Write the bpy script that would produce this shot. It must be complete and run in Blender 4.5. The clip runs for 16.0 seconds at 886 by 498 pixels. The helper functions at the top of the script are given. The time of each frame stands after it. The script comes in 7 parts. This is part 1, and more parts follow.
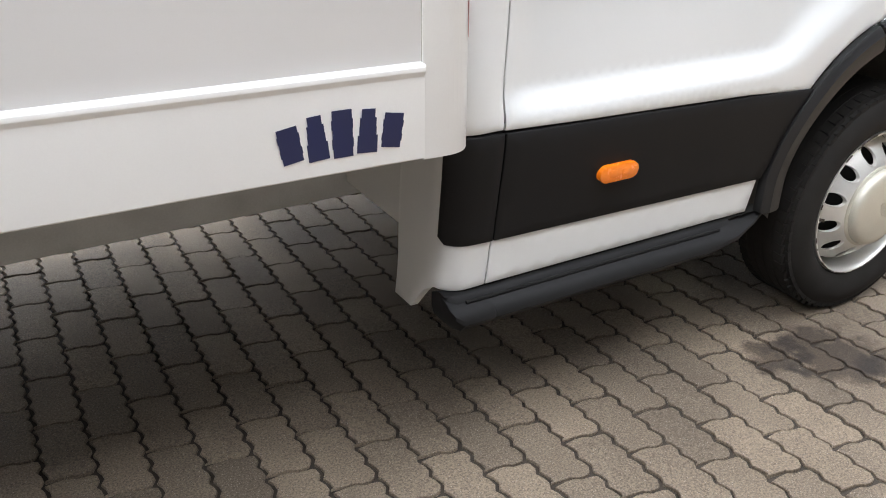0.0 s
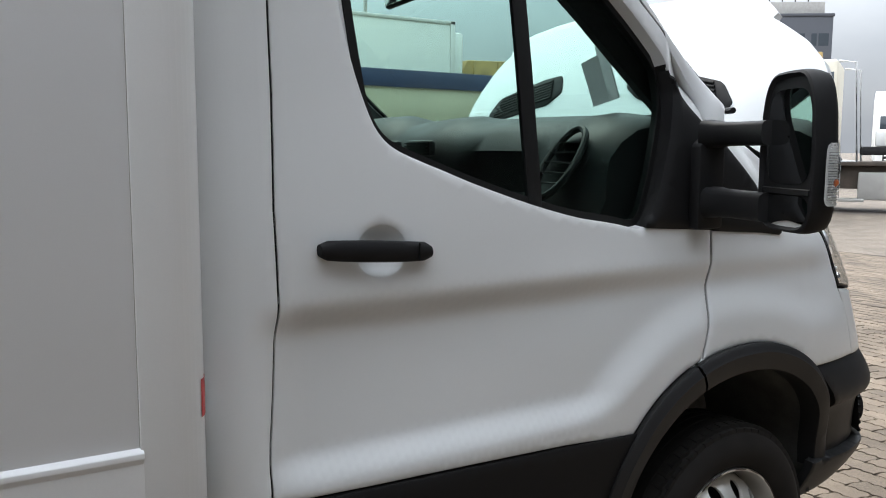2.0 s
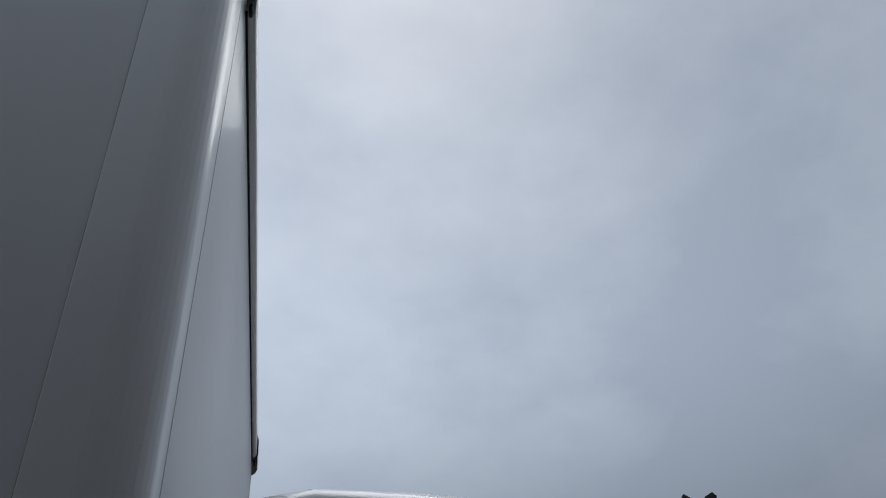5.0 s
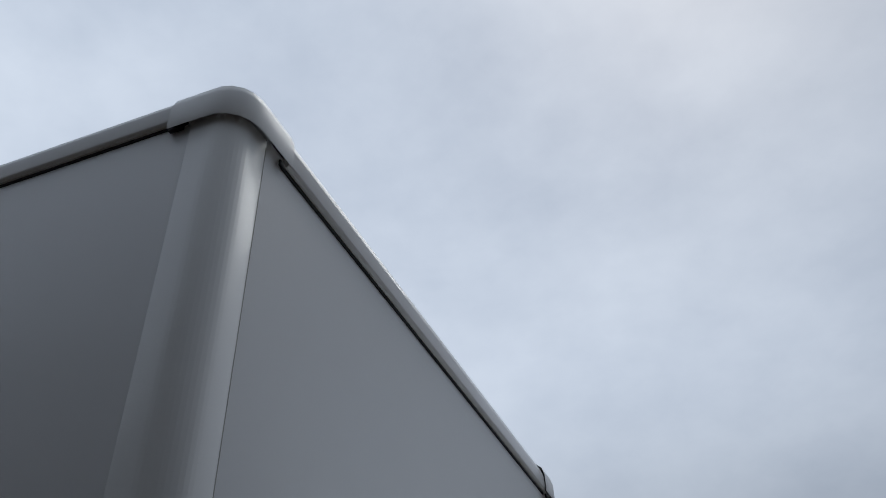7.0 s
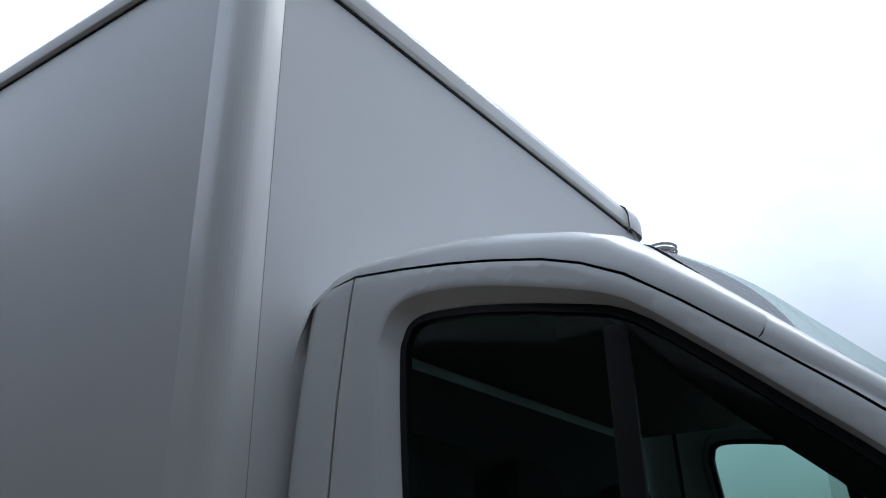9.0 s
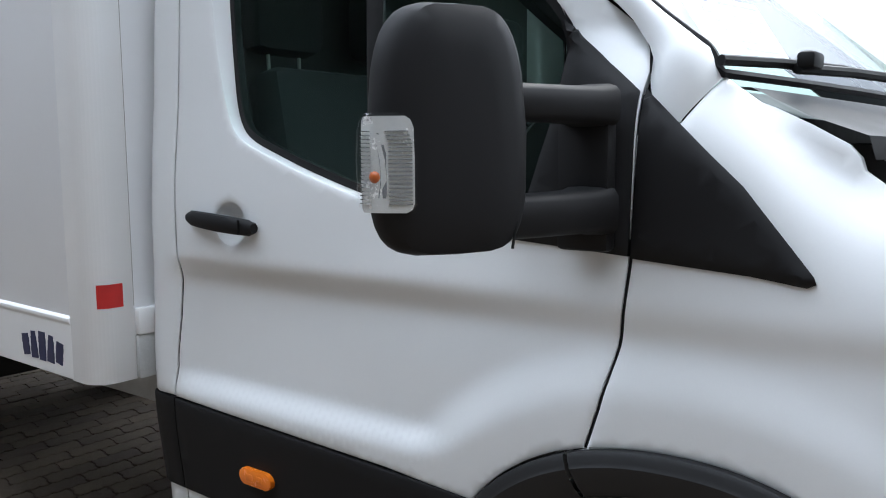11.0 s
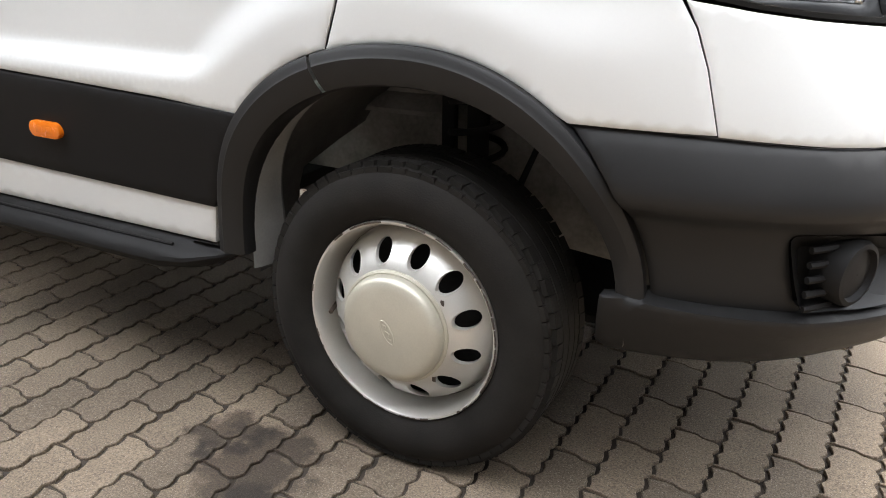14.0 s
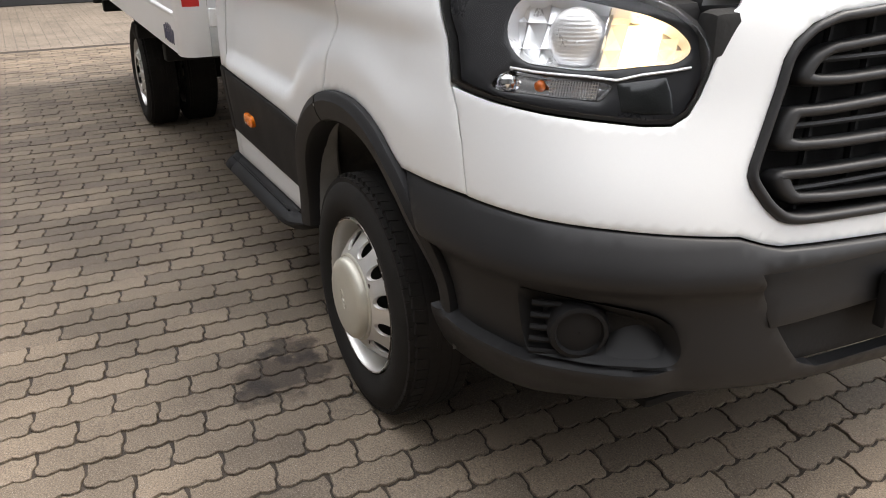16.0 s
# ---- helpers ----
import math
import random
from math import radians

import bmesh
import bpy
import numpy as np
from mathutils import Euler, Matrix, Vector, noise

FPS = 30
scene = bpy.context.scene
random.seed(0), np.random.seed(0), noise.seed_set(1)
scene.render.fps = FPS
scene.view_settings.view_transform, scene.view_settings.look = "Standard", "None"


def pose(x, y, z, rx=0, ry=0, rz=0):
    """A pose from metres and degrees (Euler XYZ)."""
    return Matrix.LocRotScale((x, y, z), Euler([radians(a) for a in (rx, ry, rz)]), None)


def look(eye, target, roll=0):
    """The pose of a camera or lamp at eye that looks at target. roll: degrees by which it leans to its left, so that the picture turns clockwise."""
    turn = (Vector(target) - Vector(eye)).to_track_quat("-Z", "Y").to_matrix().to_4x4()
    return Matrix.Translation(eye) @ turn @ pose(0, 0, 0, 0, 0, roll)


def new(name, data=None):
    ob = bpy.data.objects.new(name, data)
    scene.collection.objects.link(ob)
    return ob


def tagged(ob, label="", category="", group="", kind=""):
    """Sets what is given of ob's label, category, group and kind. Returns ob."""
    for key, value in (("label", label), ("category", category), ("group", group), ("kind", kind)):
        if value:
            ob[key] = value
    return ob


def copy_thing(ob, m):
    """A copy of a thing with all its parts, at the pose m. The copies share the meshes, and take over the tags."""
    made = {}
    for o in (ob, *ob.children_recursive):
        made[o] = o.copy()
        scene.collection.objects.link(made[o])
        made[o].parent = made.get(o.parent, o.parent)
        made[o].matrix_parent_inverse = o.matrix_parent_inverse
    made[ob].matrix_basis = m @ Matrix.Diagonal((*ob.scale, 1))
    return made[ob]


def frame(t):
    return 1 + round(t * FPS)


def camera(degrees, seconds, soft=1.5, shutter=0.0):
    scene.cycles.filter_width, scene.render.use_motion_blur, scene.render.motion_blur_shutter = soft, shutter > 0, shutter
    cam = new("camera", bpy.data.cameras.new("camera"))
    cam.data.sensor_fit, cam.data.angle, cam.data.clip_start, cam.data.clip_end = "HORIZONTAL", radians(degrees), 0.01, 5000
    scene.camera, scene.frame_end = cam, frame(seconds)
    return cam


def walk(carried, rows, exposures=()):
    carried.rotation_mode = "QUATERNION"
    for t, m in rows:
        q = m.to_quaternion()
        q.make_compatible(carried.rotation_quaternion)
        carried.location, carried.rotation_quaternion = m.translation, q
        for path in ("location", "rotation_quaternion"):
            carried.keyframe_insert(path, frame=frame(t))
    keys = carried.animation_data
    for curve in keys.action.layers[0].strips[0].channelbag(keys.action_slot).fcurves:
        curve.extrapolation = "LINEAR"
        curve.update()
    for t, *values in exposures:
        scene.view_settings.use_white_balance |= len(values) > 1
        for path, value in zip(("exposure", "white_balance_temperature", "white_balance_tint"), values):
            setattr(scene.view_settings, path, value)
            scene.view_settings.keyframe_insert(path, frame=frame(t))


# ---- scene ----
cam = camera(55.7, 16.0, soft=1.0)
PATH = [
    (0, (-2.191, -2.295, 1.3), (-1.296, -0.745, 0.408), 0.4),
    (0.5, (-2.017, -2.298, 1.328), (-1.027, -0.742, 0.555), 0.5),
    (1, (-1.882, -2.344, 1.348), (-0.835, -0.726, 0.815), 0.1),
    (1.5, (-1.834, -2.358, 1.363), (-0.758, -0.718, 0.973), 0.1),
    (2, (-1.834, -2.347, 1.403), (-0.74, -0.689, 1.17), 0.3),
    (2.5, (-1.84, -2.34, 1.45), (-0.747, -0.666, 1.496), 0.0),
    (3, (-1.854, -2.32, 1.544), (-0.828, -0.626, 1.825), 0.0),
    (3.5, (-1.785, -2.212, 1.627), (-0.87, -0.505, 2.124), 0.1),
    (4, (-1.639, -2.102, 1.651), (-0.837, -0.446, 2.435), -2.3),
    (4.5, (-1.528, -1.92, 1.822), (-0.765, -0.341, 2.785), -1.5),
    (5, (-1.305, -1.911, 1.81), (-0.98, -0.336, 2.999), -2.7),
    (5.2, (-1.229, -1.943, 1.797), (-1.026, -0.381, 3.03), -3.3),
    (7.3, (-0.585, -2.044, 1.708), (-1.237, -0.613, 2.943), -1.7),
    (7.5, (-0.553, -2.003, 1.658), (-1.272, -0.571, 2.855), -2.0),
    (8, (-0.44, -2.046, 1.612), (-1.347, -0.605, 2.661), -1.7),
    (8.2, (-0.395, -2.07, 1.595), (-1.346, -0.63, 2.605), -1.5),
    (10.3, (0.304, -2.189, 1.422), (-0.899, -0.597, 1.564), -0.7),
    (10.5, (0.357, -2.19, 1.414), (-0.855, -0.599, 1.432), -0.7),
    (11, (0.484, -2.196, 1.377), (-0.727, -0.622, 1.145), -0.4),
    (11.5, (0.537, -2.213, 1.353), (-0.659, -0.652, 0.991), -0.3),
    (12, (0.569, -2.243, 1.287), (-0.544, -0.637, 0.86), 0.0),
    (12.5, (0.588, -2.275, 1.235), (-0.384, -0.601, 0.732), 0.5),
    (13, (0.593, -2.295, 1.185), (-0.311, -0.603, 0.618), 0.7),
    (13.5, (0.609, -2.328, 1.117), (-0.266, -0.643, 0.487), 0.8),
    (14, (0.809, -2.309, 1.1), (-0.066, -0.658, 0.387), 0.8),
    (14.5, (1.043, -2.245, 1.194), (0.078, -0.663, 0.441), 0.7),
    (15, (1.266, -2.121, 1.256), (0.092, -0.687, 0.503), 0.3),
    (15.5, (1.614, -1.964, 1.295), (0.179, -0.792, 0.541), -0.3),
    (16, (1.989, -1.713, 1.333), (0.335, -0.879, 0.58), -0.7),
]
# ---------------------------------------------------------------- light
EXPOSURES = [
    (0.0, 3.0, 6900, 10), (0.5, 2.9, 6700, 10), (1.0, 2.65, 6700, 10), (1.5, 2.15, 6700, 10), (2.0, 1.7, 6600, 8), (2.5, 0.85, 6000, 6), (3.0, 0.2, 5950, 6), (3.5, 0.3, 6150, 6),
    (4.0, 0.05, 6150, 8), (4.5, -0.6, 6100, 8), (5.0, -1.0, 6050, 8), (7.5, -0.9, 6150, 8), (8.0, -0.35, 5950, 8), (9.1, 0.1, 5900, 7), (10.5, 1.6, 5800, 6), (11.0, 2.1, 6200, 8),
    (11.5, 2.6, 6300, 8), (12.0, 2.75, 6500, 10), (13.5, 3.15, 7000, 10), (14.5, 2.6, 7100, 10), (15.0, 2.35, 7100, 10), (16.0, 2.25, 7150, 12),
]
walk(cam, [(t, look(e, g, r)) for t, e, g, r in PATH], EXPOSURES)

world = bpy.data.worlds.new("overcast_sky")
scene.world = world
world.use_nodes = True
wn, wl = world.node_tree.nodes, world.node_tree.links
wn.clear()
sky = wn.new("ShaderNodeTexSky")
sky.sky_type, sky.sun_disc = "NISHITA", False
sky.sun_elevation, sky.sun_rotation = radians(58), radians(10)
sky.air_density, sky.dust_density, sky.ozone_density = 1.2, 3.0, 1.5
coord = wn.new("ShaderNodeTexCoord")
stretch = wn.new("ShaderNodeMapping")
stretch.inputs["Scale"].default_value = (1.0, 1.0, 1.6)
stretch.inputs["Location"].default_value = (0.35, 0.1, 0.4)
clouds = wn.new("ShaderNodeTexNoise")
clouds.inputs["Scale"].default_value, clouds.inputs["Detail"].default_value = 1.7, 7.0
clouds.inputs["Roughness"].default_value = 0.56
ramp = wn.new("ShaderNodeValToRGB")
ramp.color_ramp.elements[0].position, ramp.color_ramp.elements[0].color = 0.34, (4.9, 5.4, 6.3, 1)
ramp.color_ramp.elements[1].position, ramp.color_ramp.elements[1].color = 0.66, (7.8, 8.2, 8.9, 1)
mix = wn.new("ShaderNodeMix")
mix.data_type = "RGBA"
mix.inputs["Factor"].default_value = 0.9
back = wn.new("ShaderNodeBackground")
back.inputs["Strength"].default_value = 0.13
wout = wn.new("ShaderNodeOutputWorld")
wl.new(coord.outputs["Generated"], stretch.inputs["Vector"])
wl.new(stretch.outputs["Vector"], clouds.inputs["Vector"])
wl.new(clouds.outputs["Fac"], ramp.inputs["Fac"])
wl.new(sky.outputs["Color"], mix.inputs["A"])
wl.new(ramp.outputs["Color"], mix.inputs["B"])
# the cloud is brighter towards -x and +y, dimmed towards +x before the nose
axes = wn.new("ShaderNodeSeparateXYZ")
wl.new(coord.outputs["Generated"], axes.inputs["Vector"])
lift = wn.new("ShaderNodeMapRange")
lift.interpolation_type = "SMOOTHSTEP"
lift.inputs["From Min"].default_value, lift.inputs["From Max"].default_value = -0.8, 0.8
lift.inputs["To Min"].default_value, lift.inputs["To Max"].default_value = 0.7, 1.25
toward = wn.new("ShaderNodeVectorMath")
toward.operation = "DOT_PRODUCT"
toward.inputs[1].default_value = (-0.8, 0.35, 0.0)
wl.new(coord.outputs["Generated"], toward.inputs[0])
wl.new(toward.outputs["Value"], lift.inputs["Value"])
# an overcast sky is darker low down
low = wn.new("ShaderNodeMapRange")
low.interpolation_type = "SMOOTHSTEP"
low.inputs["From Min"].default_value, low.inputs["From Max"].default_value = 0.0, 0.52
low.inputs["To Min"].default_value, low.inputs["To Max"].default_value = 0.24, 1.18
wl.new(axes.outputs["Z"], low.inputs["Value"])
both = wn.new("ShaderNodeMath")
both.operation = "MULTIPLY"
wl.new(lift.outputs["Result"], both.inputs[0])
wl.new(low.outputs["Result"], both.inputs[1])
bright = wn.new("ShaderNodeVectorMath")
bright.operation = "SCALE"
wl.new(mix.outputs["Result"], bright.inputs["Vector"])
wl.new(both.outputs[0], bright.inputs["Scale"])
wl.new(bright.outputs["Vector"], back.inputs["Color"])
wl.new(back.outputs["Background"], wout.inputs["Surface"])

sun = new("sun", bpy.data.lights.new("sun", "SUN"))
sun.data.energy, sun.data.angle, sun.data.color = 0.9, radians(30), (1.0, 0.97, 0.92)
sun.matrix_world = look((0, 0, 20), (-0.15, -0.9, 18.5))


# ---------------------------------------------------------------- materials
def surface(name, base, rough=0.5, metal=0.0, vary=0.06, scale=6.0, bump=0.0, fine=220.0, coat=0.0, spread=0.08, shine=0.5):
    """A surface with stains at one scale and grain at another."""
    m = bpy.data.materials.new(name)
    m.use_nodes = True
    n, l = m.node_tree.nodes, m.node_tree.links
    b = n["Principled BSDF"]
    geo = n.new("ShaderNodeNewGeometry")
    big, small = n.new("ShaderNodeTexNoise"), n.new("ShaderNodeTexNoise")
    big.inputs["Scale"].default_value, big.inputs["Detail"].default_value = scale, 5.0
    small.inputs["Scale"].default_value, small.inputs["Detail"].default_value = fine, 2.0
    l.new(geo.outputs["Position"], big.inputs["Vector"])
    l.new(geo.outputs["Position"], small.inputs["Vector"])
    both = n.new("ShaderNodeMath")
    both.operation = "MULTIPLY_ADD"
    both.inputs[1].default_value = 0.35
    l.new(small.outputs["Fac"], both.inputs[0])
    l.new(big.outputs["Fac"], both.inputs[2])
    r = n.new("ShaderNodeValToRGB")
    lo = [c * (1 - vary) for c in base]
    hi = [min(1.0, c * (1 + vary)) for c in base]
    r.color_ramp.elements[0].position, r.color_ramp.elements[0].color = 0.4, (*lo, 1)
    r.color_ramp.elements[1].position, r.color_ramp.elements[1].color = 0.95, (*hi, 1)
    l.new(both.outputs[0], r.inputs["Fac"])
    l.new(r.outputs["Color"], b.inputs["Base Color"])
    q = n.new("ShaderNodeMapRange")
    q.inputs["From Min"].default_value, q.inputs["From Max"].default_value = 0.3, 0.9
    q.inputs["To Min"].default_value, q.inputs["To Max"].default_value = max(0.02, rough - spread), min(1, rough + spread)
    l.new(both.outputs[0], q.inputs["Value"])
    l.new(q.outputs["Result"], b.inputs["Roughness"])
    b.inputs["Metallic"].default_value = metal
    b.inputs["Specular IOR Level"].default_value = shine
    b.inputs["Coat Weight"].default_value = coat
    b.inputs["Coat Roughness"].default_value = 0.06
    if bump:
        k = n.new("ShaderNodeBump")
        k.inputs["Strength"].default_value, k.inputs["Distance"].default_value = bump, 0.002
        l.new(small.outputs["Fac"], k.inputs["Height"])
        l.new(k.outputs["Normal"], b.inputs["Normal"])
    return m


def glazing(name, tint, gloss=0.05, slant=0.8, power=5.5):
    """Thin glass: tinted see-through with a clear reflection that grows at a slant."""
    m = bpy.data.materials.new(name)
    m.use_nodes = True
    n, l = m.node_tree.nodes, m.node_tree.links
    n.remove(n["Principled BSDF"])
    clear, shine, mx, lw = n.new("ShaderNodeBsdfTransparent"), n.new("ShaderNodeBsdfGlossy"), n.new("ShaderNodeMixShader"), n.new("ShaderNodeLayerWeight")
    clear.inputs["Color"].default_value = (*tint, 1)
    shine.inputs["Roughness"].default_value = 0.01
    lw.inputs["Blend"].default_value = 0.5
    p, q = n.new("ShaderNodeMath"), n.new("ShaderNodeMath")
    p.operation, q.operation = "POWER", "MULTIPLY_ADD"
    p.inputs[1].default_value = power
    q.inputs[1].default_value, q.inputs[2].default_value = slant, gloss
    l.new(lw.outputs["Facing"], p.inputs[0])
    l.new(p.outputs[0], q.inputs[0])
    l.new(q.outputs[0], mx.inputs["Fac"])
    l.new(clear.outputs[0], mx.inputs[1])
    l.new(shine.outputs[0], mx.inputs[2])
    l.new(mx.outputs[0], n["Material Output"].inputs["Surface"])
    return m


def glow(name, colour, strength):
    m = surface(name, colour, 0.3)
    b = m.node_tree.nodes["Principled BSDF"]
    b.inputs["Emission Color"].default_value = (*colour, 1)
    b.inputs["Emission Strength"].default_value = strength
    return m


PAINT = surface("white_paint", (0.72, 0.73, 0.725), 0.33, 0, 0.02, 3, 0.0, 300, 0.35, 0.04)
GRP = surface("white_box_skin", (0.76, 0.765, 0.77), 0.4, 0, 0.03, 2.2, 0.03, 500, 0.1)
RAIL = surface("white_aluminium_rail", (0.79, 0.79, 0.78), 0.36, 0, 0.03, 4, 0.02, 400, 0.15)
SEALANT = surface("weathered_sealant", (0.40, 0.385, 0.355), 0.7, 0, 0.3, 20, 0.2, 300)
PLASTIC = surface("black_grained_plastic", (0.0108, 0.0106, 0.0110), 0.58, 0, 0.15, 5, 0.05, 900, shine=0.18)
BUMPER = surface("dark_grey_bumper_plastic", (0.0140, 0.0139, 0.0144), 0.46, 0, 0.15, 4, 0.06, 900, shine=0.32)
RUBBER = surface("black_rubber", (0.006, 0.006, 0.006), 0.6, 0, 0.2, 10, 0.1, 600, shine=0.25)
DARK = surface("underbody_black", (0.019, 0.0185, 0.018), 0.8, 0, 0.3, 8, 0.3, 120, shine=0.2)
TYRE = surface("dusty_tyre_rubber", (0.0145, 0.0132, 0.012), 0.78, 0, 0.4, 14, 0.3, 260, shine=0.2)
STEEL = surface("silver_painted_steel", (0.62, 0.61, 0.58), 0.34, 0.6, 0.08, 12, 0.05, 300)
CAPGREY = surface("beige_grey_hub_cap", (0.50, 0.475, 0.40), 0.38, 0.35, 0.12, 9, 0.05, 300)
CHIP = surface("chipped_rusty_metal", (0.06, 0.045, 0.035), 0.8, 0, 0.4, 60, 0.3, 300)
PRIMER = surface("pale_primed_metal", (0.5, 0.51, 0.5), 0.55, 0, 0.15, 9, 0.15, 200)
BEAM = surface("grey_galvanised_beam", (0.4, 0.39, 0.36), 0.5, 0.2, 0.15, 6, 0.1, 200)
LINER = surface("dark_wheel_arch_liner", (0.095, 0.092, 0.086), 0.75, 0, 0.4, 12, 0.3, 120)
CHROME = surface("bright_reflector", (0.85, 0.85, 0.86), 0.07, 1.0, 0.02, 20)
NAVY = surface("navy_vinyl", (0.007, 0.012, 0.055), 0.42, 0, 0.08, 10)
RED = surface("red_reflective_tape", (0.5, 0.02, 0.018), 0.38, 0, 0.12, 30, 0.05, 300)
AMBER = surface("amber_lamp_plastic", (0.85, 0.2, 0.01), 0.22, 0, 0.08, 60, 0.15, 180, 0.5)
PAPER = surface("white_paper", (0.78, 0.79, 0.78), 0.6, 0, 0.03, 5)
INK = surface("grey_print", (0.22, 0.22, 0.26), 0.6)
SEAT = surface("charcoal_seat_fabric", (0.02, 0.021, 0.022), 0.9, 0, 0.25, 20, 0.3, 400)
DASH = surface("dark_dashboard_plastic", (0.0075, 0.0078, 0.008), 0.5, 0, 0.12, 8, 0.0, 30, shine=0.16)
TRIM = surface("dark_inner_trim", (0.010, 0.010, 0.0105), 0.62, 0, 0.12, 6, 0.0, 30, shine=0.2)
INNER = surface("dusty_black_inner_arch", (0.24, 0.23, 0.215), 0.8, 0, 0.45, 9, 0.3, 90, shine=0.25)
BULB = surface("amber_coated_bulb", (0.50, 0.10, 0.008), 0.3, 0, 0.2, 90, 0.0, 30, 0.4)
HEADLINE = surface("grey_headlining", (0.06, 0.062, 0.062), 0.85, 0, 0.06, 6, 0.0, 300)
LABELGREY = surface("grey_type_label", (0.3, 0.3, 0.28), 0.45, 0, 0.1, 30)
GLASS = glazing("green_tinted_glass", (0.80, 0.91, 0.875), 0.006, 0.16)
SCREEN = glazing("windscreen_glass", (0.72, 0.82, 0.79), 0.04, 0.34, 2.0)
CLEAR = glazing("clear_lens", (0.95, 0.96, 0.96), 0.03, 0.6, 3.5)
REFLECT = surface("satin_lamp_reflector", (0.86, 0.86, 0.87), 0.3, 0.55, 0.02, 20)
LAMPSILVER = surface("bright_lamp_plastic", (0.82, 0.82, 0.80), 0.22, 0.4, 0.12, 22)
LENS = glazing("clear_ribbed_lens", (0.95, 0.96, 0.96), 0.05, 0.6)
FLANGE = surface("grey_arch_flange", (0.20, 0.20, 0.195), 0.55, 0, 0.2, 9, 0.15, 200)
MIRRORED = surface("mirror_silver", (0.88, 0.9, 0.9), 0.02, 1.0, 0.0, 5, 0, 100, 0, 0.0)
LIT = glow("lit_halogen_reflector", (1.0, 0.80, 0.55), 0.16)
HOT = glow("glowing_halogen_filament_image", (1.0, 0.76, 0.42), 0.9)
LAMPMASK = surface("smooth_black_lamp_mask", (0.022, 0.022, 0.024), 0.3, 0, 0.1, 8)
GLOSSBLACK = surface("glossy_black_lamp_plastic", (0.012, 0.013, 0.013), 0.15, 0, 0.1, 8)


# ---------------------------------------------------------------- building helpers
def part(name, bm, material, parent=None, label="", smooth=True, sharp=35):
    """Link a bmesh, given in world coordinates, as one mesh object under a thing or a part."""
    bmesh.ops.recalc_face_normals(bm, faces=bm.faces)
    me = bpy.data.meshes.new(name)
    bm.to_mesh(me)
    bm.free()
    me.materials.append(material)
    if smooth:
        me.shade_smooth()
        me.set_sharp_from_angle(angle=radians(sharp))
    ob = new(name, me)
    if parent is not None:
        ob.parent = parent
        top = parent
        m = Matrix.Identity(4)
        while top is not None:
            m = top.matrix_basis if top.parent is None else m
            top = top.parent
        if parent.parent is None:
            ob.matrix_parent_inverse = m.inverted()
    if label:
        tagged(ob, label)
    return ob


def thing(name, at, label, category, group="", kind=""):
    ob = new(name)
    ob.empty_display_size = 0.1
    ob.location = at
    return tagged(ob, label, category, group, kind)


def block(bm, lo, hi, bevel=0.0, m=None, segments=2):
    """A box from lo to hi with rounded edges, moved by m."""
    s = [abs(b - a) for a, b in zip(lo, hi)]
    c = [(a + b) / 2 for a, b in zip(lo, hi)]
    t = bmesh.new()
    bmesh.ops.create_cube(t, size=1, matrix=Matrix.LocRotScale(c, None, s))
    if bevel:
        bmesh.ops.bevel(t, geom=t.edges[:], offset=min(bevel, min(s) * 0.45), segments=segments, affect="EDGES", profile=0.5)
    if m is not None:
        bmesh.ops.transform(t, matrix=m, verts=t.verts)
    tmp = bpy.data.meshes.new("tmp")
    t.to_mesh(tmp)
    t.free()
    bm.from_mesh(tmp)
    bpy.data.meshes.remove(tmp)
    return bm


def boxed(lo, hi, bevel=0.0, m=None):
    return block(bmesh.new(), lo, hi, bevel, m)


def rod(bm, a, b, r, seg=12, r2=None):
    a, b = Vector(a), Vector(b)
    d = b - a
    m = Matrix.Translation((a + b) / 2) @ d.to_track_quat("Z", "Y").to_matrix().to_4x4()
    bmesh.ops.create_cone(bm, cap_ends=True, segments=seg, radius1=r, radius2=r if r2 is None else r2, depth=d.length, matrix=m)
    return bm


def loft(rings, closed=True, caps=False):
    """A skin over rings of equally many points."""
    bm = bmesh.new()
    vs = [[bm.verts.new(p) for p in r] for r in rings]
    n = len(rings[0])
    for a, b in zip(vs, vs[1:]):
        for i in range(n if closed else n - 1):
            j = (i + 1) % n
            try:
                bm.faces.new((a[i], a[j], b[j], b[i]))
            except ValueError:
                pass
    if caps:
        bm.faces.new(vs[0])
        bm.faces.new(vs[-1][::-1])
    return bm


def revolve(profile, centre, seg=48, axis="y", sign=-1):
    """Turn a profile of (radius, outward) pairs about the y axis through centre."""
    rings = []
    for r, o in profile:
        rings.append([(centre[0] + r * math.cos(2 * math.pi * i / seg), centre[1] + sign * o,
                       centre[2] + r * math.sin(2 * math.pi * i / seg)) for i in range(seg)])
    return loft(rings)


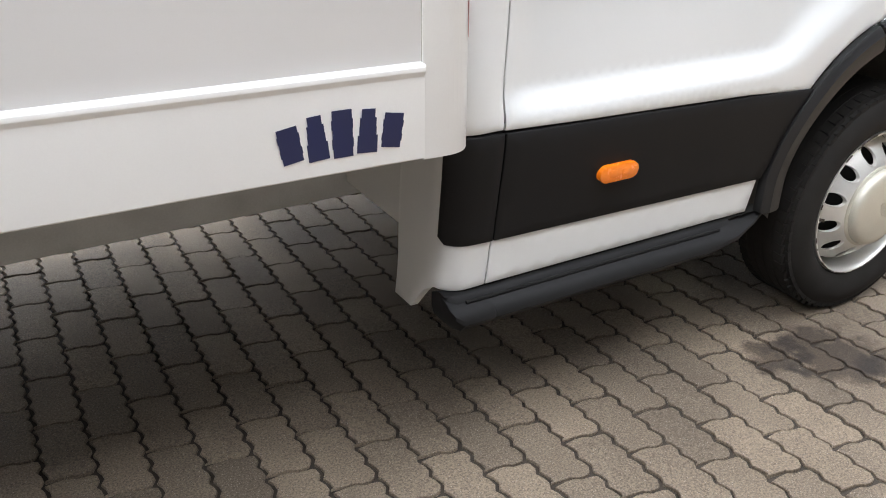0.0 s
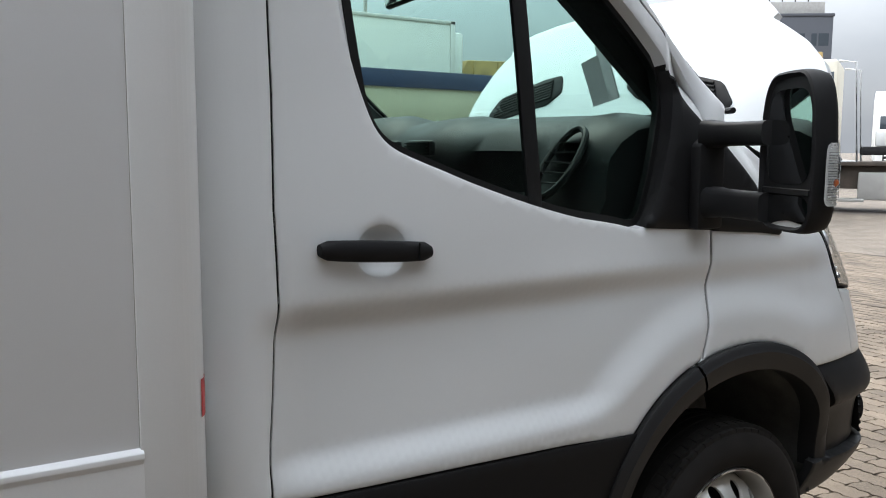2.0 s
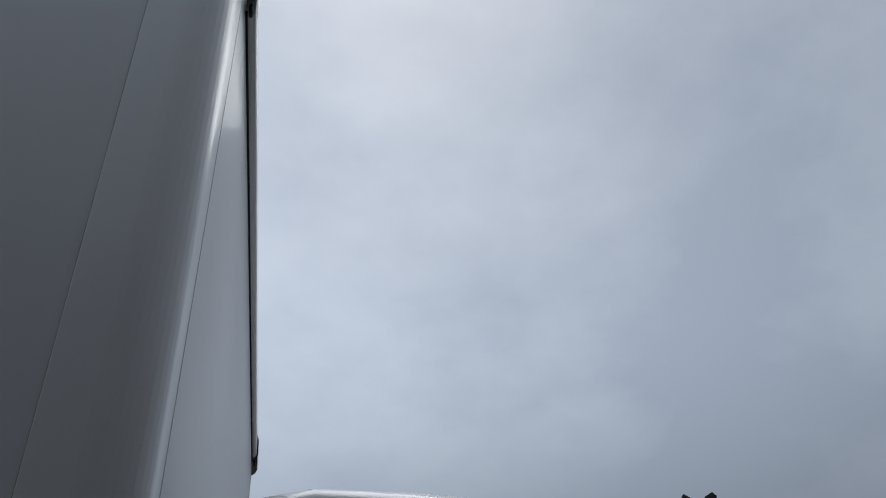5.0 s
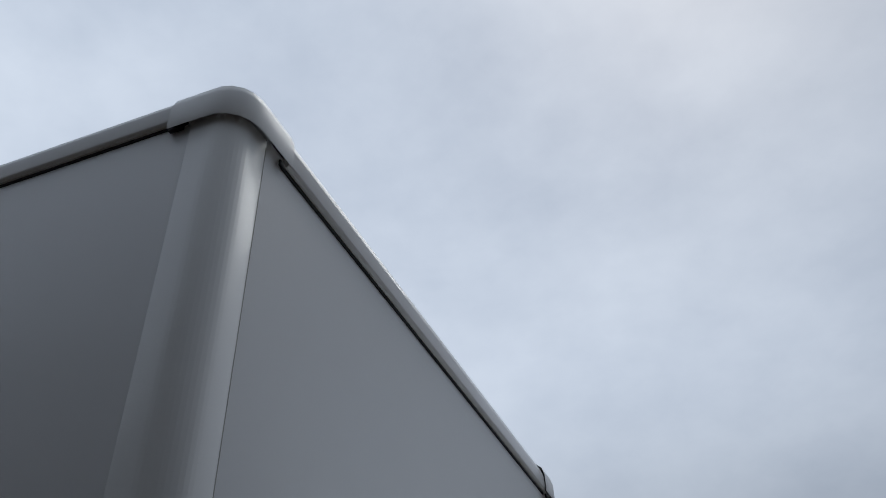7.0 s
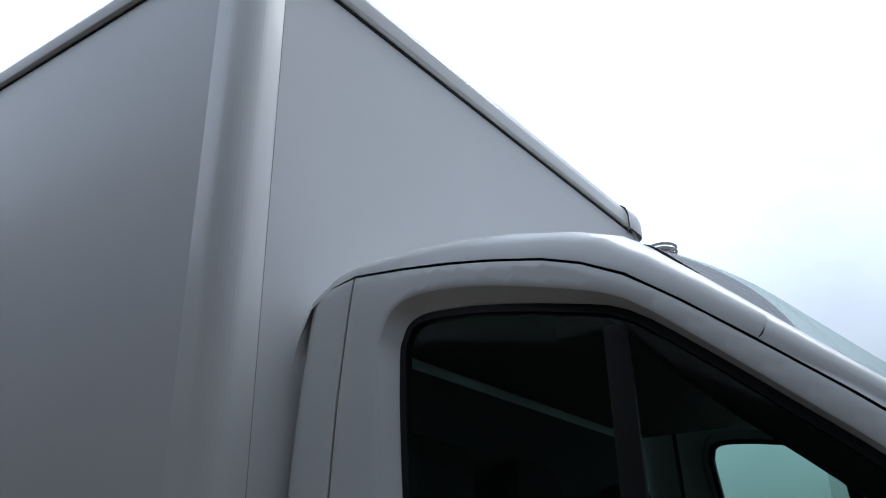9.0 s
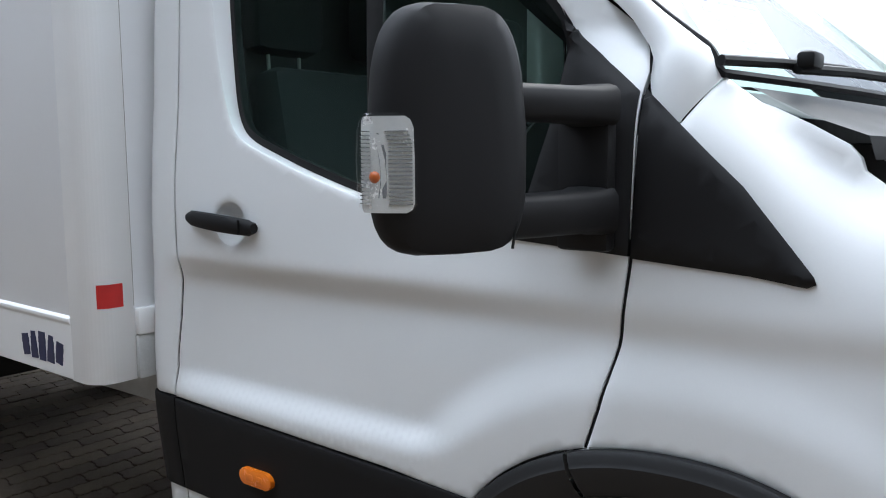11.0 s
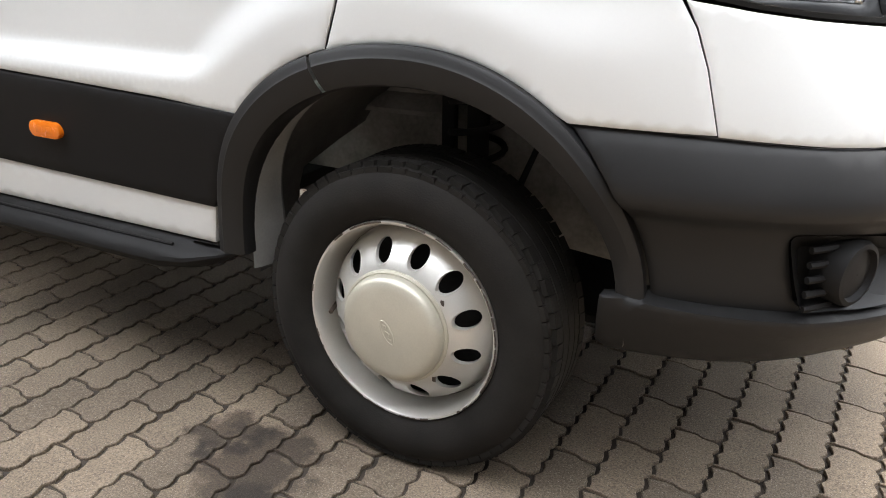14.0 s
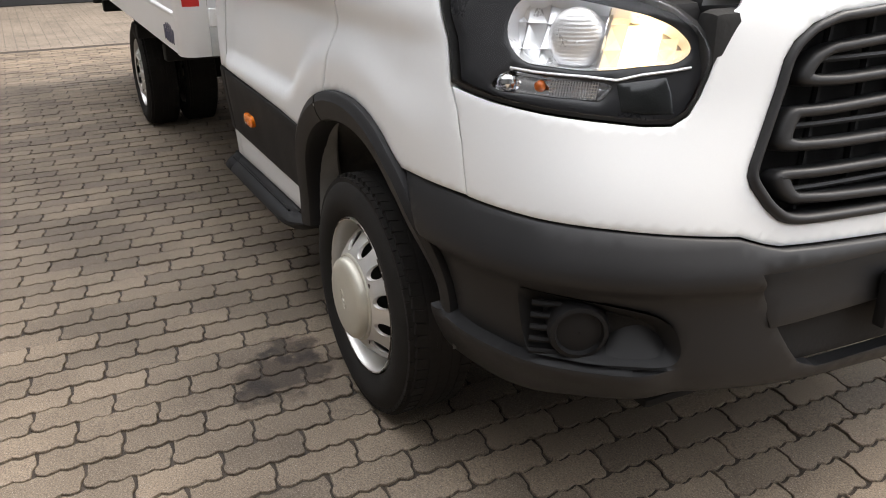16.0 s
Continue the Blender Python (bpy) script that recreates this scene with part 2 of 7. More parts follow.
def prism(points, a, b, axis="y", bevel=0.0):
    """Extrude an outline along an axis from a to b; outline in the other two coordinates in order."""
    def put(p, v):
        return {"x": (v, p[0], p[1]), "y": (p[0], v, p[1]), "z": (p[0], p[1], v)}[axis]
    bm = bmesh.new()
    u = [bm.verts.new(put(p, a)) for p in points]
    w = [bm.verts.new(put(p, b)) for p in points]
    bm.faces.new(u)
    bm.faces.new(w[::-1])
    n = len(points)
    for i in range(n):
        bm.faces.new((u[i], w[i], w[(i + 1) % n], u[(i + 1) % n]))
    bmesh.ops.recalc_face_normals(bm, faces=bm.faces)
    if bevel:
        bmesh.ops.bevel(bm, geom=bm.edges[:], offset=bevel, segments=2, affect="EDGES", profile=0.5, clamp_overlap=True)
    return bm


def tube(points, r, seg=8):
    """A bent rod through points."""
    pts = [Vector(p) for p in points]
    rings = []
    for i, p in enumerate(pts):
        d = (pts[min(i + 1, len(pts) - 1)] - pts[max(i - 1, 0)]).normalized()
        q = d.to_track_quat("Z", "Y")
        rings.append([p + q @ Vector((r * math.cos(2 * math.pi * k / seg), r * math.sin(2 * math.pi * k / seg), 0)) for k in range(seg)])
    return loft(rings, True, True)


def smooth(x, a, b):
    t = min(1.0, max(0.0, (x - a) / (b - a)))
    return t * t * (3 - 2 * t)


def curve(x, xs, ys):
    """Smooth curve through nodes."""
    if x <= xs[0]:
        return ys[0]
    if x >= xs[-1]:
        return ys[-1]
    i = max(k for k in range(len(xs) - 1) if xs[k] <= x)
    h = xs[i + 1] - xs[i]
    t = (x - xs[i]) / h

    def slope(k):
        if k == 0:
            return (ys[1] - ys[0]) / (xs[1] - xs[0])
        if k == len(xs) - 1:
            return (ys[-1] - ys[-2]) / (xs[-1] - xs[-2])
        a, b = (ys[k] - ys[k - 1]) / (xs[k] - xs[k - 1]), (ys[k + 1] - ys[k]) / (xs[k + 1] - xs[k])
        return 0.0 if a * b <= 0 else 2 * a * b / (a + b)
    m0, m1 = slope(i), slope(i + 1)
    return ((2 * t ** 3 - 3 * t * t + 1) * ys[i] + (t ** 3 - 2 * t * t + t) * h * m0
            + (-2 * t ** 3 + 3 * t * t) * ys[i + 1] + (t ** 3 - t * t) * h * m1)


def along(points, step=0.02):
    """A line with points at even small steps."""
    out = []
    for a, b in zip(points, points[1:]):
        a, b = Vector(a), Vector(b)
        k = max(1, math.ceil((b - a).length / step))
        out += [tuple(a.lerp(b, j / k)) for j in range(k)]
    return out + [tuple(points[-1])]


def inside(p, poly):
    c = False
    n = len(poly)
    for i in range(n):
        (x1, y1), (x2, y2) = poly[i], poly[i - 1]
        if (y1 > p[1]) != (y2 > p[1]) and p[0] < (x2 - x1) * (p[1] - y1) / (y2 - y1) + x1:
            c = not c
    return c


def rounded(poly, r=0.03, steps=4):
    """Cut the corners of an outline with short curves."""
    out = []
    n = len(poly)
    for i in range(n):
        a, b, c = Vector(poly[i - 1]), Vector(poly[i]), Vector(poly[(i + 1) % n])
        ra, rc = min(r, (a - b).length * 0.45), min(r, (c - b).length * 0.45)
        p, q = b + (a - b).normalized() * ra, b + (c - b).normalized() * rc
        for k in range(steps + 1):
            t = k / steps
            out.append(tuple((1 - t) ** 2 * p + 2 * t * (1 - t) * b + t * t * q))
    return out


def flowing(poly, k=3):
    """A smooth closed line through the corners of an outline, with k points for each."""
    out = []
    n = len(poly)
    for i in range(n):
        a, b, c, d = [Vector(poly[(i + j) % n]) for j in (-1, 0, 1, 2)]
        for j in range(k):
            t = j / k
            out.append(tuple(0.5 * (2 * b + (c - a) * t + (2 * a - 5 * b + 4 * c - d) * t * t + (3 * b - a - 3 * c + d) * t ** 3)))
    return out


def dense(poly, step):
    out = []
    n = len(poly)
    for i in range(n):
        a, b = Vector(poly[i]), Vector(poly[(i + 1) % n])
        k = max(1, math.ceil((b - a).length / step))
        out += [tuple(a.lerp(b, j / k)) for j in range(k)]
    return out


def shrink(poly, d):
    """Move an outline inwards by d."""
    area = sum(poly[i - 1][0] * poly[i][1] - poly[i][0] * poly[i - 1][1] for i in range(len(poly)))
    s = 1 if area > 0 else -1
    out = []
    n = len(poly)
    for i in range(n):
        a, b, c = Vector(poly[i - 1]), Vector(poly[i]), Vector(poly[(i + 1) % n])
        e, f = (b - a), (c - b)
        e = e.normalized() if e.length > 1e-9 else f.normalized()
        f = f.normalized() if f.length > 1e-9 else e
        nm = Vector((-(e.y + f.y), e.x + f.x)) * s
        if nm.length < 1e-6:
            out.append(tuple(b))
            continue
        nm.normalize()
        k = max(0.5, nm.dot(Vector((-f.y, f.x)) * s))
        out.append(tuple(b + nm * (d / k)))
    return out


# ---------------------------------------------------------------- the cab's skin
NOSE_U = (0.3, 0.45, 0.6, 0.75, 0.9, 1.05, 1.2, 1.35, 1.8)
NOSE_Z = (0.28, 0.5, 0.78, 1.0, 1.15, 1.3, 1.45)
NOSE_X = ((0.30, 0.43, 0.57, 0.70, 0.81, 0.89, 0.94, 0.97, 1.0), (0.30, 0.445, 0.595, 0.735, 0.85, 0.935, 0.985, 1.01, 1.035),
          (0.30, 0.447, 0.595, 0.73, 0.84, 0.915, 0.957, 0.98, 1.0), (0.30, 0.445, 0.585, 0.705, 0.795, 0.87, 0.92, 0.945, 0.965),
          (0.30, 0.435, 0.565, 0.68, 0.775, 0.85, 0.9, 0.925, 0.945), (0.30, 0.42, 0.53, 0.63, 0.72, 0.79, 0.84, 0.87, 0.89),
          (0.30, 0.41, 0.5, 0.59, 0.67, 0.73, 0.77, 0.8, 0.82))
NOSE_Y = ((0.93, 0.92, 0.90, 0.86, 0.77, 0.655, 0.53, 0.39, 0.0), (0.995, 0.975, 0.953, 0.912, 0.82, 0.70, 0.565, 0.42, 0.0),
          (0.99, 0.975, 0.945, 0.885, 0.785, 0.66, 0.525, 0.38, 0.0), (0.972, 0.955, 0.915, 0.83, 0.72, 0.605, 0.475, 0.34, 0.0),
          (0.95, 0.925, 0.865, 0.775, 0.67, 0.555, 0.425, 0.29, 0.0), (0.92, 0.87, 0.80, 0.70, 0.59, 0.47, 0.35, 0.24, 0.0),
          (0.86, 0.80, 0.72, 0.62, 0.51, 0.40, 0.3, 0.2, 0.0))


def half_width(x, z):
    """How far the cab's side stands from the middle."""
    w = curve(z, (0.28, 0.42, 0.52, 0.75, 0.85, 1.0, 1.14, 1.22, 1.344, 1.485, 1.86, 2.048, 2.142, 2.236),
              (0.93, 0.955, 0.962, 0.986, 0.988, 0.983, 0.980, 0.979, 0.972, 0.960, 0.934, 0.912, 0.898, 0.87))
    w -= 0.030 * smooth(z, 0.95, 1.25) * smooth(x, -1.0, -0.3) + 0.018 * smooth(z, 1.5, 1.95) * smooth(x, -1.0, -0.45)
    r = math.hypot(x, z - 0.34)
    dip = smooth(z, 0.785, 0.850) * (1 - smooth(z, 1.060, 1.135)) * smooth(x, -1.35, -1.21)
    dip *= smooth(r, 0.635, 0.735)
    w -= 0.034 * dip * (1 - 0.5 * smooth(x, -0.6, 0.05))
    if x > -0.26:
        z0 = curve(x, (-0.15, 0.03, 0.216, 0.315), (1.42, 1.33, 1.165, 1.13))
        if z > z0:
            w -= min(0.07, 2.6 * (z - z0) ** 2) * smooth(x, -0.26, -0.12)
    return w


REAR = -1.355
BACK_R = 0.06


def skin(u, z, out=0.0, side=-1):
    """A point of the cab's skin: u runs forwards along the side and round to the nose."""
    def at(u, z):
        if u <= REAR:
            w = half_width(REAR, z)
            a = (REAR - u) / BACK_R
            if a < math.pi / 2:
                return Vector((REAR - BACK_R * math.sin(a), w - BACK_R * (1 - math.cos(a))))
            return Vector((REAR - BACK_R, w - BACK_R - (a - math.pi / 2) * BACK_R))
        if u <= 0.3:
            return Vector((u, half_width(u, z)))
        xs = [curve(u, NOSE_U, r) for r in NOSE_X]
        ys = [curve(u, NOSE_U, r) for r in NOSE_Y]
        y = curve(z, NOSE_Z, ys)
        y += (half_width(0.3, z) - curve(z, NOSE_Z, [r[0] for r in NOSE_Y])) * (1 - smooth(u, 0.3, 0.6))
        return Vector((curve(z, NOSE_Z, xs), y))
    p = at(u, z)
    if out:
        t = at(u + 0.004, z) - at(u - 0.004, z)
        up = (at(u, z + 0.004) - at(u, z - 0.004)) / 0.008
        nrm = Vector((-t.y, t.x)).normalized()
        if nrm.dot(Vector((0, 1)) if u < 0.6 else p - Vector((0.3, 0.0))) < 0:
            nrm = -nrm
        lean = -up.dot(nrm)
        k = 1 / math.sqrt(1 + lean * lean)
        p = p + nrm * out * k
        z = z + lean * out * k
    return Vector((p.x, side * p.y, z))


def panel(name, outline, material, parent, holes=(), out=0.0, depth=0.022, step=0.03, side=-1, label="", surf=None, closed=False, edge=0.004, creases=()):
    """A sheet of the skin inside an outline in (u, z), with holes, turned-in edges and thickness."""
    from mathutils.geometry import delaunay_2d_cdt
    surf = surf or skin
    off = out if callable(out) else (lambda u, z: out)
    loops = [dense(outline, step * 0.6)] + [dense(h, step * 0.6) for h in holes]
    fine = shrink(loops[0], edge)
    inner = [fine] + [shrink(h, -edge) for h in loops[1:]]
    pts, edges = [], []
    for lp in loops + inner:
        k = len(pts)
        pts += [Vector(p) for p in lp]
        edges += [(k + i, k + (i + 1) % len(lp)) for i in range(len(lp))]
    nb = sum(len(lp) for lp in loops)
    xs, zs = [p[0] for p in outline], [p[1] for p in outline]
    guard = [shrink(loops[0], step * 0.45)] + [shrink(h, -step * 0.45) for h in loops[1:]]
    x = min(xs) + step / 2
    row = 0
    while x < max(xs):
        z = min(zs) + step * (0.5 if row % 2 else 1.0)
        while z < max(zs):
            if inside((x, z), guard[0]) and not any(inside((x, z), h) for h in guard[1:]):
                pts.append(Vector((x, z)))
            z += step
        x += step
        row += 1
    for line in creases:
        for p in line:
            if inside(p, guard[0]) and not any(inside(p, h) for h in guard[1:]):
                pts.append(Vector(p))
    vs, _, fs, orig, _, _ = delaunay_2d_cdt(pts, edges, [], 0, 1e-6)
    bm = bmesh.new()
    rim = [any(o < nb for o in os) for os in orig]
    made = []
    for v, r in zip(vs, rim):
        o = off(v.x, v.y)
        made.append(bm.verts.new(surf(v.x, v.y, o - (edge * 0.6 if r else 0.0), side)))
    keep = {}
    for f in fs:
        c = (sum(vs[i].x for i in f) / 3, sum(vs[i].y for i in f) / 3)
        if inside(c, loops[0]) and not any(inside(c, h) for h in loops[1:]):
            try:
                bm.faces.new([made[i] for i in f])
            except ValueError:
                pass
    bm.verts.index_update()
    border = [e for e in bm.edges if len(e.link_faces) == 1]
    for e in border:
        for v in e.verts:
            if v.index not in keep:
                p = vs[v.index]
                keep[v.index] = bm.verts.new(surf(p.x, p.y, off(p.x, p.y) - depth, side))
    for e in border:
        a, b = e.verts
        try:
            bm.faces.new((a, b, keep[b.index], keep[a.index]))
        except ValueError:
            pass
    if closed:
        bm.verts.index_update()
        for i, p in enumerate(vs):
            if i not in keep:
                keep[i] = bm.verts.new(surf(p.x, p.y, off(p.x, p.y) - depth, side))
        for f in fs:
            c = (sum(vs[i].x for i in f) / 3, sum(vs[i].y for i in f) / 3)
            if inside(c, loops[0]) and not any(inside(c, h) for h in loops[1:]):
                try:
                    bm.faces.new([keep[i] for i in f[::-1]])
                except ValueError:
                    pass
    for v in [v for v in bm.verts if not v.link_faces]:
        bm.verts.remove(v)
    return part(name, bm, material, parent, label, True, 50)


def ring_strip(name, outer, inner, material, parent, d_out, d_in, side=-1, label="", surf=None, lip=0.0):
    """A band between two outlines with equally many points, at two depths."""
    surf = surf or skin
    rings = [[surf(u, z, d_out, side) for u, z in outer], [surf(u, z, d_in, side) for u, z in inner]]
    if lip:
        rings.append([surf(u, z, d_in - lip, side) for u, z in inner])
        rings.insert(0, [surf(u, z, d_out - lip, side) for u, z in outer])
    return part(name, loft(rings), material, parent, label)


# ---------------------------------------------------------------- the box truck
truck = thing("box_truck", (-2.0, 0.0, 0.0), "white box truck with open bonnet, parked on block paving", "truck")

ARCH_C = (0.025, 0.45)


def arch(a, grow=0.0, inner=False):
    """A point of the front wheel arch's edge at angle a from the rear (0) over the top (90) to the front (180)."""
    c, s = math.cos(radians(a)), math.sin(radians(a))
    if inner:
        rx, rz = (0.43 if c > 0 else 0.407) + grow, 0.378 + grow
    else:
        rx, rz = (0.498 if c > 0 else 0.470) + grow, 0.455 + grow
    e = 0.92 if a < 90 else 0.98
    k = abs(c) ** e * (1 if c > 0 else -1)
    return (ARCH_C[0] + (0.008 if inner else 0) - rx * k, ARCH_C[1] + rz * abs(s) ** e)


def arch_line(a, b, n, grow=0.0, inner=False):
    return [arch(a + (b - a) * i / (n - 1), grow, inner) for i in range(n)]


SEAM_REAR = [(-1.271, 2.162), (-1.272, 1.95), (-1.271, 1.5), (-1.277, 1.3), (-1.272, 1.11), (-1.280, 0.98), (-1.290, 0.88), (-1.294, 0.772)]
SEAM_FRONT = [(-0.156, 0.884), (-0.150, 0.905), (-0.135, 0.955), (-0.114, 1.055), (-0.104, 1.125), (-0.098, 1.2), (-0.094, 1.468)]
DOOR_TOP = [(-0.092, 1.505), (-0.103, 1.543), (-0.127, 1.580), (-0.175, 1.625), (-0.265, 1.704), (-0.36, 1.788), (-0.45, 1.862), (-0.54, 1.935), (-0.60, 1.981),
            (-0.67, 2.030), (-0.745, 2.067), (-0.82, 2.091), (-0.93, 2.114), (-1.03, 2.132), (-1.14, 2.148)]
WINDOW = [(-1.146, 1.96), (-1.118, 1.70), (-1.102, 1.58), (-1.086, 1.49), (-1.062, 1.437), (-1.022, 1.405), (-0.93, 1.370), (-0.83, 1.335),
          (-0.69, 1.293), (-0.55, 1.259), (-0.43, 1.240), (-0.335, 1.229), (-0.29, 1.31), (-0.25, 1.438), (-0.222, 1.55), (-0.245, 1.612),
          (-0.33, 1.700), (-0.42, 1.778), (-0.555, 1.892), (-0.672, 1.979), (-0.78, 2.010), (-0.93, 2.038), (-1.03, 2.050), (-1.095, 2.052),
          (-1.130, 2.038), (-1.143, 2.008)]
RECESS_W = [0.031, 0.026, 0.018, 0.006, 0.004, 0.004, 0.004, 0.004, 0.004, 0.004, 0.004, 0.004, 0.004, 0.004, 0.004, 0.005, 0.005, 0.005,
            0.005, 0.008, 0.016, 0.025, 0.029, 0.029, 0.031, 0.032]


def recess_line():
    big = shrink(WINDOW, -1.0)
    return [(p[0] + (q[0] - p[0]) * w, p[1] + (q[1] - p[1]) * w) for p, q, w in zip(WINDOW, big, RECESS_W)]


FOLDS = [[(-1.33 + 0.018 * k, z) for k in range(104)] for z in (0.778, 0.787, 0.796, 0.805, 0.814, 0.823, 0.832, 0.841, 0.850, 1.076, 1.086, 1.096, 1.106, 1.116, 1.126, 1.134)]


def side_door(s):
    """A cab door with its window, trims, handle and lamp."""
    lower = [(-0.60, 0.748), (-0.9, 0.758), (-1.1, 0.764)]
    outline = SEAM_FRONT + DOOR_TOP + SEAM_REAR + lower[::-1] + arch_line(36, 64, 8, 0.004)
    rec, frame_line = flowing(recess_line()), flowing(WINDOW)
    hz, hx = 1.2175, -1.0855
    dish = [(hx + 0.018 + 0.054 * math.cos(2 * math.pi * q / 28), hz - 0.003 + 0.050 * math.sin(2 * math.pi * q / 28)) for q in range(28)]
    door = panel("door", outline, PAINT, truck, [rec, dish], side=s, label="closed white cab door", step=0.018, creases=FOLDS)
    n = len(WINDOW)
    rings = []
    for f, d in ((0.0, -0.003), (0.25, -0.012), (0.55, -0.022), (0.85, -0.030), (1.0, -0.034)):
        rings.append([skin(p[0] + (q[0] - p[0]) * f, p[1] + (q[1] - p[1]) * f, d, s) for p, q in zip(rec, frame_line)])
    part("window_bevel", loft([r[45:] + r[:34] for r in rings], False), PAINT, door, "", True, 70)
    part("window_front_trim", loft([r[33:46] for r in rings], False), RUBBER, door, "black window corner trim", True, 70)
    small = shrink(frame_line, 0.016)
    ring_strip("window_seal", frame_line, small, RUBBER, door, -0.031, -0.029, s, "black rubber window seal", lip=0.02)
    panel("window_glass", small, GLASS, door, out=-0.032, depth=0.004, step=0.12, side=s, label="green-tinted side glass", edge=0.001, closed=True)
    panel("window_divider", [(-0.716, 1.954), (-0.674, 1.954), (-0.636, 1.261), (-0.676, 1.267)], RUBBER, door, out=-0.027, depth=0.012, side=s, label="black window bar")
    panel("door_trim", [(-0.376, 0.735), (-0.60, 0.744), (-0.9, 0.754), (-1.1, 0.760), (-1.293, 0.767), (-1.297, 0.65), (-1.299, 0.525), (-0.9, 0.517), (-0.486, 0.509),
                        (-0.465, 0.55), (-0.425, 0.66)], PLASTIC, door, out=0.006, depth=0.02, side=s, label="black ribbed-edge door moulding")
    panel("door_sill_panel", [(-1.300, 0.521), (-0.9, 0.513), (-0.490, 0.506), (-0.505, 0.415), (-0.9, 0.415), (-1.307, 0.415)], PAINT, door, out=-0.002, side=s)
    # marker lamp
    base = skin(-0.992, 0.632, 0.008, s)
    pill = [(base.x + 0.033 * (1 if math.cos(a) > 0 else -1) + 0.022 * math.cos(a), base.z + 0.0205 * math.sin(a)) for a in [2 * math.pi * (k + 0.5) / 24 for k in range(24)]]
    lamp = part("side_marker_lamp", prism(pill, base.y - s * 0.006, base.y + s * 0.012, "y", 0.004), AMBER, door, "orange side marker lamp")
    bm = bmesh.new()
    for k in (-0.017, 0.017):
        block(bm, (base.x + k - 0.011, base.y + min(0, s * 0.0135), base.z - 0.009), (base.x + k + 0.011, base.y + max(0, s * 0.0135), base.z + 0.009), 0.003)
    part("lamp_reflector", bm, AMBER, door)
    # handle with its dished recess
    rings = []
    for k in range(17):
        t = -1 + 2 * k / 16
        x = hx + 0.117 * t
        half = 0.0175 + 0.003 * (1 - t * t) - 0.006 * max(0, abs(t) - 0.9) * 10
        half = max(half, 0.004)
        b = skin(x, hz - 0.065 * (x - hx), 0.0, s)
        lift = 0.020 - 0.008 * t * t
        rings.append([(x, b.y + s * (lift + 0.011 * math.sin(a)), b.z + half * math.cos(a)) for a in [2 * math.pi * q / 12 for q in range(12)]])
    part("door_handle", loft(rings, True, True), PLASTIC, door, "black plastic pull handle")
    rings = []
    for r in (1.0, 0.96, 0.88, 0.7, 0.4, 0.03):
        rings.append([skin(hx + 0.018 + 0.054 * r * math.cos(2 * math.pi * q / 28), hz - 0.003 + 0.050 * r * math.sin(2 * math.pi * q / 28),
                           -0.003 - 0.024 * (1 - r ** 3), s) for q in range(28)])
    part("handle_recess", loft(rings, True), PAINT, door, "dished white handle recess")
    for e in (-1, 1):
        b = skin(hx + e * 0.098, hz - 0.065 * e * 0.098, 0, s)
        bm = boxed((b.x - 0.016, min(b.y, b.y + s * 0.02), b.z - 0.012), (b.x + 0.016, max(b.y, b.y + s * 0.02), b.z + 0.012), 0.005)
        part("handle_mount", bm, PLASTIC, door)
    if s < 0:
        # lock cap line on the handle
        b = skin(hx + 0.085, hz - 0.006, 0.0295, s)
        part("lock_cover", boxed((b.x - 0.003, b.y - 0.002, b.z - 0.017), (b.x - 0.001, b.y + 0.004, b.z + 0.017), 0.0005), RUBBER, door)
    # mirror sail on the door
    panel("mirror_sail", [(-0.338, 1.222), (-0.0975, 1.206), (-0.0975, 1.470), (-0.155, 1.518), (-0.20, 1.558), (-0.240, 1.599), (-0.225, 1.55), (-0.246, 1.438), (-0.288, 1.306)],
          PLASTIC, door, out=0.013, depth=0.035, side=s, label="black plastic mirror base", edge=0.016)
    return door


for s in (-1, 1):
    side_door(s)

# front wings
WING_TOP = [(-0.024, 1.419), (0.022, 1.492), (0.08, 1.4491), (0.15, 1.4143), (0.205, 1.3833), (0.222, 1.3646), (0.228, 1.3458), (0.27, 1.3139), (0.31, 1.2838)]
LIGHT = [(0.325, 1.283), (0.39, 1.228), (0.444, 1.165), (0.482, 1.095), (0.509, 1.011), (0.628, 0.991), (0.728, 0.979), (0.831, 0.971), (0.93, 0.964), (0.982, 0.966),
         (1.009, 0.983), (1.023, 1.012), (1.031, 1.043), (1.035, 1.070), (1.029, 1.094), (1.010, 1.118), (0.984, 1.141), (0.938, 1.167), (0.897, 1.180), (0.80, 1.205), (0.70, 1.225), (0.50, 1.262)]
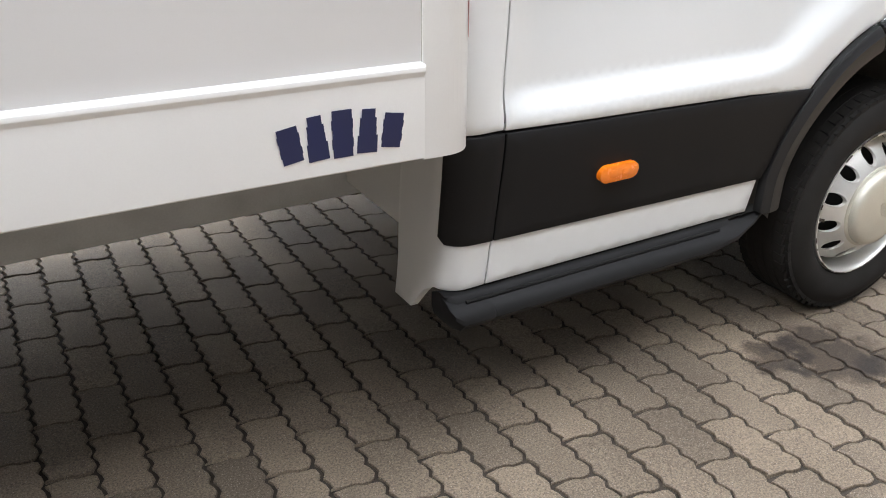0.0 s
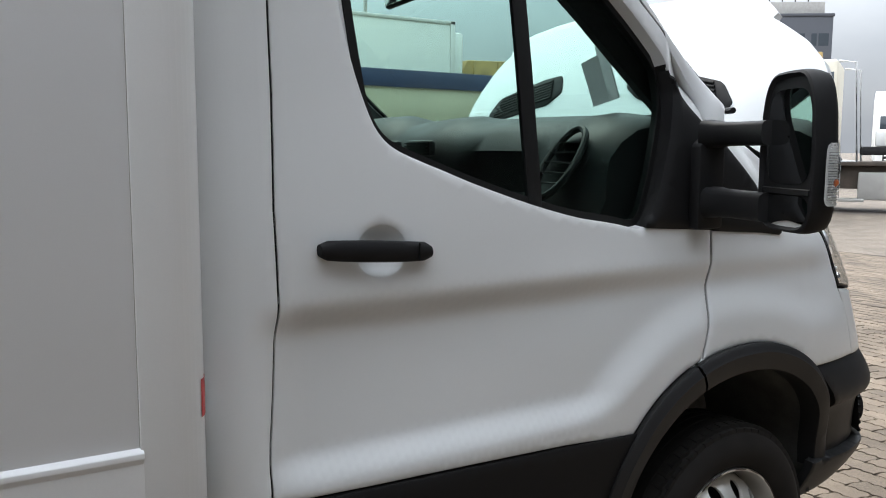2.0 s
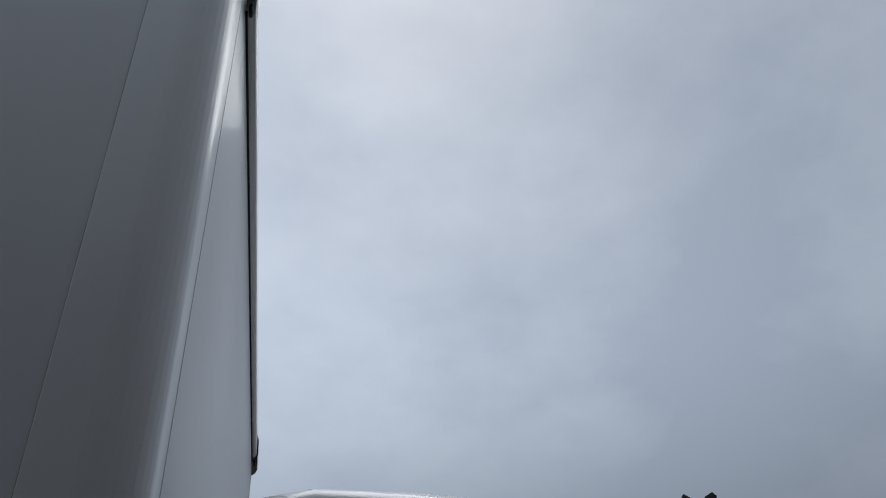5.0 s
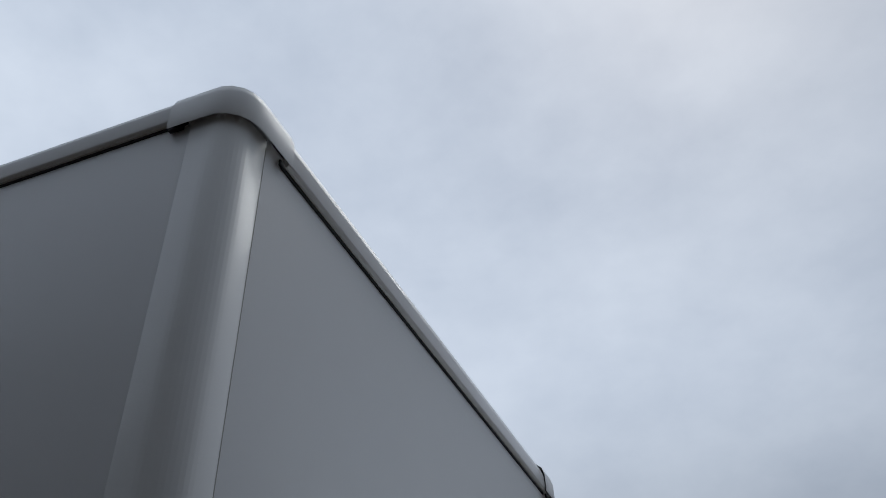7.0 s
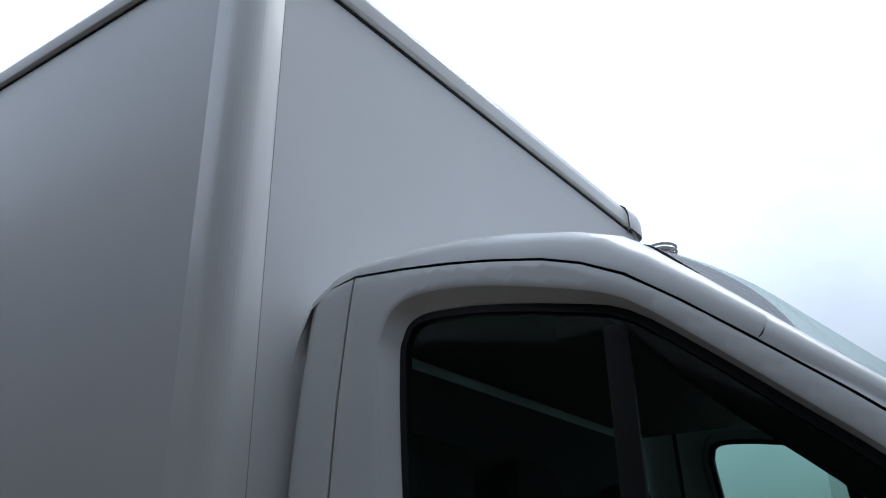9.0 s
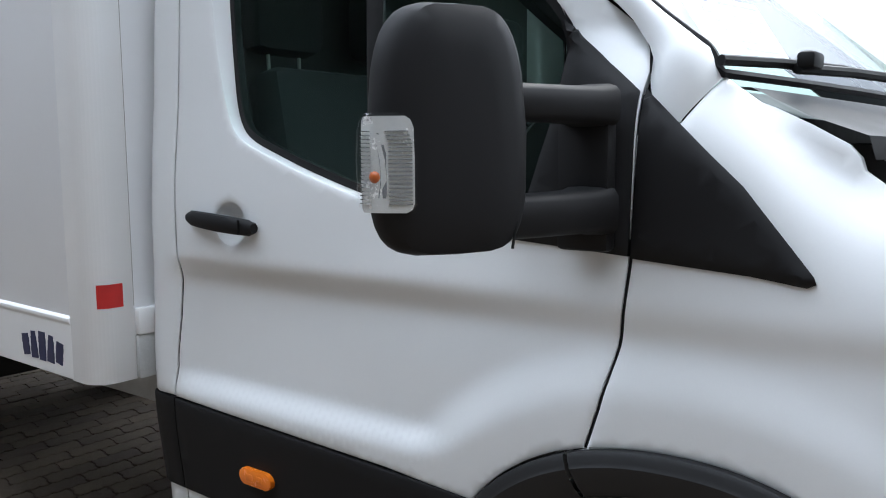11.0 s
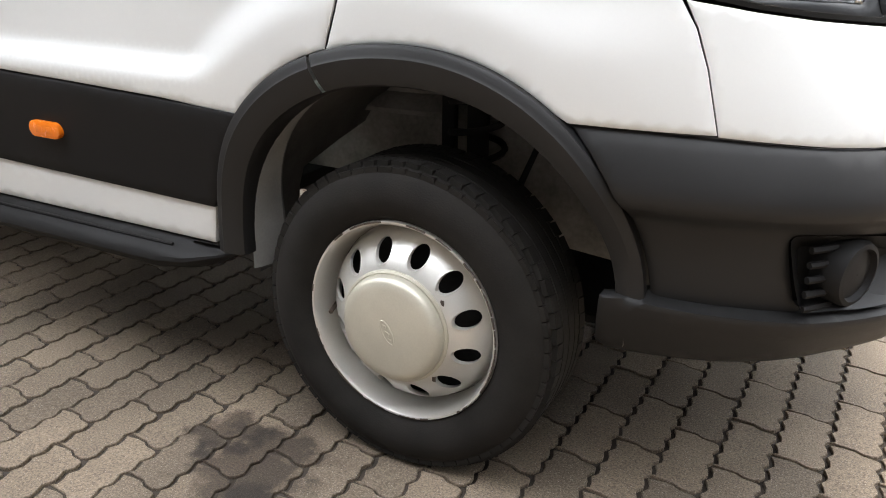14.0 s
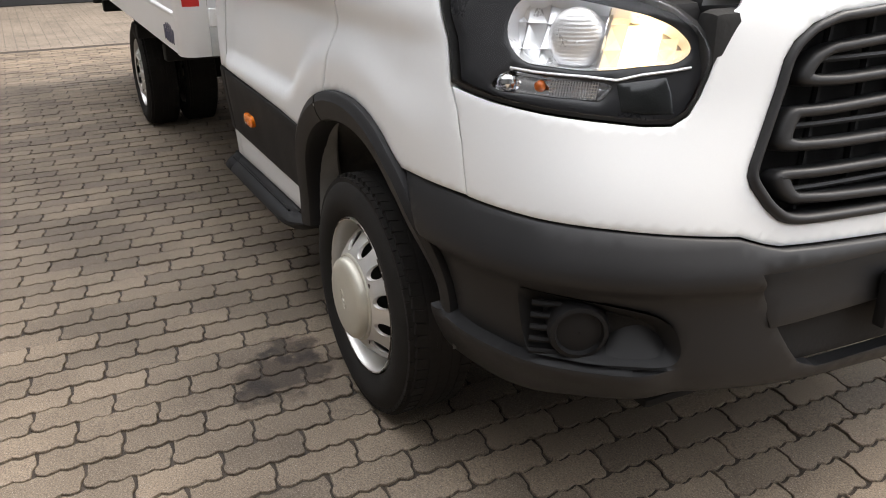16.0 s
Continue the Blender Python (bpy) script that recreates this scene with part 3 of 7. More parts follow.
for s in (-1, 1):
    wing = ([(-0.093, 1.205), (-0.093, 1.40)] + WING_TOP + [(0.317, 1.275), (0.384, 1.222), (0.438, 1.160), (0.476, 1.092), (0.503, 1.006), (0.533, 0.96), (0.556, 0.90), (0.5825, 0.798)]
            + [(0.45, 0.7975), (0.34, 0.7975)] + arch_line(128.5, 66, 14, 0.0) + [(x + 0.0075, z) for x, z in SEAM_FRONT[:6]])
    panel("front_wing", wing, PAINT, truck, side=s, label="white front wing", step=0.02)
    panel("wing_sail", [(-0.092, 1.203), (0.10, 1.190), (0.178, 1.180), (0.190, 1.186), (0.186, 1.196), (0.08, 1.321), (-0.088, 1.473)], PLASTIC, truck, edge=0.014, out=0.012, depth=0.03, side=s,
          label="black triangular trim on the wing")
    # arch flares, split at the door gap
    for name, a, b, n in (("door_arch_flare", 0, 66.8, 22), ("wing_arch_flare", 67.8, 178, 36)):
        rings = []
        for k in range(n):
            t = a + (b - a) * k / (n - 1)
            o, i = arch(min(t, 180), 0.0), arch(min(t, 180), 0.0, True)
            ring = []
            fade = 1 - 0.5 * smooth(t, 140, 178)
            sink = -0.026 * smooth(t, 142, 172)
            for f, d in ((0.0, -0.012), (0.0, 0.012 * fade), (0.10, 0.018 * fade), (0.22, 0.020 * fade), (0.30, 0.024 * fade), (0.7, 0.020 * fade), (0.94, 0.012 * fade), (1.0, 0.0), (1.0, -0.05)):
                u, z = o[0] + (i[0] - o[0]) * f, o[1] + (i[1] - o[1]) * f
                p = skin(u, max(z, 0.5), 0, s)
                ring.append(Vector((p.x if u > 0.3 else u, p.y + s * (d + sink), z)))
            rings.append(ring)
        if name == "door_arch_flare":
            first = [Vector((q.x, q.y, 0.412)) for q in rings[0]]
            rings.insert(0, first)
        part(name, loft(rings, False), BUMPER, truck, "dark grey wheel arch flare")
    # liner behind the arch
    rings = []
    for k in range(30):
        t = -4 + 188 * k / 29
        c = arch(max(0, min(180, t)), 0.012, True)
        z = c[1] + (-0.1 if t < 0 else -0.075 if t > 180 else 0)
        deep = 0.50 + 0.26 * (1 - smooth(t, 14, 30))
        rings.append([(c[0], s * y, z) for y in (0.915, 0.90, 0.90 - (0.90 - deep) * 0.3, 0.90 - (0.90 - deep) * 0.6, 0.90 - (0.90 - deep) * 0.85, deep)])
    part("wheel_arch_liner", loft(rings, False), LINER, truck, "dark wheel arch liner")
    # pale flange at the arch's rear
    rings = []
    for k in range(12):
        t = 0 + 58 * k / 11
        thin = 1 - 0.82 * k / 11
        c = arch(t, 0.004, True)
        z = c[1] - (0.08 if k == 0 else 0)
        rings.append([(c[0] + dx * thin, s * (0.945 - (0.945 - y) * thin), z) for dx, y in ((0.0, 0.945), (0.008, 0.93), (0.022, 0.88), (0.03, 0.862), (0.026, 0.85))])
    part("arch_flange", loft(rings, False), FLANGE, truck, "grey metal flange inside the wheel arch")

# cab rear corners
for s in (-1, 1):
    rear = REAR - BACK_R * math.pi / 2 - 0.16
    top = [(-1.276, 2.162), (-1.335, 2.152), (-1.40, 2.13), (-1.46, 2.07), (rear, 2.045)]
    panel("cab_corner_panel", [(-1.299, 0.774), (-1.295, 0.88), (-1.285, 0.98), (-1.277, 1.11), (-1.282, 1.3), (-1.276, 1.5), (-1.277, 1.95)] + top + [(rear, 0.772)], PAINT, truck, side=s,
          label="white cab rear corner", step=0.02, creases=FOLDS)
    panel("corner_trim", [(-1.303, 0.525), (-1.301, 0.65), (-1.298, 0.768), (-1.428, 0.772), (-1.428, 0.545), (-1.412, 0.529)], PLASTIC, truck, out=0.006, depth=0.02, side=s, label="black corner moulding")
    low = [(-1.304, 0.521), (-1.410, 0.525), (-1.433, 0.545), (-1.433, 0.773), (rear, 0.773), (rear, 0.308), (-1.53, 0.310), (-1.505, 0.35), (-1.48, 0.385), (-1.44, 0.412), (-1.311, 0.415)]
    panel("corner_sill_panel", low, PAINT, truck, out=-0.002, side=s, label="white lower corner panel")

# back wall of the cab, roof and windscreen pillars
part("cab_back_wall", boxed((-1.412, -0.79, 0.5), (-1.392, 0.79, 2.06), 0.004), PAINT, truck, "white cab back wall")
G = [(-1.412, 1.98), (-1.408, 2.046), (-1.385, 2.110), (-1.335, 2.150), (-1.271, 2.1665), (-1.14, 2.1525), (-1.03, 2.1365), (-0.93, 2.1185), (-0.82, 2.0955), (-0.745, 2.0715), (-0.667, 2.034),
     (-0.575, 1.967), (-0.466, 1.880), (-0.346, 1.781), (-0.246, 1.693), (-0.165, 1.621), (-0.118, 1.575), (-0.094, 1.535), (-0.086, 1.488), (-0.075, 1.453), (-0.028, 1.420)]


def roof_rise(x):
    return curve(x, (-1.42, -1.37, -1.27, -1.0, -0.75, -0.6), (2.150, 2.222, 2.252, 2.261, 2.234, 2.172))


GLASS_EDGE = [(-0.70, 0.75, 2.138), (-0.655, 0.778, 2.114), (-0.575, 0.802, 2.039), (-0.465, 0.822, 1.931), (-0.365, 0.838, 1.840), (-0.262, 0.850, 1.754), (-0.165, 0.858, 1.671),
              (-0.110, 0.862, 1.626), (-0.070, 0.866, 1.593), (-0.032, 0.868, 1.563), (0.0, 0.869, 1.537), (0.022, 0.871, 1.497)]
roof_rings, pillar_rings = [], {-1: [], 1: []}


def pillar_point(p0, p3, t, s):
    n = Vector((0.5, s * 0.7, 0.5)) * min(0.056, 0.34 * (p3 - p0).length)
    p1, p2 = p0 * 0.75 + p3 * 0.25 + n, p0 * 0.3 + p3 * 0.7 + n
    return (1 - t) ** 3 * p0 + 3 * t * (1 - t) ** 2 * p1 + 3 * t * t * (1 - t) * p2 + t ** 3 * p3


for k, (x, z) in enumerate(G):
    w = half_width(x, z)
    if k < 10:
        zc = roof_rise(x)
        prof = []
        for f in range(13):
            t = f / 12
            a = Vector((w, z)), Vector((w - 0.006, z + (zc - z) * 0.87)), Vector((w - 0.21, zc + 0.002)), Vector((0, zc + 0.014))
            p = (1 - t) ** 3 * a[0] + 3 * t * (1 - t) ** 2 * a[1] + 3 * t * t * (1 - t) * a[2] + t ** 3 * a[3]
            prof.append(p)
        lean = 0.09 * smooth(x, -1.0, -0.72)
        ring = [Vector((x + lean * (i / 12) ** 1.5, -p.x, p.y)) for i, p in enumerate(prof)]
        if k == 9:
            g = Vector(GLASS_EDGE[0])
            ring = [pillar_point(Vector((x, -w, z)), Vector((g.x, -g.y, g.z)), q / 4, -1) for q in range(5)]
            for q in range(1, 9):
                t = q / 16
                bow = 1 - (2 * t - 1) ** 2
                ring.append(Vector((g.x + bow * 0.07, -g.y + 2 * g.y * t, g.z + bow * 0.06)))
        ring += [Vector((v.x, -v.y, v.z)) for v in ring[-2::-1]]
        roof_rings.append(ring)
    if k >= 9:
        e = Vector(GLASS_EDGE[min(k - 9, len(GLASS_EDGE) - 1)])
        for s in (-1, 1):
            p0, p3 = Vector((x, s * w, z)), Vector((e.x, s * e.y, e.z))
            ring = [pillar_point(p0, p3, f / 8, s) for f in range(9)]
            if k == len(G) - 1:
                ring = [skin(-0.0265 + 0.0485 * f / 8, 1.4185 + 0.0725 * f / 8, 0.0, s) for f in range(9)]
            ring.append(p3 - Vector((0.02, 0, 0.02)))
            ring.insert(0, p0 + Vector((0, -s * 0.02, 0)))
            pillar_rings[s].append(ring)
for s in (-1, 1):
    for _ in range(3):
        r = pillar_rings[s]
        calm = [[v.copy() for v in ring] for ring in r]
        for k in range(1, len(r) - 2):
            for j in range(2, 9):
                calm[k][j] = (r[k - 1][j] + r[k][j] * 2 + r[k + 1][j]) / 4
        pillar_rings[s] = calm
# the roof's last rings ease into the pillar's section
for k, f in ((6, 0.2), (7, 0.5), (8, 0.8)):
    a, b = roof_rings[k], roof_rings[9]
    n = len(a)
    for j in range(n):
        base = (a[0] - b[0]) if j <= n // 2 else (a[-1] - b[-1])
        a[j] = a[j].lerp(b[j] + base, f)
# rear edge of the roof turned down
roof_rings.insert(0, [Vector((-1.414, v.y * 0.985, min(v.z, 2.048) - 0.03)) for v in roof_rings[0]])
bm = loft(roof_rings, False)
for s in (-1, 1):
    strip = [[bm.verts.new(r[j]) for j in (1, 3, 5, 7, 9)] for r in pillar_rings[s][:4]]
    for a, b in zip(strip, strip[1:]):
        for j in range(4):
            bm.faces.new((a[j], a[j + 1], b[j + 1], b[j]))
bmesh.ops.remove_doubles(bm, verts=bm.verts, dist=0.0004)
bmesh.ops.recalc_face_normals(bm, faces=bm.faces)
part("roof_panel", bm, PAINT, truck, "white curved cab roof", True, 70)
for s in (-1, 1):
    part("windscreen_pillar", loft(pillar_rings[s][3:], False), PAINT, truck, "white windscreen pillar", True, 60)
    # dark joint between roof edge and door
    pts = [skin(x, z, -0.014, s) for x, z in along([(a[0], a[1] + 0.003) for a in DOOR_TOP[::-1]])]
    part("door_gap_seal", tube(pts, 0.0075, 6), RUBBER, truck)
    pts = [skin(x - 0.0025, z, -0.013, s) for x, z in along(SEAM_REAR)]
    part("door_gap_seal", tube(pts, 0.0075, 6), RUBBER, truck)
    pts = [skin(x + 0.0025, z, -0.013, s) for x, z in along(SEAM_FRONT)]
    part("door_gap_seal", tube(pts, 0.0075, 6), RUBBER, truck)

# windscreen with its black border
edge = [Vector(e) for e in GLASS_EDGE]
cols = 41


def screen_point(i, e, t):
    bow = (1 - (2 * t - 1) ** 2)
    lift = smooth(i, 0, 11)
    return Vector((e.x + bow * (0.07 + 0.07 * lift), -e.y + 2 * e.y * t, e.z + bow * (0.06 - 0.075 * lift)))


ticks = list(range(len(edge)))
rings = []
for k in range(45):
    f = k / 44 * (len(edge) - 1)
    e = Vector([curve(f, ticks, [v[a] for v in edge]) for a in range(3)])
    rings.append([screen_point(f, e, t / (cols - 1)) for t in range(cols)])
bm = loft(rings, False)
screen = part("windscreen", bm, SCREEN, truck, "raked green-tinted windscreen")
screen.visible_shadow = False
# inner pillar trim and the dark border of the glass
for s in (-1, 1):
    band_rings = []
    for i in range(1, len(edge)):
        e = Vector((edge[i].x, s * edge[i].y, edge[i].z))
        f = smooth(i, 0, 3)
        band_rings.append([e + Vector((-0.012, -s * 0.004, -0.012)), e + Vector((-0.05, -s * 0.030, -0.02 - 0.02 * f)), e + Vector((-0.17, -s * 0.050, -0.035 * f - 0.01)), e + Vector((-0.175, -s * 0.015, -0.04 * f - 0.01))])
    part("pillar_trim", loft(band_rings, False), TRIM, truck, "dark inner pillar trim")
loop = [rings[0][c] for c in range(cols)] + [r[-1] for r in rings[1:]] + [rings[-1][c] for c in range(cols - 2, -1, -1)] + [r[0] for r in rings[-2:0:-1]]
part("windscreen_seal", tube([p - Vector((0.004, 0, 0.002)) for p in loop + loop[:1]], 0.008, 6), RUBBER, truck, "black windscreen seal")
for ob in bpy.data.objects:
    if ob.name.startswith("window_glass"):
        ob.visible_shadow = False

# scuttle and wipers below the windscreen
rings = []
for i in range(19):
    t = i / 18
    y = -0.86 + 1.72 * t
    bow = 1 - (2 * t - 1) ** 2
    xa = 0.03 + 0.13 * bow
    rings.append([(xa - 0.03, y, 1.478 - 0.02 * bow), (xa + 0.03, y, 1.472 - 0.02 * bow), (xa + 0.12, y, 1.425 - 0.015 * bow), (xa + 0.2, y, 1.395 - 0.01 * bow), (xa + 0.21, y, 1.36)])
part("scuttle_panel", loft(rings, False), PLASTIC, truck, "black plastic scuttle below the windscreen")
wiper = part("wiper_arm", tube([(0.225, -0.33, 1.485), (0.215, -0.40, 1.50), (0.15, -0.62, 1.505), (0.10, -0.76, 1.505)], 0.009), RUBBER, truck, "black wiper arm")
part("wiper_blade", tube([(0.028, -0.905, 1.512), (0.08, -0.78, 1.513), (0.13, -0.6, 1.513), (0.18, -0.38, 1.505), (0.205, -0.2, 1.495)], 0.0085), RUBBER, wiper)
part("wiper_joint", boxed((0.105, -0.79, 1.502), (0.135, -0.73, 1.530), 0.008), RUBBER, wiper)
part("wiper_arm", tube([(0.235, 0.25, 1.48), (0.215, 0.12, 1.495), (0.19, -0.05, 1.50), (0.2, -0.12, 1.49)], 0.009), RUBBER, truck, "black wiper arm")

# engine bay seen under the open bonnet
part("engine_bay", boxed((0.23, -0.64, 0.72), (0.68, 0.64, 1.06), 0.03), DARK, truck, "dark engine bay")
part("engine_cover", boxed((0.34, -0.28, 1.05), (0.66, 0.30, 1.17), 0.05), PLASTIC, truck, "black engine cover")
part("battery_box", boxed((0.36, -0.66, 1.04), (0.62, -0.36, 1.15), 0.02), PLASTIC, truck)
part("air_duct", tube([(0.72, -0.1, 1.08), (0.68, -0.3, 1.12), (0.55, -0.42, 1.14), (0.42, -0.5, 1.16)], 0.045, 12), PLASTIC, truck, "black air duct")
part("air_filter_box", boxed((0.38, 0.36, 1.04), (0.66, 0.66, 1.19), 0.03), PLASTIC, truck)
part("bulkhead", boxed((0.15, -0.84, 0.8), (0.2, 0.84, 1.385), 0.01), DARK, truck, "dark bulkhead")
for s in (-1, 1):
    part("inner_wing", boxed((0.22, s * 0.74 - 0.02, 0.9), (0.55, s * 0.74 + 0.02, 1.17), 0.008), DARK, truck)
    part("bonnet_hinge", prism([(0.24, 1.36), (0.30, 1.31), (0.335, 1.37), (0.44, 1.45), (0.43, 1.475), (0.30, 1.405)], s * 0.80 - 0.006, s * 0.80 + 0.006, "y", 0.002), PAINT, truck, "white bonnet hinge")
    bm = bmesh.new()
    rod(bm, (0.40, s * 0.74, 1.12), (0.40, s * 0.78, 1.28), 0.02)
    block(bm, (0.33, s * 0.72 - 0.03, 1.24), (0.44, s * 0.72 + 0.03, 1.27), 0.008)
    part("strut_mount", bm, DARK, truck)

# open bonnet
BON = [(0.0, 0.0), (0.90, 0.0), (0.925, 0.06), (0.925, 0.14), (0.90, 0.24), (0.86, 0.31), (0.79, 0.38), (0.71, 0.43), (0.665, 0.455), (0.672, 0.475), (0.62, 0.525), (0.57, 0.548), (0.4, 0.572), (0.2, 0.585), (0.0, 0.59)]
outline = BON[1:] + [(-y, v) for y, v in BON[-2:0:-1]]


def bonnet_skin(u, v, out=0.0, side=-1):
    a = radians(64)
    crown = 0.05 * (1 - (u / 0.95) ** 2) + 0.03 * math.sin(math.pi * min(1, v / 0.6))
    edge = 0.05 * smooth(abs(u), 0.62, 0.93)
    back = out + crown - edge
    return Vector((0.35 + v * math.cos(a) - back * math.sin(a), u, 1.395 + v * math.sin(a) + back * math.cos(a)))


bonnet = panel("bonnet", dense(outline, 0.014), PAINT, truck, out=0.0, depth=0.03, step=0.028, surf=bonnet_skin, label="white bonnet standing open")
panel("bonnet_underside", shrink(outline, 0.03), PAINT, bonnet, out=-0.035, depth=0.012, step=0.06, surf=bonnet_skin)
for s in (-1, 1):
    vent = [(s * a, b) for a, b in ((0.17, 0.225), (0.24, 0.175), (0.60, 0.115), (0.64, 0.15), (0.58, 0.225), (0.30, 0.29), (0.20, 0.30))]
    vent = rounded(vent, 0.02)
    part_v = panel("bonnet_vent", vent, PLASTIC, bonnet, out=0.006, depth=0.012, step=0.04, surf=bonnet_skin, label="black slatted bonnet vent")
    for k in range(7):
        f = k / 6
        a = (s * (0.22 + 0.02 * f), 0.205 + 0.07 * f)
        b = (s * (0.59 - 0.04 * f), 0.135 + 0.085 * f)
        pts = [bonnet_skin(a[0] + (b[0] - a[0]) * q / 6, a[1] + (b[1] - a[1]) * q / 6, 0.009) for q in range(7)]
        part("vent_slat", tube(pts, 0.0045, 6), RUBBER, bonnet)
part("bonnet_stay", tube([(0.74, 0.55, 1.1), (0.66, 0.5, 1.45), (0.6, 0.46, 1.72)], 0.006), STEEL, truck, "bonnet stay rod")

def band(name, outer, inner, material, parent, side, proud=0.01, deep=0.03, base=0.0, label=""):
    """A rounded frame between two outlines."""
    rings = []
    for f, d in ((0.0, base - deep), (0.0, base), (0.12, base + proud * 0.7), (0.3, base + proud), (0.7, base + proud), (0.88, base + proud * 0.7), (1.0, base), (1.0, base - deep)):
        rings.append([skin(a[0] + (b[0] - a[0]) * f, a[1] + (b[1] - a[1]) * f, d, side) for a, b in zip(outer, inner)])
    return part(name, loft(rings), material, parent, label, True, 60)


# headlights
CHAMBER = [(0.608, 1.129), (0.630, 1.092), (0.668, 1.066), (0.785, 1.057), (0.84, 1.058), (0.906, 1.066), (0.968, 1.070), (0.992, 1.088), (0.985, 1.108), (0.945, 1.136), (0.883, 1.157), (0.776, 1.177), (0.694, 1.188), (0.622, 1.178)]
STRIP = [(0.600, 1.018), (0.612, 1.036), (0.640, 1.050), (0.70, 1.045), (0.83, 1.037), (0.857, 1.030), (0.838, 1.003), (0.74, 1.008), (0.625, 1.010)]
for s in (-1, 1):
    lamp = panel("headlight", shrink(LIGHT, 0.006), GLOSSBLACK, truck, out=-0.085, depth=0.02, step=0.05, side=s, label="clear headlight with lit low beam" if s < 0 else "clear headlight")
    lens = panel("lens", shrink(LIGHT, 0.005), CLEAR, lamp, out=0.005, depth=0.008, step=0.02, side=s, label="clear headlight lens", edge=0.004)
    lens.visible_shadow = False
    ring_strip("bezel", dense(LIGHT, 0.02), dense(LIGHT, 0.02), RUBBER, lamp, 0.0, -0.09, s, "black headlight seal")
    ring_strip("bezel_lip", dense(LIGHT, 0.02), shrink(dense(LIGHT, 0.02), 0.007), RUBBER, lamp, 0.0005, 0.002, s)
    panel("lamp_mask", shrink(LIGHT, 0.007), LAMPMASK, lamp, [rounded(CHAMBER, 0.02, 3), rounded(STRIP, 0.008, 3)], out=-0.020, depth=0.012, step=0.025, side=s, label="smooth black lamp mask")
    hole = rounded(CHAMBER, 0.02, 3)
    panel("chamber_back", shrink(CHAMBER, 0.004), REFLECT, lamp, out=-0.060, depth=0.004, step=0.03, side=s, label="bright reflector bowl")
    ring_strip("chamber_wall", hole, shrink(hole, 0.010), REFLECT, lamp, -0.020, -0.055, s, "bright chamber wall")
    for a, b, mat, word in ((0.60, 0.818, REFLECT, "bright main beam reflector"), (0.818, 1.0, LIT if s < 0 else REFLECT, "lit low beam reflector" if s < 0 else "bright reflector")):
        for k in range(5):
            u0, u1 = a + (b - a) * k / 5, a + (b - a) * (k + 1) / 5
            for j in range(3):
                z0, z1 = 1.05 + 0.047 * j, 1.05 + 0.047 * (j + 1)
                um, zm = (u0 + u1) / 2, (z0 + z1) / 2
                room = shrink(CHAMBER, -0.012)
                if not all(inside(q, room) for q in ((u0, z0), (u1, z0), (u1, z1), (u0, z1))):
                    z0, z1 = max(z0, 1.060), min(z1, 1.176 - 0.30 * max(0.0, u1 - 0.80) - 0.25 * max(0.0, u1 - 0.93))
                    u1 = min(u1, 0.988)
                    if z1 - z0 < 0.012:
                        continue
                    zm = (z0 + z1) / 2
                dip = 0.006 * ((k * 3 + j * 5) % 4) / 3
                quad = [skin(u0, z0, -0.046 + dip, s), skin(u1, z0, -0.042 - dip, s), skin(u1, z1, -0.042 + dip * 0.5, s), skin(u0, z1, -0.050, s)]
                mid = skin(um, zm, -0.056, s)
                bm = bmesh.new()
                v = [bm.verts.new(p) for p in quad]
                c = bm.verts.new(mid)
                for q in range(4):
                    bm.faces.new((v[q], v[(q + 1) % 4], c))
                hot = s < 0 and mat is LIT and k in (1, 2) and j in (0, 1)
                part("reflector_facet", bm, HOT if hot else mat, lamp, word)
    # ribbed dome between the two chambers
    c = skin(0.757, 1.117, -0.040, s)
    q = Vector((0.80, s * 0.58, -0.05)).normalized().to_track_quat("Z", "Y")
    rings = []
    for f in [1.0, 0.985] + [0.96 - 0.04 * k for k in range(24)]:
        ring = []
        for k in range(96):
            a = 2 * math.pi * k / 96
            x, y = 0.054 * f * math.cos(a), 0.060 * f * math.sin(a)
            ring.append(c + q @ Vector((x, y, 0.034 * math.sqrt(max(0.0, 1 - f * f)) + 0.0009 * math.sin(y * 2 * math.pi / 0.0075))))
        rings.append(ring)
    part("ribbed_dome", loft(rings), REFLECT, lamp, "ribbed bright dome", True, 60)
    wall = [skin(0.812, z, d, s) for z, d in ((1.062, -0.02), (1.168, -0.02), (1.168, -0.055), (1.062, -0.055))]
    bm = bmesh.new()
    front = [bm.verts.new(p) for p in wall]
    rear = [bm.verts.new(p + Vector((0.004, 0, 0))) for p in wall]
    bm.faces.new(front)
    bm.faces.new(rear[::-1])
    for k in range(4):
        bm.faces.new((front[k], rear[k], rear[(k + 1) % 4], front[(k + 1) % 4]))
    part("chamber_divider", bm, CHROME, lamp)
    # indicator strip
    hole = rounded(STRIP, 0.008, 3)
    ring_strip("strip_wall", hole, shrink(hole, 0.003), CHROME, lamp, -0.020, -0.042, s)
    panel("indicator_housing", shrink(STRIP, 0.001), CHROME, lamp, out=-0.042, depth=0.004, step=0.03, side=s, label="ribbed indicator reflector")
    for k in range(18):
        u = 0.728 + 0.0058 * k
        part("indicator_rib", tube([skin(u, 1.006, -0.030, s), skin(u, 1.040 - 0.04 * (u - 0.735), -0.030, s)], 0.0021, 5), CHROME, lamp)
    for k in range(5):
        part("indicator_rib", tube([skin(0.727, 1.012 + 0.0058 * k, -0.0285, s), skin(0.826, 1.010 + 0.0055 * k, -0.0285, s)], 0.0012, 5), CHROME, lamp)
    bm = bmesh.new()
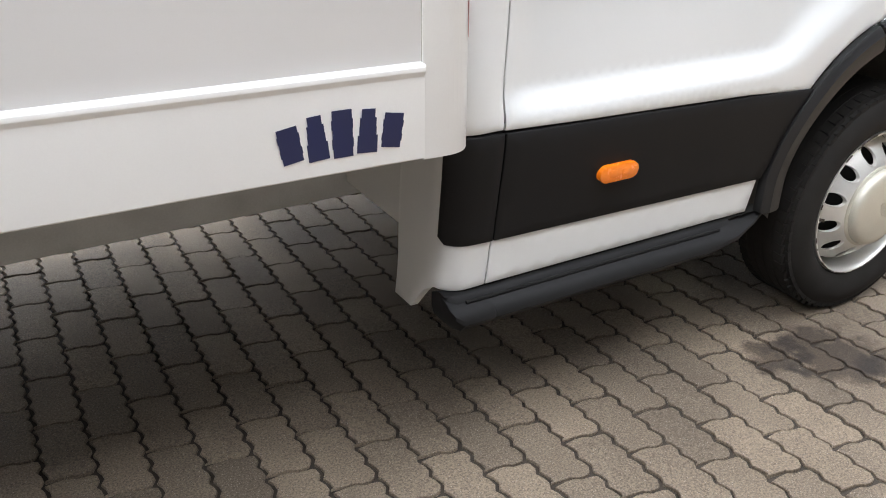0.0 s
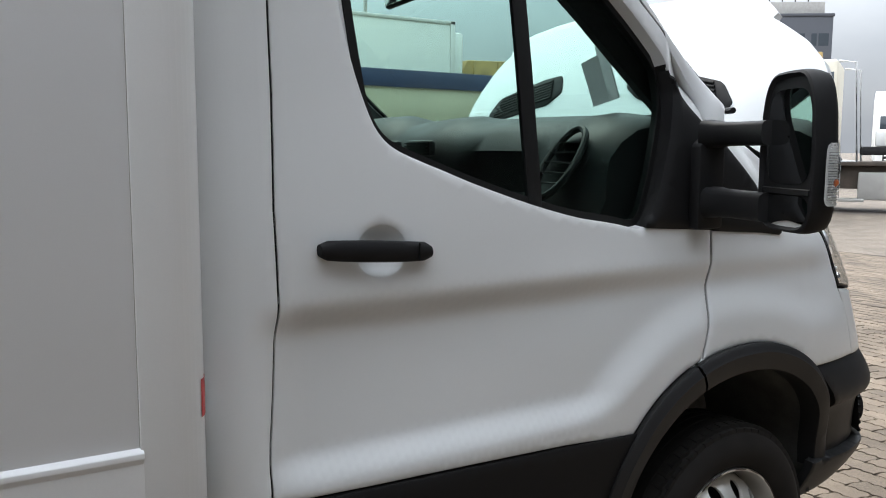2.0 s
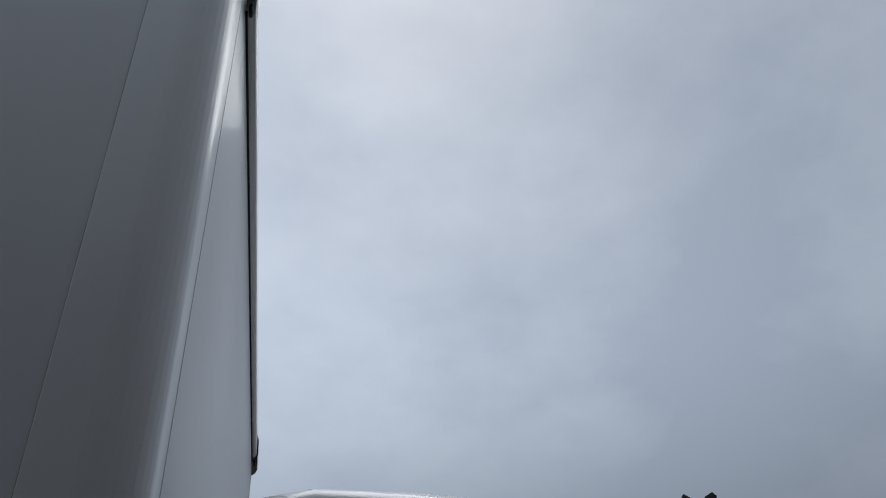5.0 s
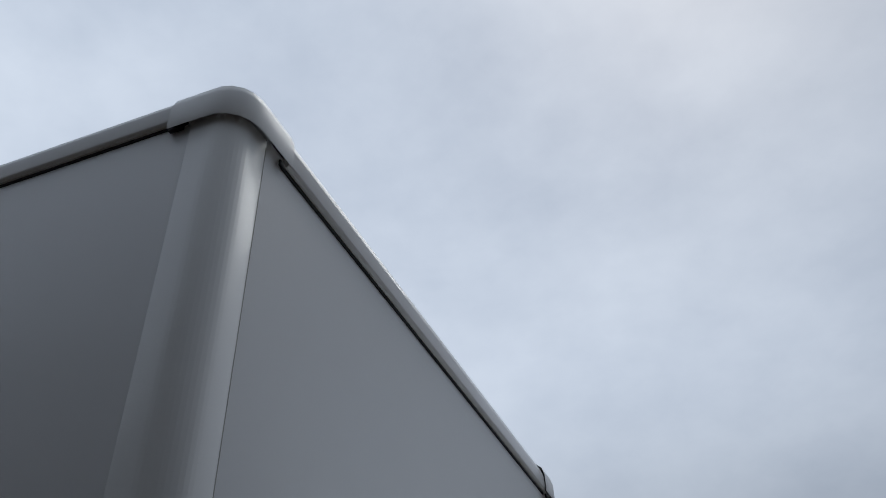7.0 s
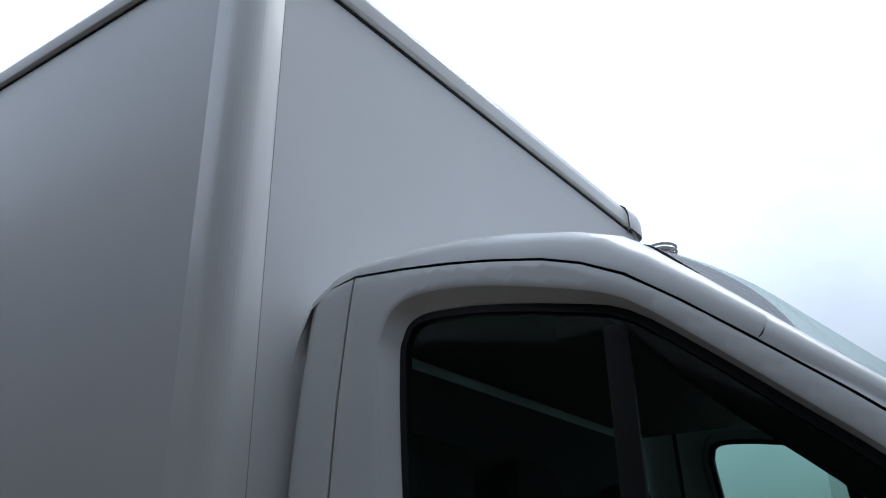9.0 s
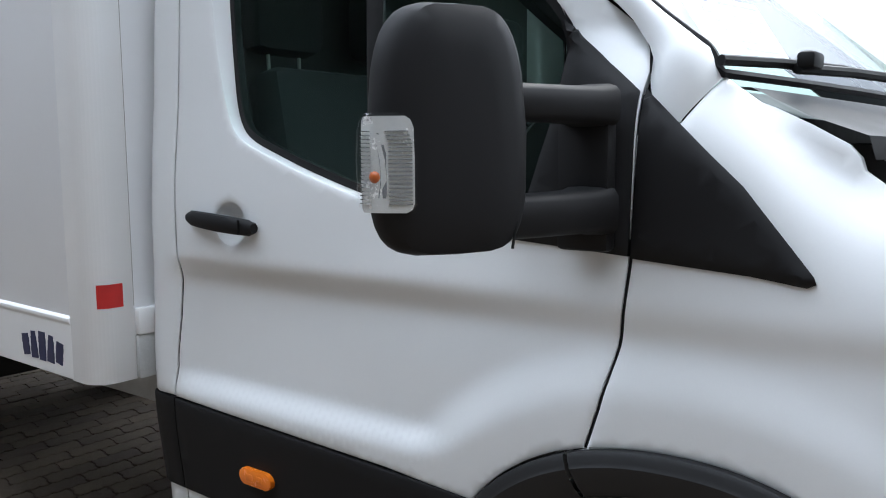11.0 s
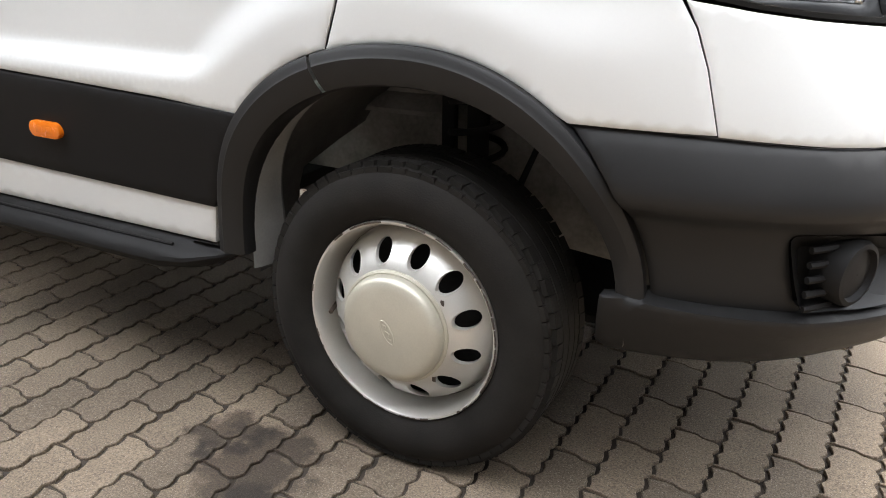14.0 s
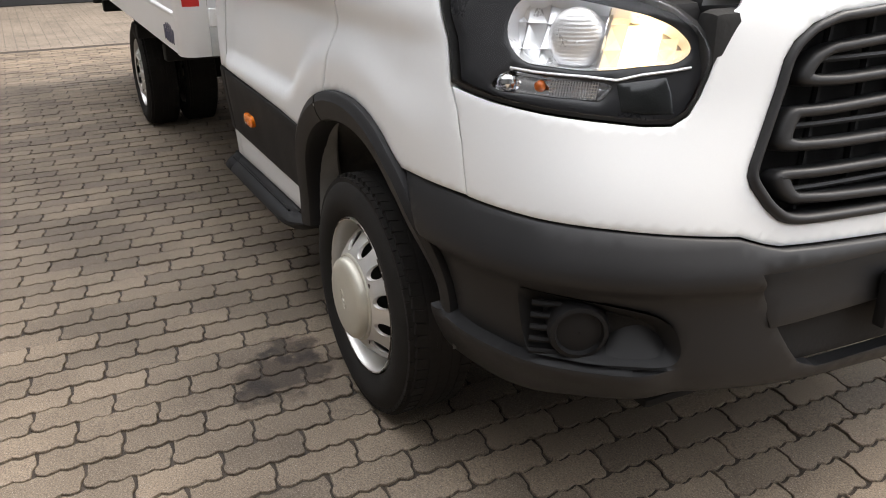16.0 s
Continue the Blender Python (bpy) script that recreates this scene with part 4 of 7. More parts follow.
    bmesh.ops.create_uvsphere(bm, u_segments=16, v_segments=10, radius=0.0115, matrix=Matrix.Translation(skin(0.708, 1.027, -0.028, s)))
    part("indicator_bulb", bm, BULB, lamp, "amber indicator bulb")
    bm = bmesh.new()
    bmesh.ops.create_icosphere(bm, subdivisions=2, radius=0.018, matrix=Matrix.Translation(skin(0.638, 1.029, -0.030, s)))
    part("side_light", bm, CHROME, lamp, "faceted bright side light", smooth=False)
    panel("blank_panel", [(0.862, 1.034), (0.955, 1.046), (0.972, 1.020), (0.985, 0.984), (0.93, 0.982), (0.882, 0.986)], GLOSSBLACK, lamp, out=-0.016, depth=0.006, step=0.03, side=s, label="glossy dark blank panel")
    pts = [skin(u, z, -0.017, s) for u, z in along([(0.642, 1.055), (0.70, 1.050), (0.80, 1.046), (0.86, 1.040), (0.905, 1.050), (0.965, 1.058), (1.0, 1.064)])]
    part("mask_trim", tube(pts, 0.0028, 6), REFLECT, lamp, "thin bright trim line")

# white nose panel between headlights, grille and bumper
GRILLE = [(1.402, 1.161), (1.273, 1.152), (1.222, 1.134), (1.190, 1.105), (1.178, 1.075), (1.176, 1.023), (1.162, 0.947), (1.149, 0.890), (1.148, 0.872), (1.158, 0.852), (1.196, 0.811),
          (1.230, 0.786), (1.250, 0.778), (1.282, 0.773), (1.8, 0.760)]
for s in (-1, 1):
    rim = shrink(LIGHT, -0.0045)
    nose = ([(0.585, 0.796), (0.5585, 0.90), (0.5355, 0.962), (0.5125, 1.003)] + rim[5:16] + [(1.012, 1.130), (1.027, 1.137), (1.042, 1.151), (1.061, 1.167), (1.066, 1.185), (1.09, 1.195), (1.25, 1.205), (1.5, 1.212), (1.797, 1.215), (1.797, 1.166)]
            + GRILLE[:14] + [(1.797, 0.7605), (1.797, 0.722), (1.536, 0.724), (1.245, 0.737), (1.209, 0.745), (1.18, 0.754), (1.152, 0.763), (1.03, 0.772), (0.902, 0.780), (0.75, 0.786)])
    panel("nose_panel", nose, PAINT, truck, side=s, label="white nose panel", step=0.017)
    rings = [[skin(u, 1.186 + 0.028 * smooth(u, 1.07, 1.6), -0.002, s) + d for u in [1.068 + 0.732 * k / 14 for k in range(15)]]
             for d in (Vector((0, 0, 0)), Vector((-0.012, 0, 0.010)), Vector((-0.05, 0, 0.016)), Vector((-0.10, 0, 0.010)), Vector((-0.11, 0, -0.03)))]
    part("slam_panel", loft(rings, False), PAINT, truck, "white upper nose shelf")

# radiator grille
grille = part("radiator_grille", boxed((0.80, -0.60, 0.76), (0.86, 0.60, 1.16), 0.02), DARK, truck, "black radiator grille with three framed openings")
LOOPS = ([(1.8, 1.118), (1.426, 1.108), (1.283, 1.099), (1.241, 1.082), (1.221, 1.052), (1.223, 1.031), (1.248, 1.023), (1.336, 1.020), (1.466, 1.023), (1.8, 1.030)],
         [(1.8, 1.002), (1.477, 0.995), (1.314, 0.990), (1.222, 0.989), (1.208, 0.973), (1.197, 0.939), (1.203, 0.917), (1.231, 0.909), (1.36, 0.906), (1.8, 0.906)],
         [(1.8, 0.876), (1.505, 0.876), (1.309, 0.877), (1.219, 0.879), (1.204, 0.864), (1.226, 0.832), (1.252, 0.813), (1.35, 0.806), (1.520, 0.799), (1.8, 0.796)])
for s in (-1, 1):
    o = dense(rounded([(1.8, 1.168)] + GRILLE, 0.015, 3), 0.05)
    i = shrink(o, 0.020)
    band("grille_surround", o, [(u, z) for u, z in i], BUMPER, grille, s, 0.012, 0.06, 0.0, "dark grey grille frame")
    for lp in LOOPS:
        o = dense(rounded(lp, 0.014, 3), 0.05)
        i = [(u + 0.022 * (1 - smooth(u, 1.20, 1.32)), z) for u, z in shrink(o, 0.021)]
        band("grille_loop", o, i, BUMPER, grille, s, 0.012, 0.035, -0.010)
        zs = [p[1] for p in lp]
        zc, u0 = (max(zs) + min(zs)) / 2, min(p[0] for p in lp)
        pts = [skin(u0 + 0.05 + (1.79 - u0 - 0.05) * q / 8, zc, -0.026, s) for q in range(9)]
        part("grille_bar", tube(pts, 0.0065, 6), BUMPER, grille)
    for u in (1.30, 1.44, 1.6, 1.78):
        part("grille_upright", tube([skin(u, 0.79, -0.05, s), skin(u, 1.15, -0.05, s)], 0.008, 6), PLASTIC, grille)
    part("grille_back", loft([[skin(u, z, -0.075, s) for u in [1.14 + 0.66 * k / 10 for k in range(11)]] for z in (0.75, 0.9, 1.05, 1.17)], False), DARK, grille)

# bumper


def bumper_out(u, z):
    """How far the bumper stands proud: a rounded upper band, a flat middle and a lower lip."""
    lip = 1 - smooth(u, 0.98, 1.10)
    mid = curve(z, (0.28, 0.36, 0.43, 0.500, 0.56, 0.61, 0.640, 0.652, 0.662, 0.672, 0.69, 0.75, 0.78, 0.80),
                (-0.085, -0.056, -0.042, -0.036, -0.030, -0.022, -0.013, -0.004, 0.010, 0.021, 0.026, 0.012, -0.001, -0.012))
    edge = lip * curve(z, (0.28, 0.34, 0.42, 0.484, 0.4885, 0.4945), (0.010, 0.016, 0.024, 0.034, 0.032, 0.0)) if z < 0.4945 else 0.0
    return mid + edge


CREASES = [[(0.36 + 0.014 * k, z) for k in range(104)] for z in (0.42, 0.455, 0.477, 0.484, 0.4885, 0.4946, 0.503, 0.515, 0.625, 0.640, 0.648, 0.656, 0.664, 0.672, 0.684, 0.70, 0.72, 0.745, 0.77, 0.785)]


bumper = part("bumper", boxed((0.70, -0.62, 0.36), (0.80, 0.62, 0.7), 0.02), DARK, truck, "dark grey plastic front bumper")
FOG = [(0.722, 0.640), (0.80, 0.640), (0.93, 0.630), (1.01, 0.616), (1.048, 0.596), (1.070, 0.562), (1.076, 0.530), (1.062, 0.511), (1.03, 0.507), (0.90, 0.505), (0.762, 0.506), (0.742, 0.56)]
for s in (-1, 1):
    line = ([(0.335, 0.795), (0.45, 0.7952), (0.584, 0.791), (0.75, 0.782), (0.902, 0.776), (1.03, 0.768), (1.150, 0.759), (1.18, 0.750), (1.209, 0.741), (1.245, 0.733), (1.536, 0.720), (1.8, 0.718),
             (1.8, 0.700), (1.20, 0.693), (1.24, 0.64), (1.31, 0.545), (1.385, 0.45), (1.45, 0.42), (1.8, 0.43), (1.8, 0.375), (1.45, 0.382), (1.2, 0.405), (1.0, 0.412), (0.85, 0.398),
             (0.746, 0.375), (0.64, 0.354), (0.527, 0.345), (0.43, 0.345), (0.405, 0.37), (0.408, 0.43), (0.414, 0.486), (0.440, 0.490)]
            + [arch(a, 0.005) for a in (174, 167, 160, 153, 146, 139, 133, 129.5)])
    skin_part = panel("bumper_skin", line, BUMPER, bumper, [rounded(FOG, 0.02, 3)], out=bumper_out, depth=0.03, step=0.026, side=s, label="dark grey grained bumper skin", creases=CREASES)
    fog = panel("fog_recess", shrink(FOG, -0.015), DARK, bumper, out=-0.062, depth=0.01, step=0.05, side=s, label="black fog lamp recess")
    ring_strip("recess_wall", rounded(FOG, 0.02, 3), rounded(shrink(FOG, 0.030), 0.02, 3), BUMPER, bumper, -0.012, -0.062, s)
    c = skin(0.868, 0.566, -0.02, s)
    n = Vector((0.88, s * 0.45, -0.05)).normalized()
    q = n.to_track_quat("Z", "X")
    rings = [[c + q @ Vector((r * math.cos(2 * math.pi * k / 32), r * math.sin(2 * math.pi * k / 32), d)) for k in range(32)]
             for r, d in ((0.062, -0.05), (0.060, -0.004), (0.056, 0.004), (0.048, 0.006), (0.046, 0.0), (0.044, -0.004), (0.02, 0.0), (0.002, 0.001))]
    part("fog_lamp_cover", loft(rings), PLASTIC, bumper, "round black fog lamp blank")
    for k in range(5):
        z = 0.512 + 0.026 * k
        pts = [skin(0.765 + 0.07 * j / 4, z, -0.012 - 0.02 * j / 4, s) for j in range(5)]
        part("recess_slat", tube(pts, 0.0065, 6), PLASTIC, bumper)
    rings = [[skin(0.925 + 0.125 * k / 10, 0.498 + 0.052 * f + 0.03 * f * math.sin(math.pi * k / 10), -0.018 - 0.046 * f, s) for k in range(11)] for f in (0.0, 0.12, 0.3, 0.5, 0.75, 1.0)]
    part("recess_ramp", loft(rings, False), BUMPER, bumper, "sloping recess floor")
    panel("plate_panel", [(1.215, 0.692), (1.25, 0.615), (1.275, 0.566), (1.8, 0.585), (1.8, 0.697)], BUMPER, bumper, out=-0.022, depth=0.02, side=s, label="recessed number plate panel")
    panel("lower_intake", [(1.285, 0.562), (1.30, 0.51), (1.36, 0.44), (1.8, 0.44), (1.8, 0.58)], DARK, bumper, out=-0.06, depth=0.01, side=s, label="dark lower air intake")
part("plate_holder", boxed((1.0, -0.22, 0.52), (1.03, 0.30, 0.64), 0.006), PLASTIC, bumper, "black number plate holder")
part("underbody_tray", boxed((0.42, -0.70, 0.40), (0.74, 0.70, 0.43), 0.01), DARK, truck, "dark underbody tray")

# steps below the doors
for s in (-1, 1):
    prof = [(0.925, 0.412), (0.952, 0.410), (0.962, 0.405), (0.966, 0.398), (0.984, 0.390), (0.996, 0.376), (0.997, 0.366), (0.978, 0.346), (0.94, 0.334), (0.90, 0.332), (0.90, 0.388)]
    rings = []
    for x, f, w in ((-1.412, 0.55, -0.03), (-1.406, 0.8, -0.012), (-1.39, 1, 0), (-1.315, 1, 0), (-1.310, 1, -0.003), (-1.305, 1, 0), (-0.9, 1, 0), (-0.66, 1, 0), (-0.57, 0.85, -0.008), (-0.49, 0.5, -0.03), (-0.445, 0.25, -0.045)):
        rings.append([(x, s * (y + w * (1 if y > 0.96 else 0)), 0.415 + (z - 0.415) * f) for y, z in [(0.925 + (a - 0.925) * 1.12, 0.412 - (0.412 - b) * 1.12) for a, b in prof]])
    part("running_board", loft(rings, True, True), PLASTIC, truck, "dark grey running board")
    part("board_groove", tube([(-1.37, s * 0.974, 0.398), (-1.0, s * 0.974, 0.398), (-0.62, s * 0.974, 0.398)], 0.004, 6), RUBBER, truck)


# door mirrors
def door_mirror(s):
    c, out, aft = Vector((-0.222, 1.262)), Vector((-0.454, 0.891)), Vector((-0.891, -0.454))

    def at(w, d, z):
        p = c + out * w * 0.92 + aft * d * 0.54
        return Vector((p.x, s * p.y, z))

    def squircle(hw, hz, d, taper=0.0, zc=1.404, wc=0.0, n=32, e=0.45):
        ring = []
        for k in range(n):
            a = 2 * math.pi * k / n
            f, q = math.cos(a), math.sin(a)
            w = hw * abs(f) ** e * (1 if f > 0 else -1)
            z = hz * abs(q) ** e * (1 if q > 0 else -1)
            w *= 1.05 * (1 - taper * max(0, z / hz) ** 1.5)
            ring.append(at(wc + w, d, zc + z))
        return ring
    rings = [squircle(0.104, 0.156, 0.030, 0.12), squircle(0.112, 0.164, 0.046, 0.14), squircle(0.118, 0.169, 0.040, 0.15), squircle(0.121, 0.171, 0.020, 0.16),
             squircle(0.120, 0.171, -0.010, 0.17), squircle(0.115, 0.169, -0.040, 0.2), squircle(0.103, 0.166, -0.066, 0.22), squircle(0.083, 0.148, -0.083, 0.22),
             squircle(0.05, 0.105, -0.092, 0.2), squircle(0.015, 0.04, -0.094)]
    mirror = part("door_mirror", loft(rings, True, True), PLASTIC, truck, "large black twin-arm door mirror")
    part("mirror_glass", loft([squircle(0.094, 0.100, 0.0325, 0.1, 1.436), squircle(0.002, 0.002, 0.0325, 0, 1.436)]), MIRRORED, mirror, "silvered mirror glass")
    part("wide_angle_glass", loft([squircle(0.092, 0.038, 0.0325, 0.0, 1.274), squircle(0.05, 0.02, 0.036, 0.0, 1.274), squircle(0.002, 0.002, 0.0375, 0, 1.274)]), MIRRORED, mirror, "silvered wide-angle glass")
    part("glass_bar", loft([[at(w, d, z) for d, z in ((0.031, 1.314), (0.040, 1.316), (0.040, 1.326), (0.031, 1.328))] for w in (-0.104, 0.104)], True, True), PLASTIC, mirror)
    # indicator wrapped round the outer front edge

    def shell(t, d):
        """From the outer edge (0) round to the front (1), d proud of the housing."""
        a = -0.15 + 1.25 * min(1.0, t / 0.6)
        w, q = 0.103 + (0.030 + d) * math.cos(a), 0.004 - (0.062 + d) * math.sin(a)
        f = max(0.0, (t - 0.6) / 0.4)
        return w + (0.080 - w) * f, q + (-0.092 - d - q) * f

    def up(z):
        return 1.430 - (1.424 - z) * 0.92
    rings = []
    for z, d, t0, t1 in ((1.276, -0.012, 0.1, 0.9), (1.281, 0.008, 0.03, 0.97), (1.292, 0.013, 0.0, 1.0), (1.36, 0.014, 0.0, 1.0), (1.398, 0.012, 0.02, 0.97), (1.412, 0.009, 0.07, 0.92), (1.421, 0.004, 0.15, 0.84), (1.424, -0.010, 0.22, 0.78)):
        rings.append([at(*shell(t0 + (t1 - t0) * k / 15, d), up(z)) for k in range(16)])
    lens = part("indicator_lens", loft(rings, False), LENS, mirror, "clear mirror indicator lens")
    lens.visible_shadow = False
    rings = [[at(*shell(t0 + (t1 - t0) * k / 11, 0.006), up(z)) for k in range(12)] for z, t0, t1 in ((1.279, 0.12, 0.88), (1.284, 0.05, 0.95), (1.293, 0.02, 0.98), (1.36, 0.02, 0.98), (1.400, 0.03, 0.97), (1.411, 0.07, 0.93), (1.416, 0.14, 0.86))]
    part("indicator_back", loft(rings, False), LAMPSILVER, mirror, "silver indicator housing")
    for k in range(19):
        z = 1.292 + 0.0057 * k
        part("indicator_rib", tube([at(*shell(0.66 + 0.29 * q / 4 - 0.015 * max(0, k - 15), 0.008), up(z)) for q in range(5)], 0.0013, 5), CHROME, mirror)
        part("indicator_rib", tube([at(*shell(0.07 + 0.29 * q / 4, 0.009), up(z)) for q in range(5)], 0.0009, 5), CHROME, mirror)
    part("indicator_shade", loft([[at(*shell(t, 0.006), up(z)) for t in (a, a + 0.10, a + 0.14)] for a, z in ((0.36, 1.392), (0.46, 1.375), (0.52, 1.35), (0.53, 1.325), (0.48, 1.30))], False), CHROME, mirror)
    bm = bmesh.new()
    bmesh.ops.create_uvsphere(bm, u_segments=14, v_segments=8, radius=0.0085, matrix=Matrix.Translation(at(*shell(0.40, 0.0025), up(1.330))))
    part("indicator_bulb", bm, BULB, mirror, "amber bulb")
    part("mirror_seam", tube([at(-0.085 - 0.02 * math.sin(k / 8 * math.pi), -0.072 + 0.012 * math.sin(k / 8 * math.pi), 1.24 + 0.25 * k / 8) for k in range(9)], 0.0022, 5), RUBBER, mirror)
    # arms
    for z0, z1, name in ((1.418, 1.474, "upper_arm"), (1.248, 1.314, "lower_arm")):
        rings = []
        for y, x, g in ((0.985, -0.150, 1.25), (1.02, -0.152, 1.05), (1.08, -0.162, 1.0), (1.14, -0.18, 1.0), (1.19, -0.20, 1.0)):
            zc, h = (z0 + z1) / 2, (z1 - z0) / 2 * g
            rings.append([(x + 0.042 * g * math.copysign(abs(math.cos(a)) ** 0.5, math.cos(a)), s * y, zc + h * math.copysign(abs(math.sin(a)) ** 0.5, math.sin(a))) for a in [2 * math.pi * k / 16 + 0.01 for k in range(16)]])
        part(name, loft(rings, True, True), PLASTIC, mirror)
    bm = prism([(-0.205, 1.215), (-0.112, 1.215), (-0.112, 1.455), (-0.150, 1.462), (-0.205, 1.42)], s * 0.965, s * 0.998, "y", 0.008)
    part("mirror_foot", bm, PLASTIC, mirror)


for s in (-1, 1):
    door_mirror(s)


# wheels
def disc(r):
    """How far the pressed disc stands out at radius r."""
    return curve(r, (0.112, 0.120, 0.130, 0.145, 0.160, 0.174, 0.184, 0.192), (0.110, 0.109, 0.105, 0.095, 0.082, 0.067, 0.055, 0.042))


def wheel(x, y, s, cap=True):
    """A wheel with tyre, pressed steel rim and hub cap; s: the side that it faces."""
    c = (x, y, 0.3385)
    w = part("wheel", revolve([(0.20, 0.02), (0.19, -0.09), (0.215, -0.095)], c, 40, "y", s), DARK, truck, "steel wheel with a dusty tyre")
    prof = [(0.222, 0.088), (0.232, 0.098), (0.248, 0.1045), (0.262, 0.1085), (0.278, 0.1095), (0.294, 0.1065), (0.306, 0.1015), (0.317, 0.0955), (0.327, 0.083), (0.335, 0.070), (0.3385, 0.050), (0.339, 0.0), (0.3385, -0.050), (0.335, -0.070), (0.312, -0.092), (0.27, -0.10), (0.222, -0.088)]
    part("tyre", revolve(prof, c, 72, "y", s), TYRE, w, "black road tyre")
    bm = bmesh.new()
    for k in range(64):
        a = 2 * math.pi * k / 64
        m = Matrix.Translation(c) @ Matrix.Rotation(-a, 4, "Y")
        for o, l in ((0.064, 0.030), (-0.064, 0.030)):
            block(bm, (0.3265, s * o - l / 2, -0.0150), (0.3402, s * o + l / 2, 0.0140), 0, m @ Matrix.Rotation(radians(9 * s), 4, "X"))
        block(bm, (0.316, s * 0.087 - 0.006, -0.0150), (0.330, s * 0.087 + 0.006, 0.0140), 0, m)
    for o in (-0.032, 0.0, 0.032):
        r = revolve([(0.3365, o - 0.012), (0.3402, o - 0.010), (0.3402, o + 0.010), (0.3365, o + 0.012)], c, 72, "y", s)
        tmp = bpy.data.meshes.new("tmp")
        r.to_mesh(tmp)
        r.free()
        bm.from_mesh(tmp)
        bpy.data.meshes.remove(tmp)
    part("tread", bm, TYRE, w, smooth=False)
    # rim with holes
    seg = 336
    prof = [(0.2185, 0.078), (0.2215, 0.089), (0.2195, 0.0945), (0.215, 0.094), (0.2105, 0.087), (0.2085, 0.065), (0.2055, 0.040), (0.202, 0.022), (0.1975, 0.014), (0.194, 0.020), (0.1925, 0.036)]
    prof += [(0.19 - 0.0025 * k, disc(0.19 - 0.0025 * k)) for k in range(30)] + [(0.112, 0.110), (0.10, 0.105)]
    rings = [[(c[0] + r * math.cos(2 * math.pi * i / seg), c[1] + s * o, c[2] + r * math.sin(2 * math.pi * i / seg)) for i in range(seg)] for r, o in prof]
    bm = loft(rings)
    holes, rh = 12, 0.1555
    dead = []
    for f in bm.faces:
        p = f.calc_center_median() - Vector(c)
        r, a = math.hypot(p.x, p.z), math.degrees(math.atan2(p.z, p.x)) % (360 / holes) - 180 / holes
        if ((r - rh) / 0.0262) ** 2 + (math.radians(a) * rh / 0.0212) ** 2 < 1.0:
            dead.append(f)
    bmesh.ops.delete(bm, geom=dead, context="FACES")
    # turned-in hole edges
    for h in range(holes):
        a0 = 2 * math.pi * (h + 0.5) / holes
        loops = []
        for er, et, lift in ((0.0292, 0.0240, 0.0004), (0.0270, 0.0220, 0.0011), (0.0240, 0.0195, 0.0009), (0.0226, 0.0182, -0.0035), (0.0222, 0.0178, -0.009)):
            lp = []
            for k in range(24):
                q = 2 * math.pi * k / 24
                r, t = rh + er * math.sin(q), a0 + et / rh * math.cos(q)
                lp.append(bm.verts.new((c[0] + r * math.cos(t), c[1] + s * (disc(r) + lift), c[2] + r * math.sin(t))))
            loops.append(lp)
        for la, lb in zip(loops, loops[1:]):
            for k in range(24):
                bm.faces.new((la[k], la[(k + 1) % 24], lb[(k + 1) % 24], lb[k]))
    part("rim", bm, STEEL, w, "silver steel rim with round holes")
    part("drum", revolve([(0.196, 0.0), (0.185, 0.02), (0.10, 0.026), (0.0, 0.026)], c, 40, "y", s), DARK, w, "dark brake drum")
    rnd = random.Random(5)
    bm = bmesh.new()
    for k in range(34):
        a = rnd.uniform(0, 2 * math.pi)
        l = rnd.uniform(0.004, 0.035)
        pts = [(c[0] + 0.2188 * math.cos(a + l * j * 2), c[1] + s * 0.0946, c[2] + 0.2188 * math.sin(a + l * j * 2)) for j in range(4)]
        t = tube(pts, rnd.uniform(0.0012, 0.0026), 5)
        tmp = bpy.data.meshes.new("tmp")
        t.to_mesh(tmp)
        t.free()
        bm.from_mesh(tmp)
        bpy.data.meshes.remove(tmp)
    for a, r in ((math.radians(35), 0.130), (math.radians(-48), 0.134)):
        block(bm, (-0.004, -0.001, -0.006), (0.004, 0.0015, 0.006), 0.001, Matrix.Translation((c[0] + r * math.cos(a), c[1] + s * 0.1055, c[2] + r * math.sin(a))))
    tagged(part("chipped_edge", bm, CHIP, w, "chipped paint and rust on the rim edge"), kind="stuff")
    part("valve", tube([(c[0] - 0.196, c[1] + s * 0.035, c[2] - 0.02), (c[0] - 0.178, c[1] + s * 0.085, c[2] - 0.018)], 0.005, 8), CHIP, w)
    if cap:
        part("hub_cap", revolve([(0.1165, 0.100), (0.1165, 0.112), (0.1145, 0.124), (0.1105, 0.132), (0.104, 0.1365), (0.092, 0.139), (0.06, 0.141), (0.03, 0.1415), (0.0, 0.1415)], c, 56, "y", s), CAPGREY, w, "beige-grey domed hub cap")
        part("cap_foot", revolve([(0.124, 0.104), (0.123, 0.112), (0.119, 0.115), (0.114, 0.114)], c, 56, "y", s), CAPGREY, w)
        tilt = radians(-62)

        def face(a, b):
            return (c[0] + a * math.cos(tilt) - b * math.sin(tilt), c[1] + s * 0.1417, c[2] + a * math.sin(tilt) + b * math.cos(tilt))
        part("cap_badge", tube([face(0.027 * math.cos(a), 0.011 * math.sin(a)) for a in [2 * math.pi * k / 24 for k in range(25)]], 0.0013, 5), CAPGREY, w, "embossed oval badge")
        part("badge_relief", tube([face(0.018 * t / 4, 0.004 * math.sin(t * 1.7)) for t in range(-4, 5)], 0.0016, 5), CAPGREY, w)
    else:
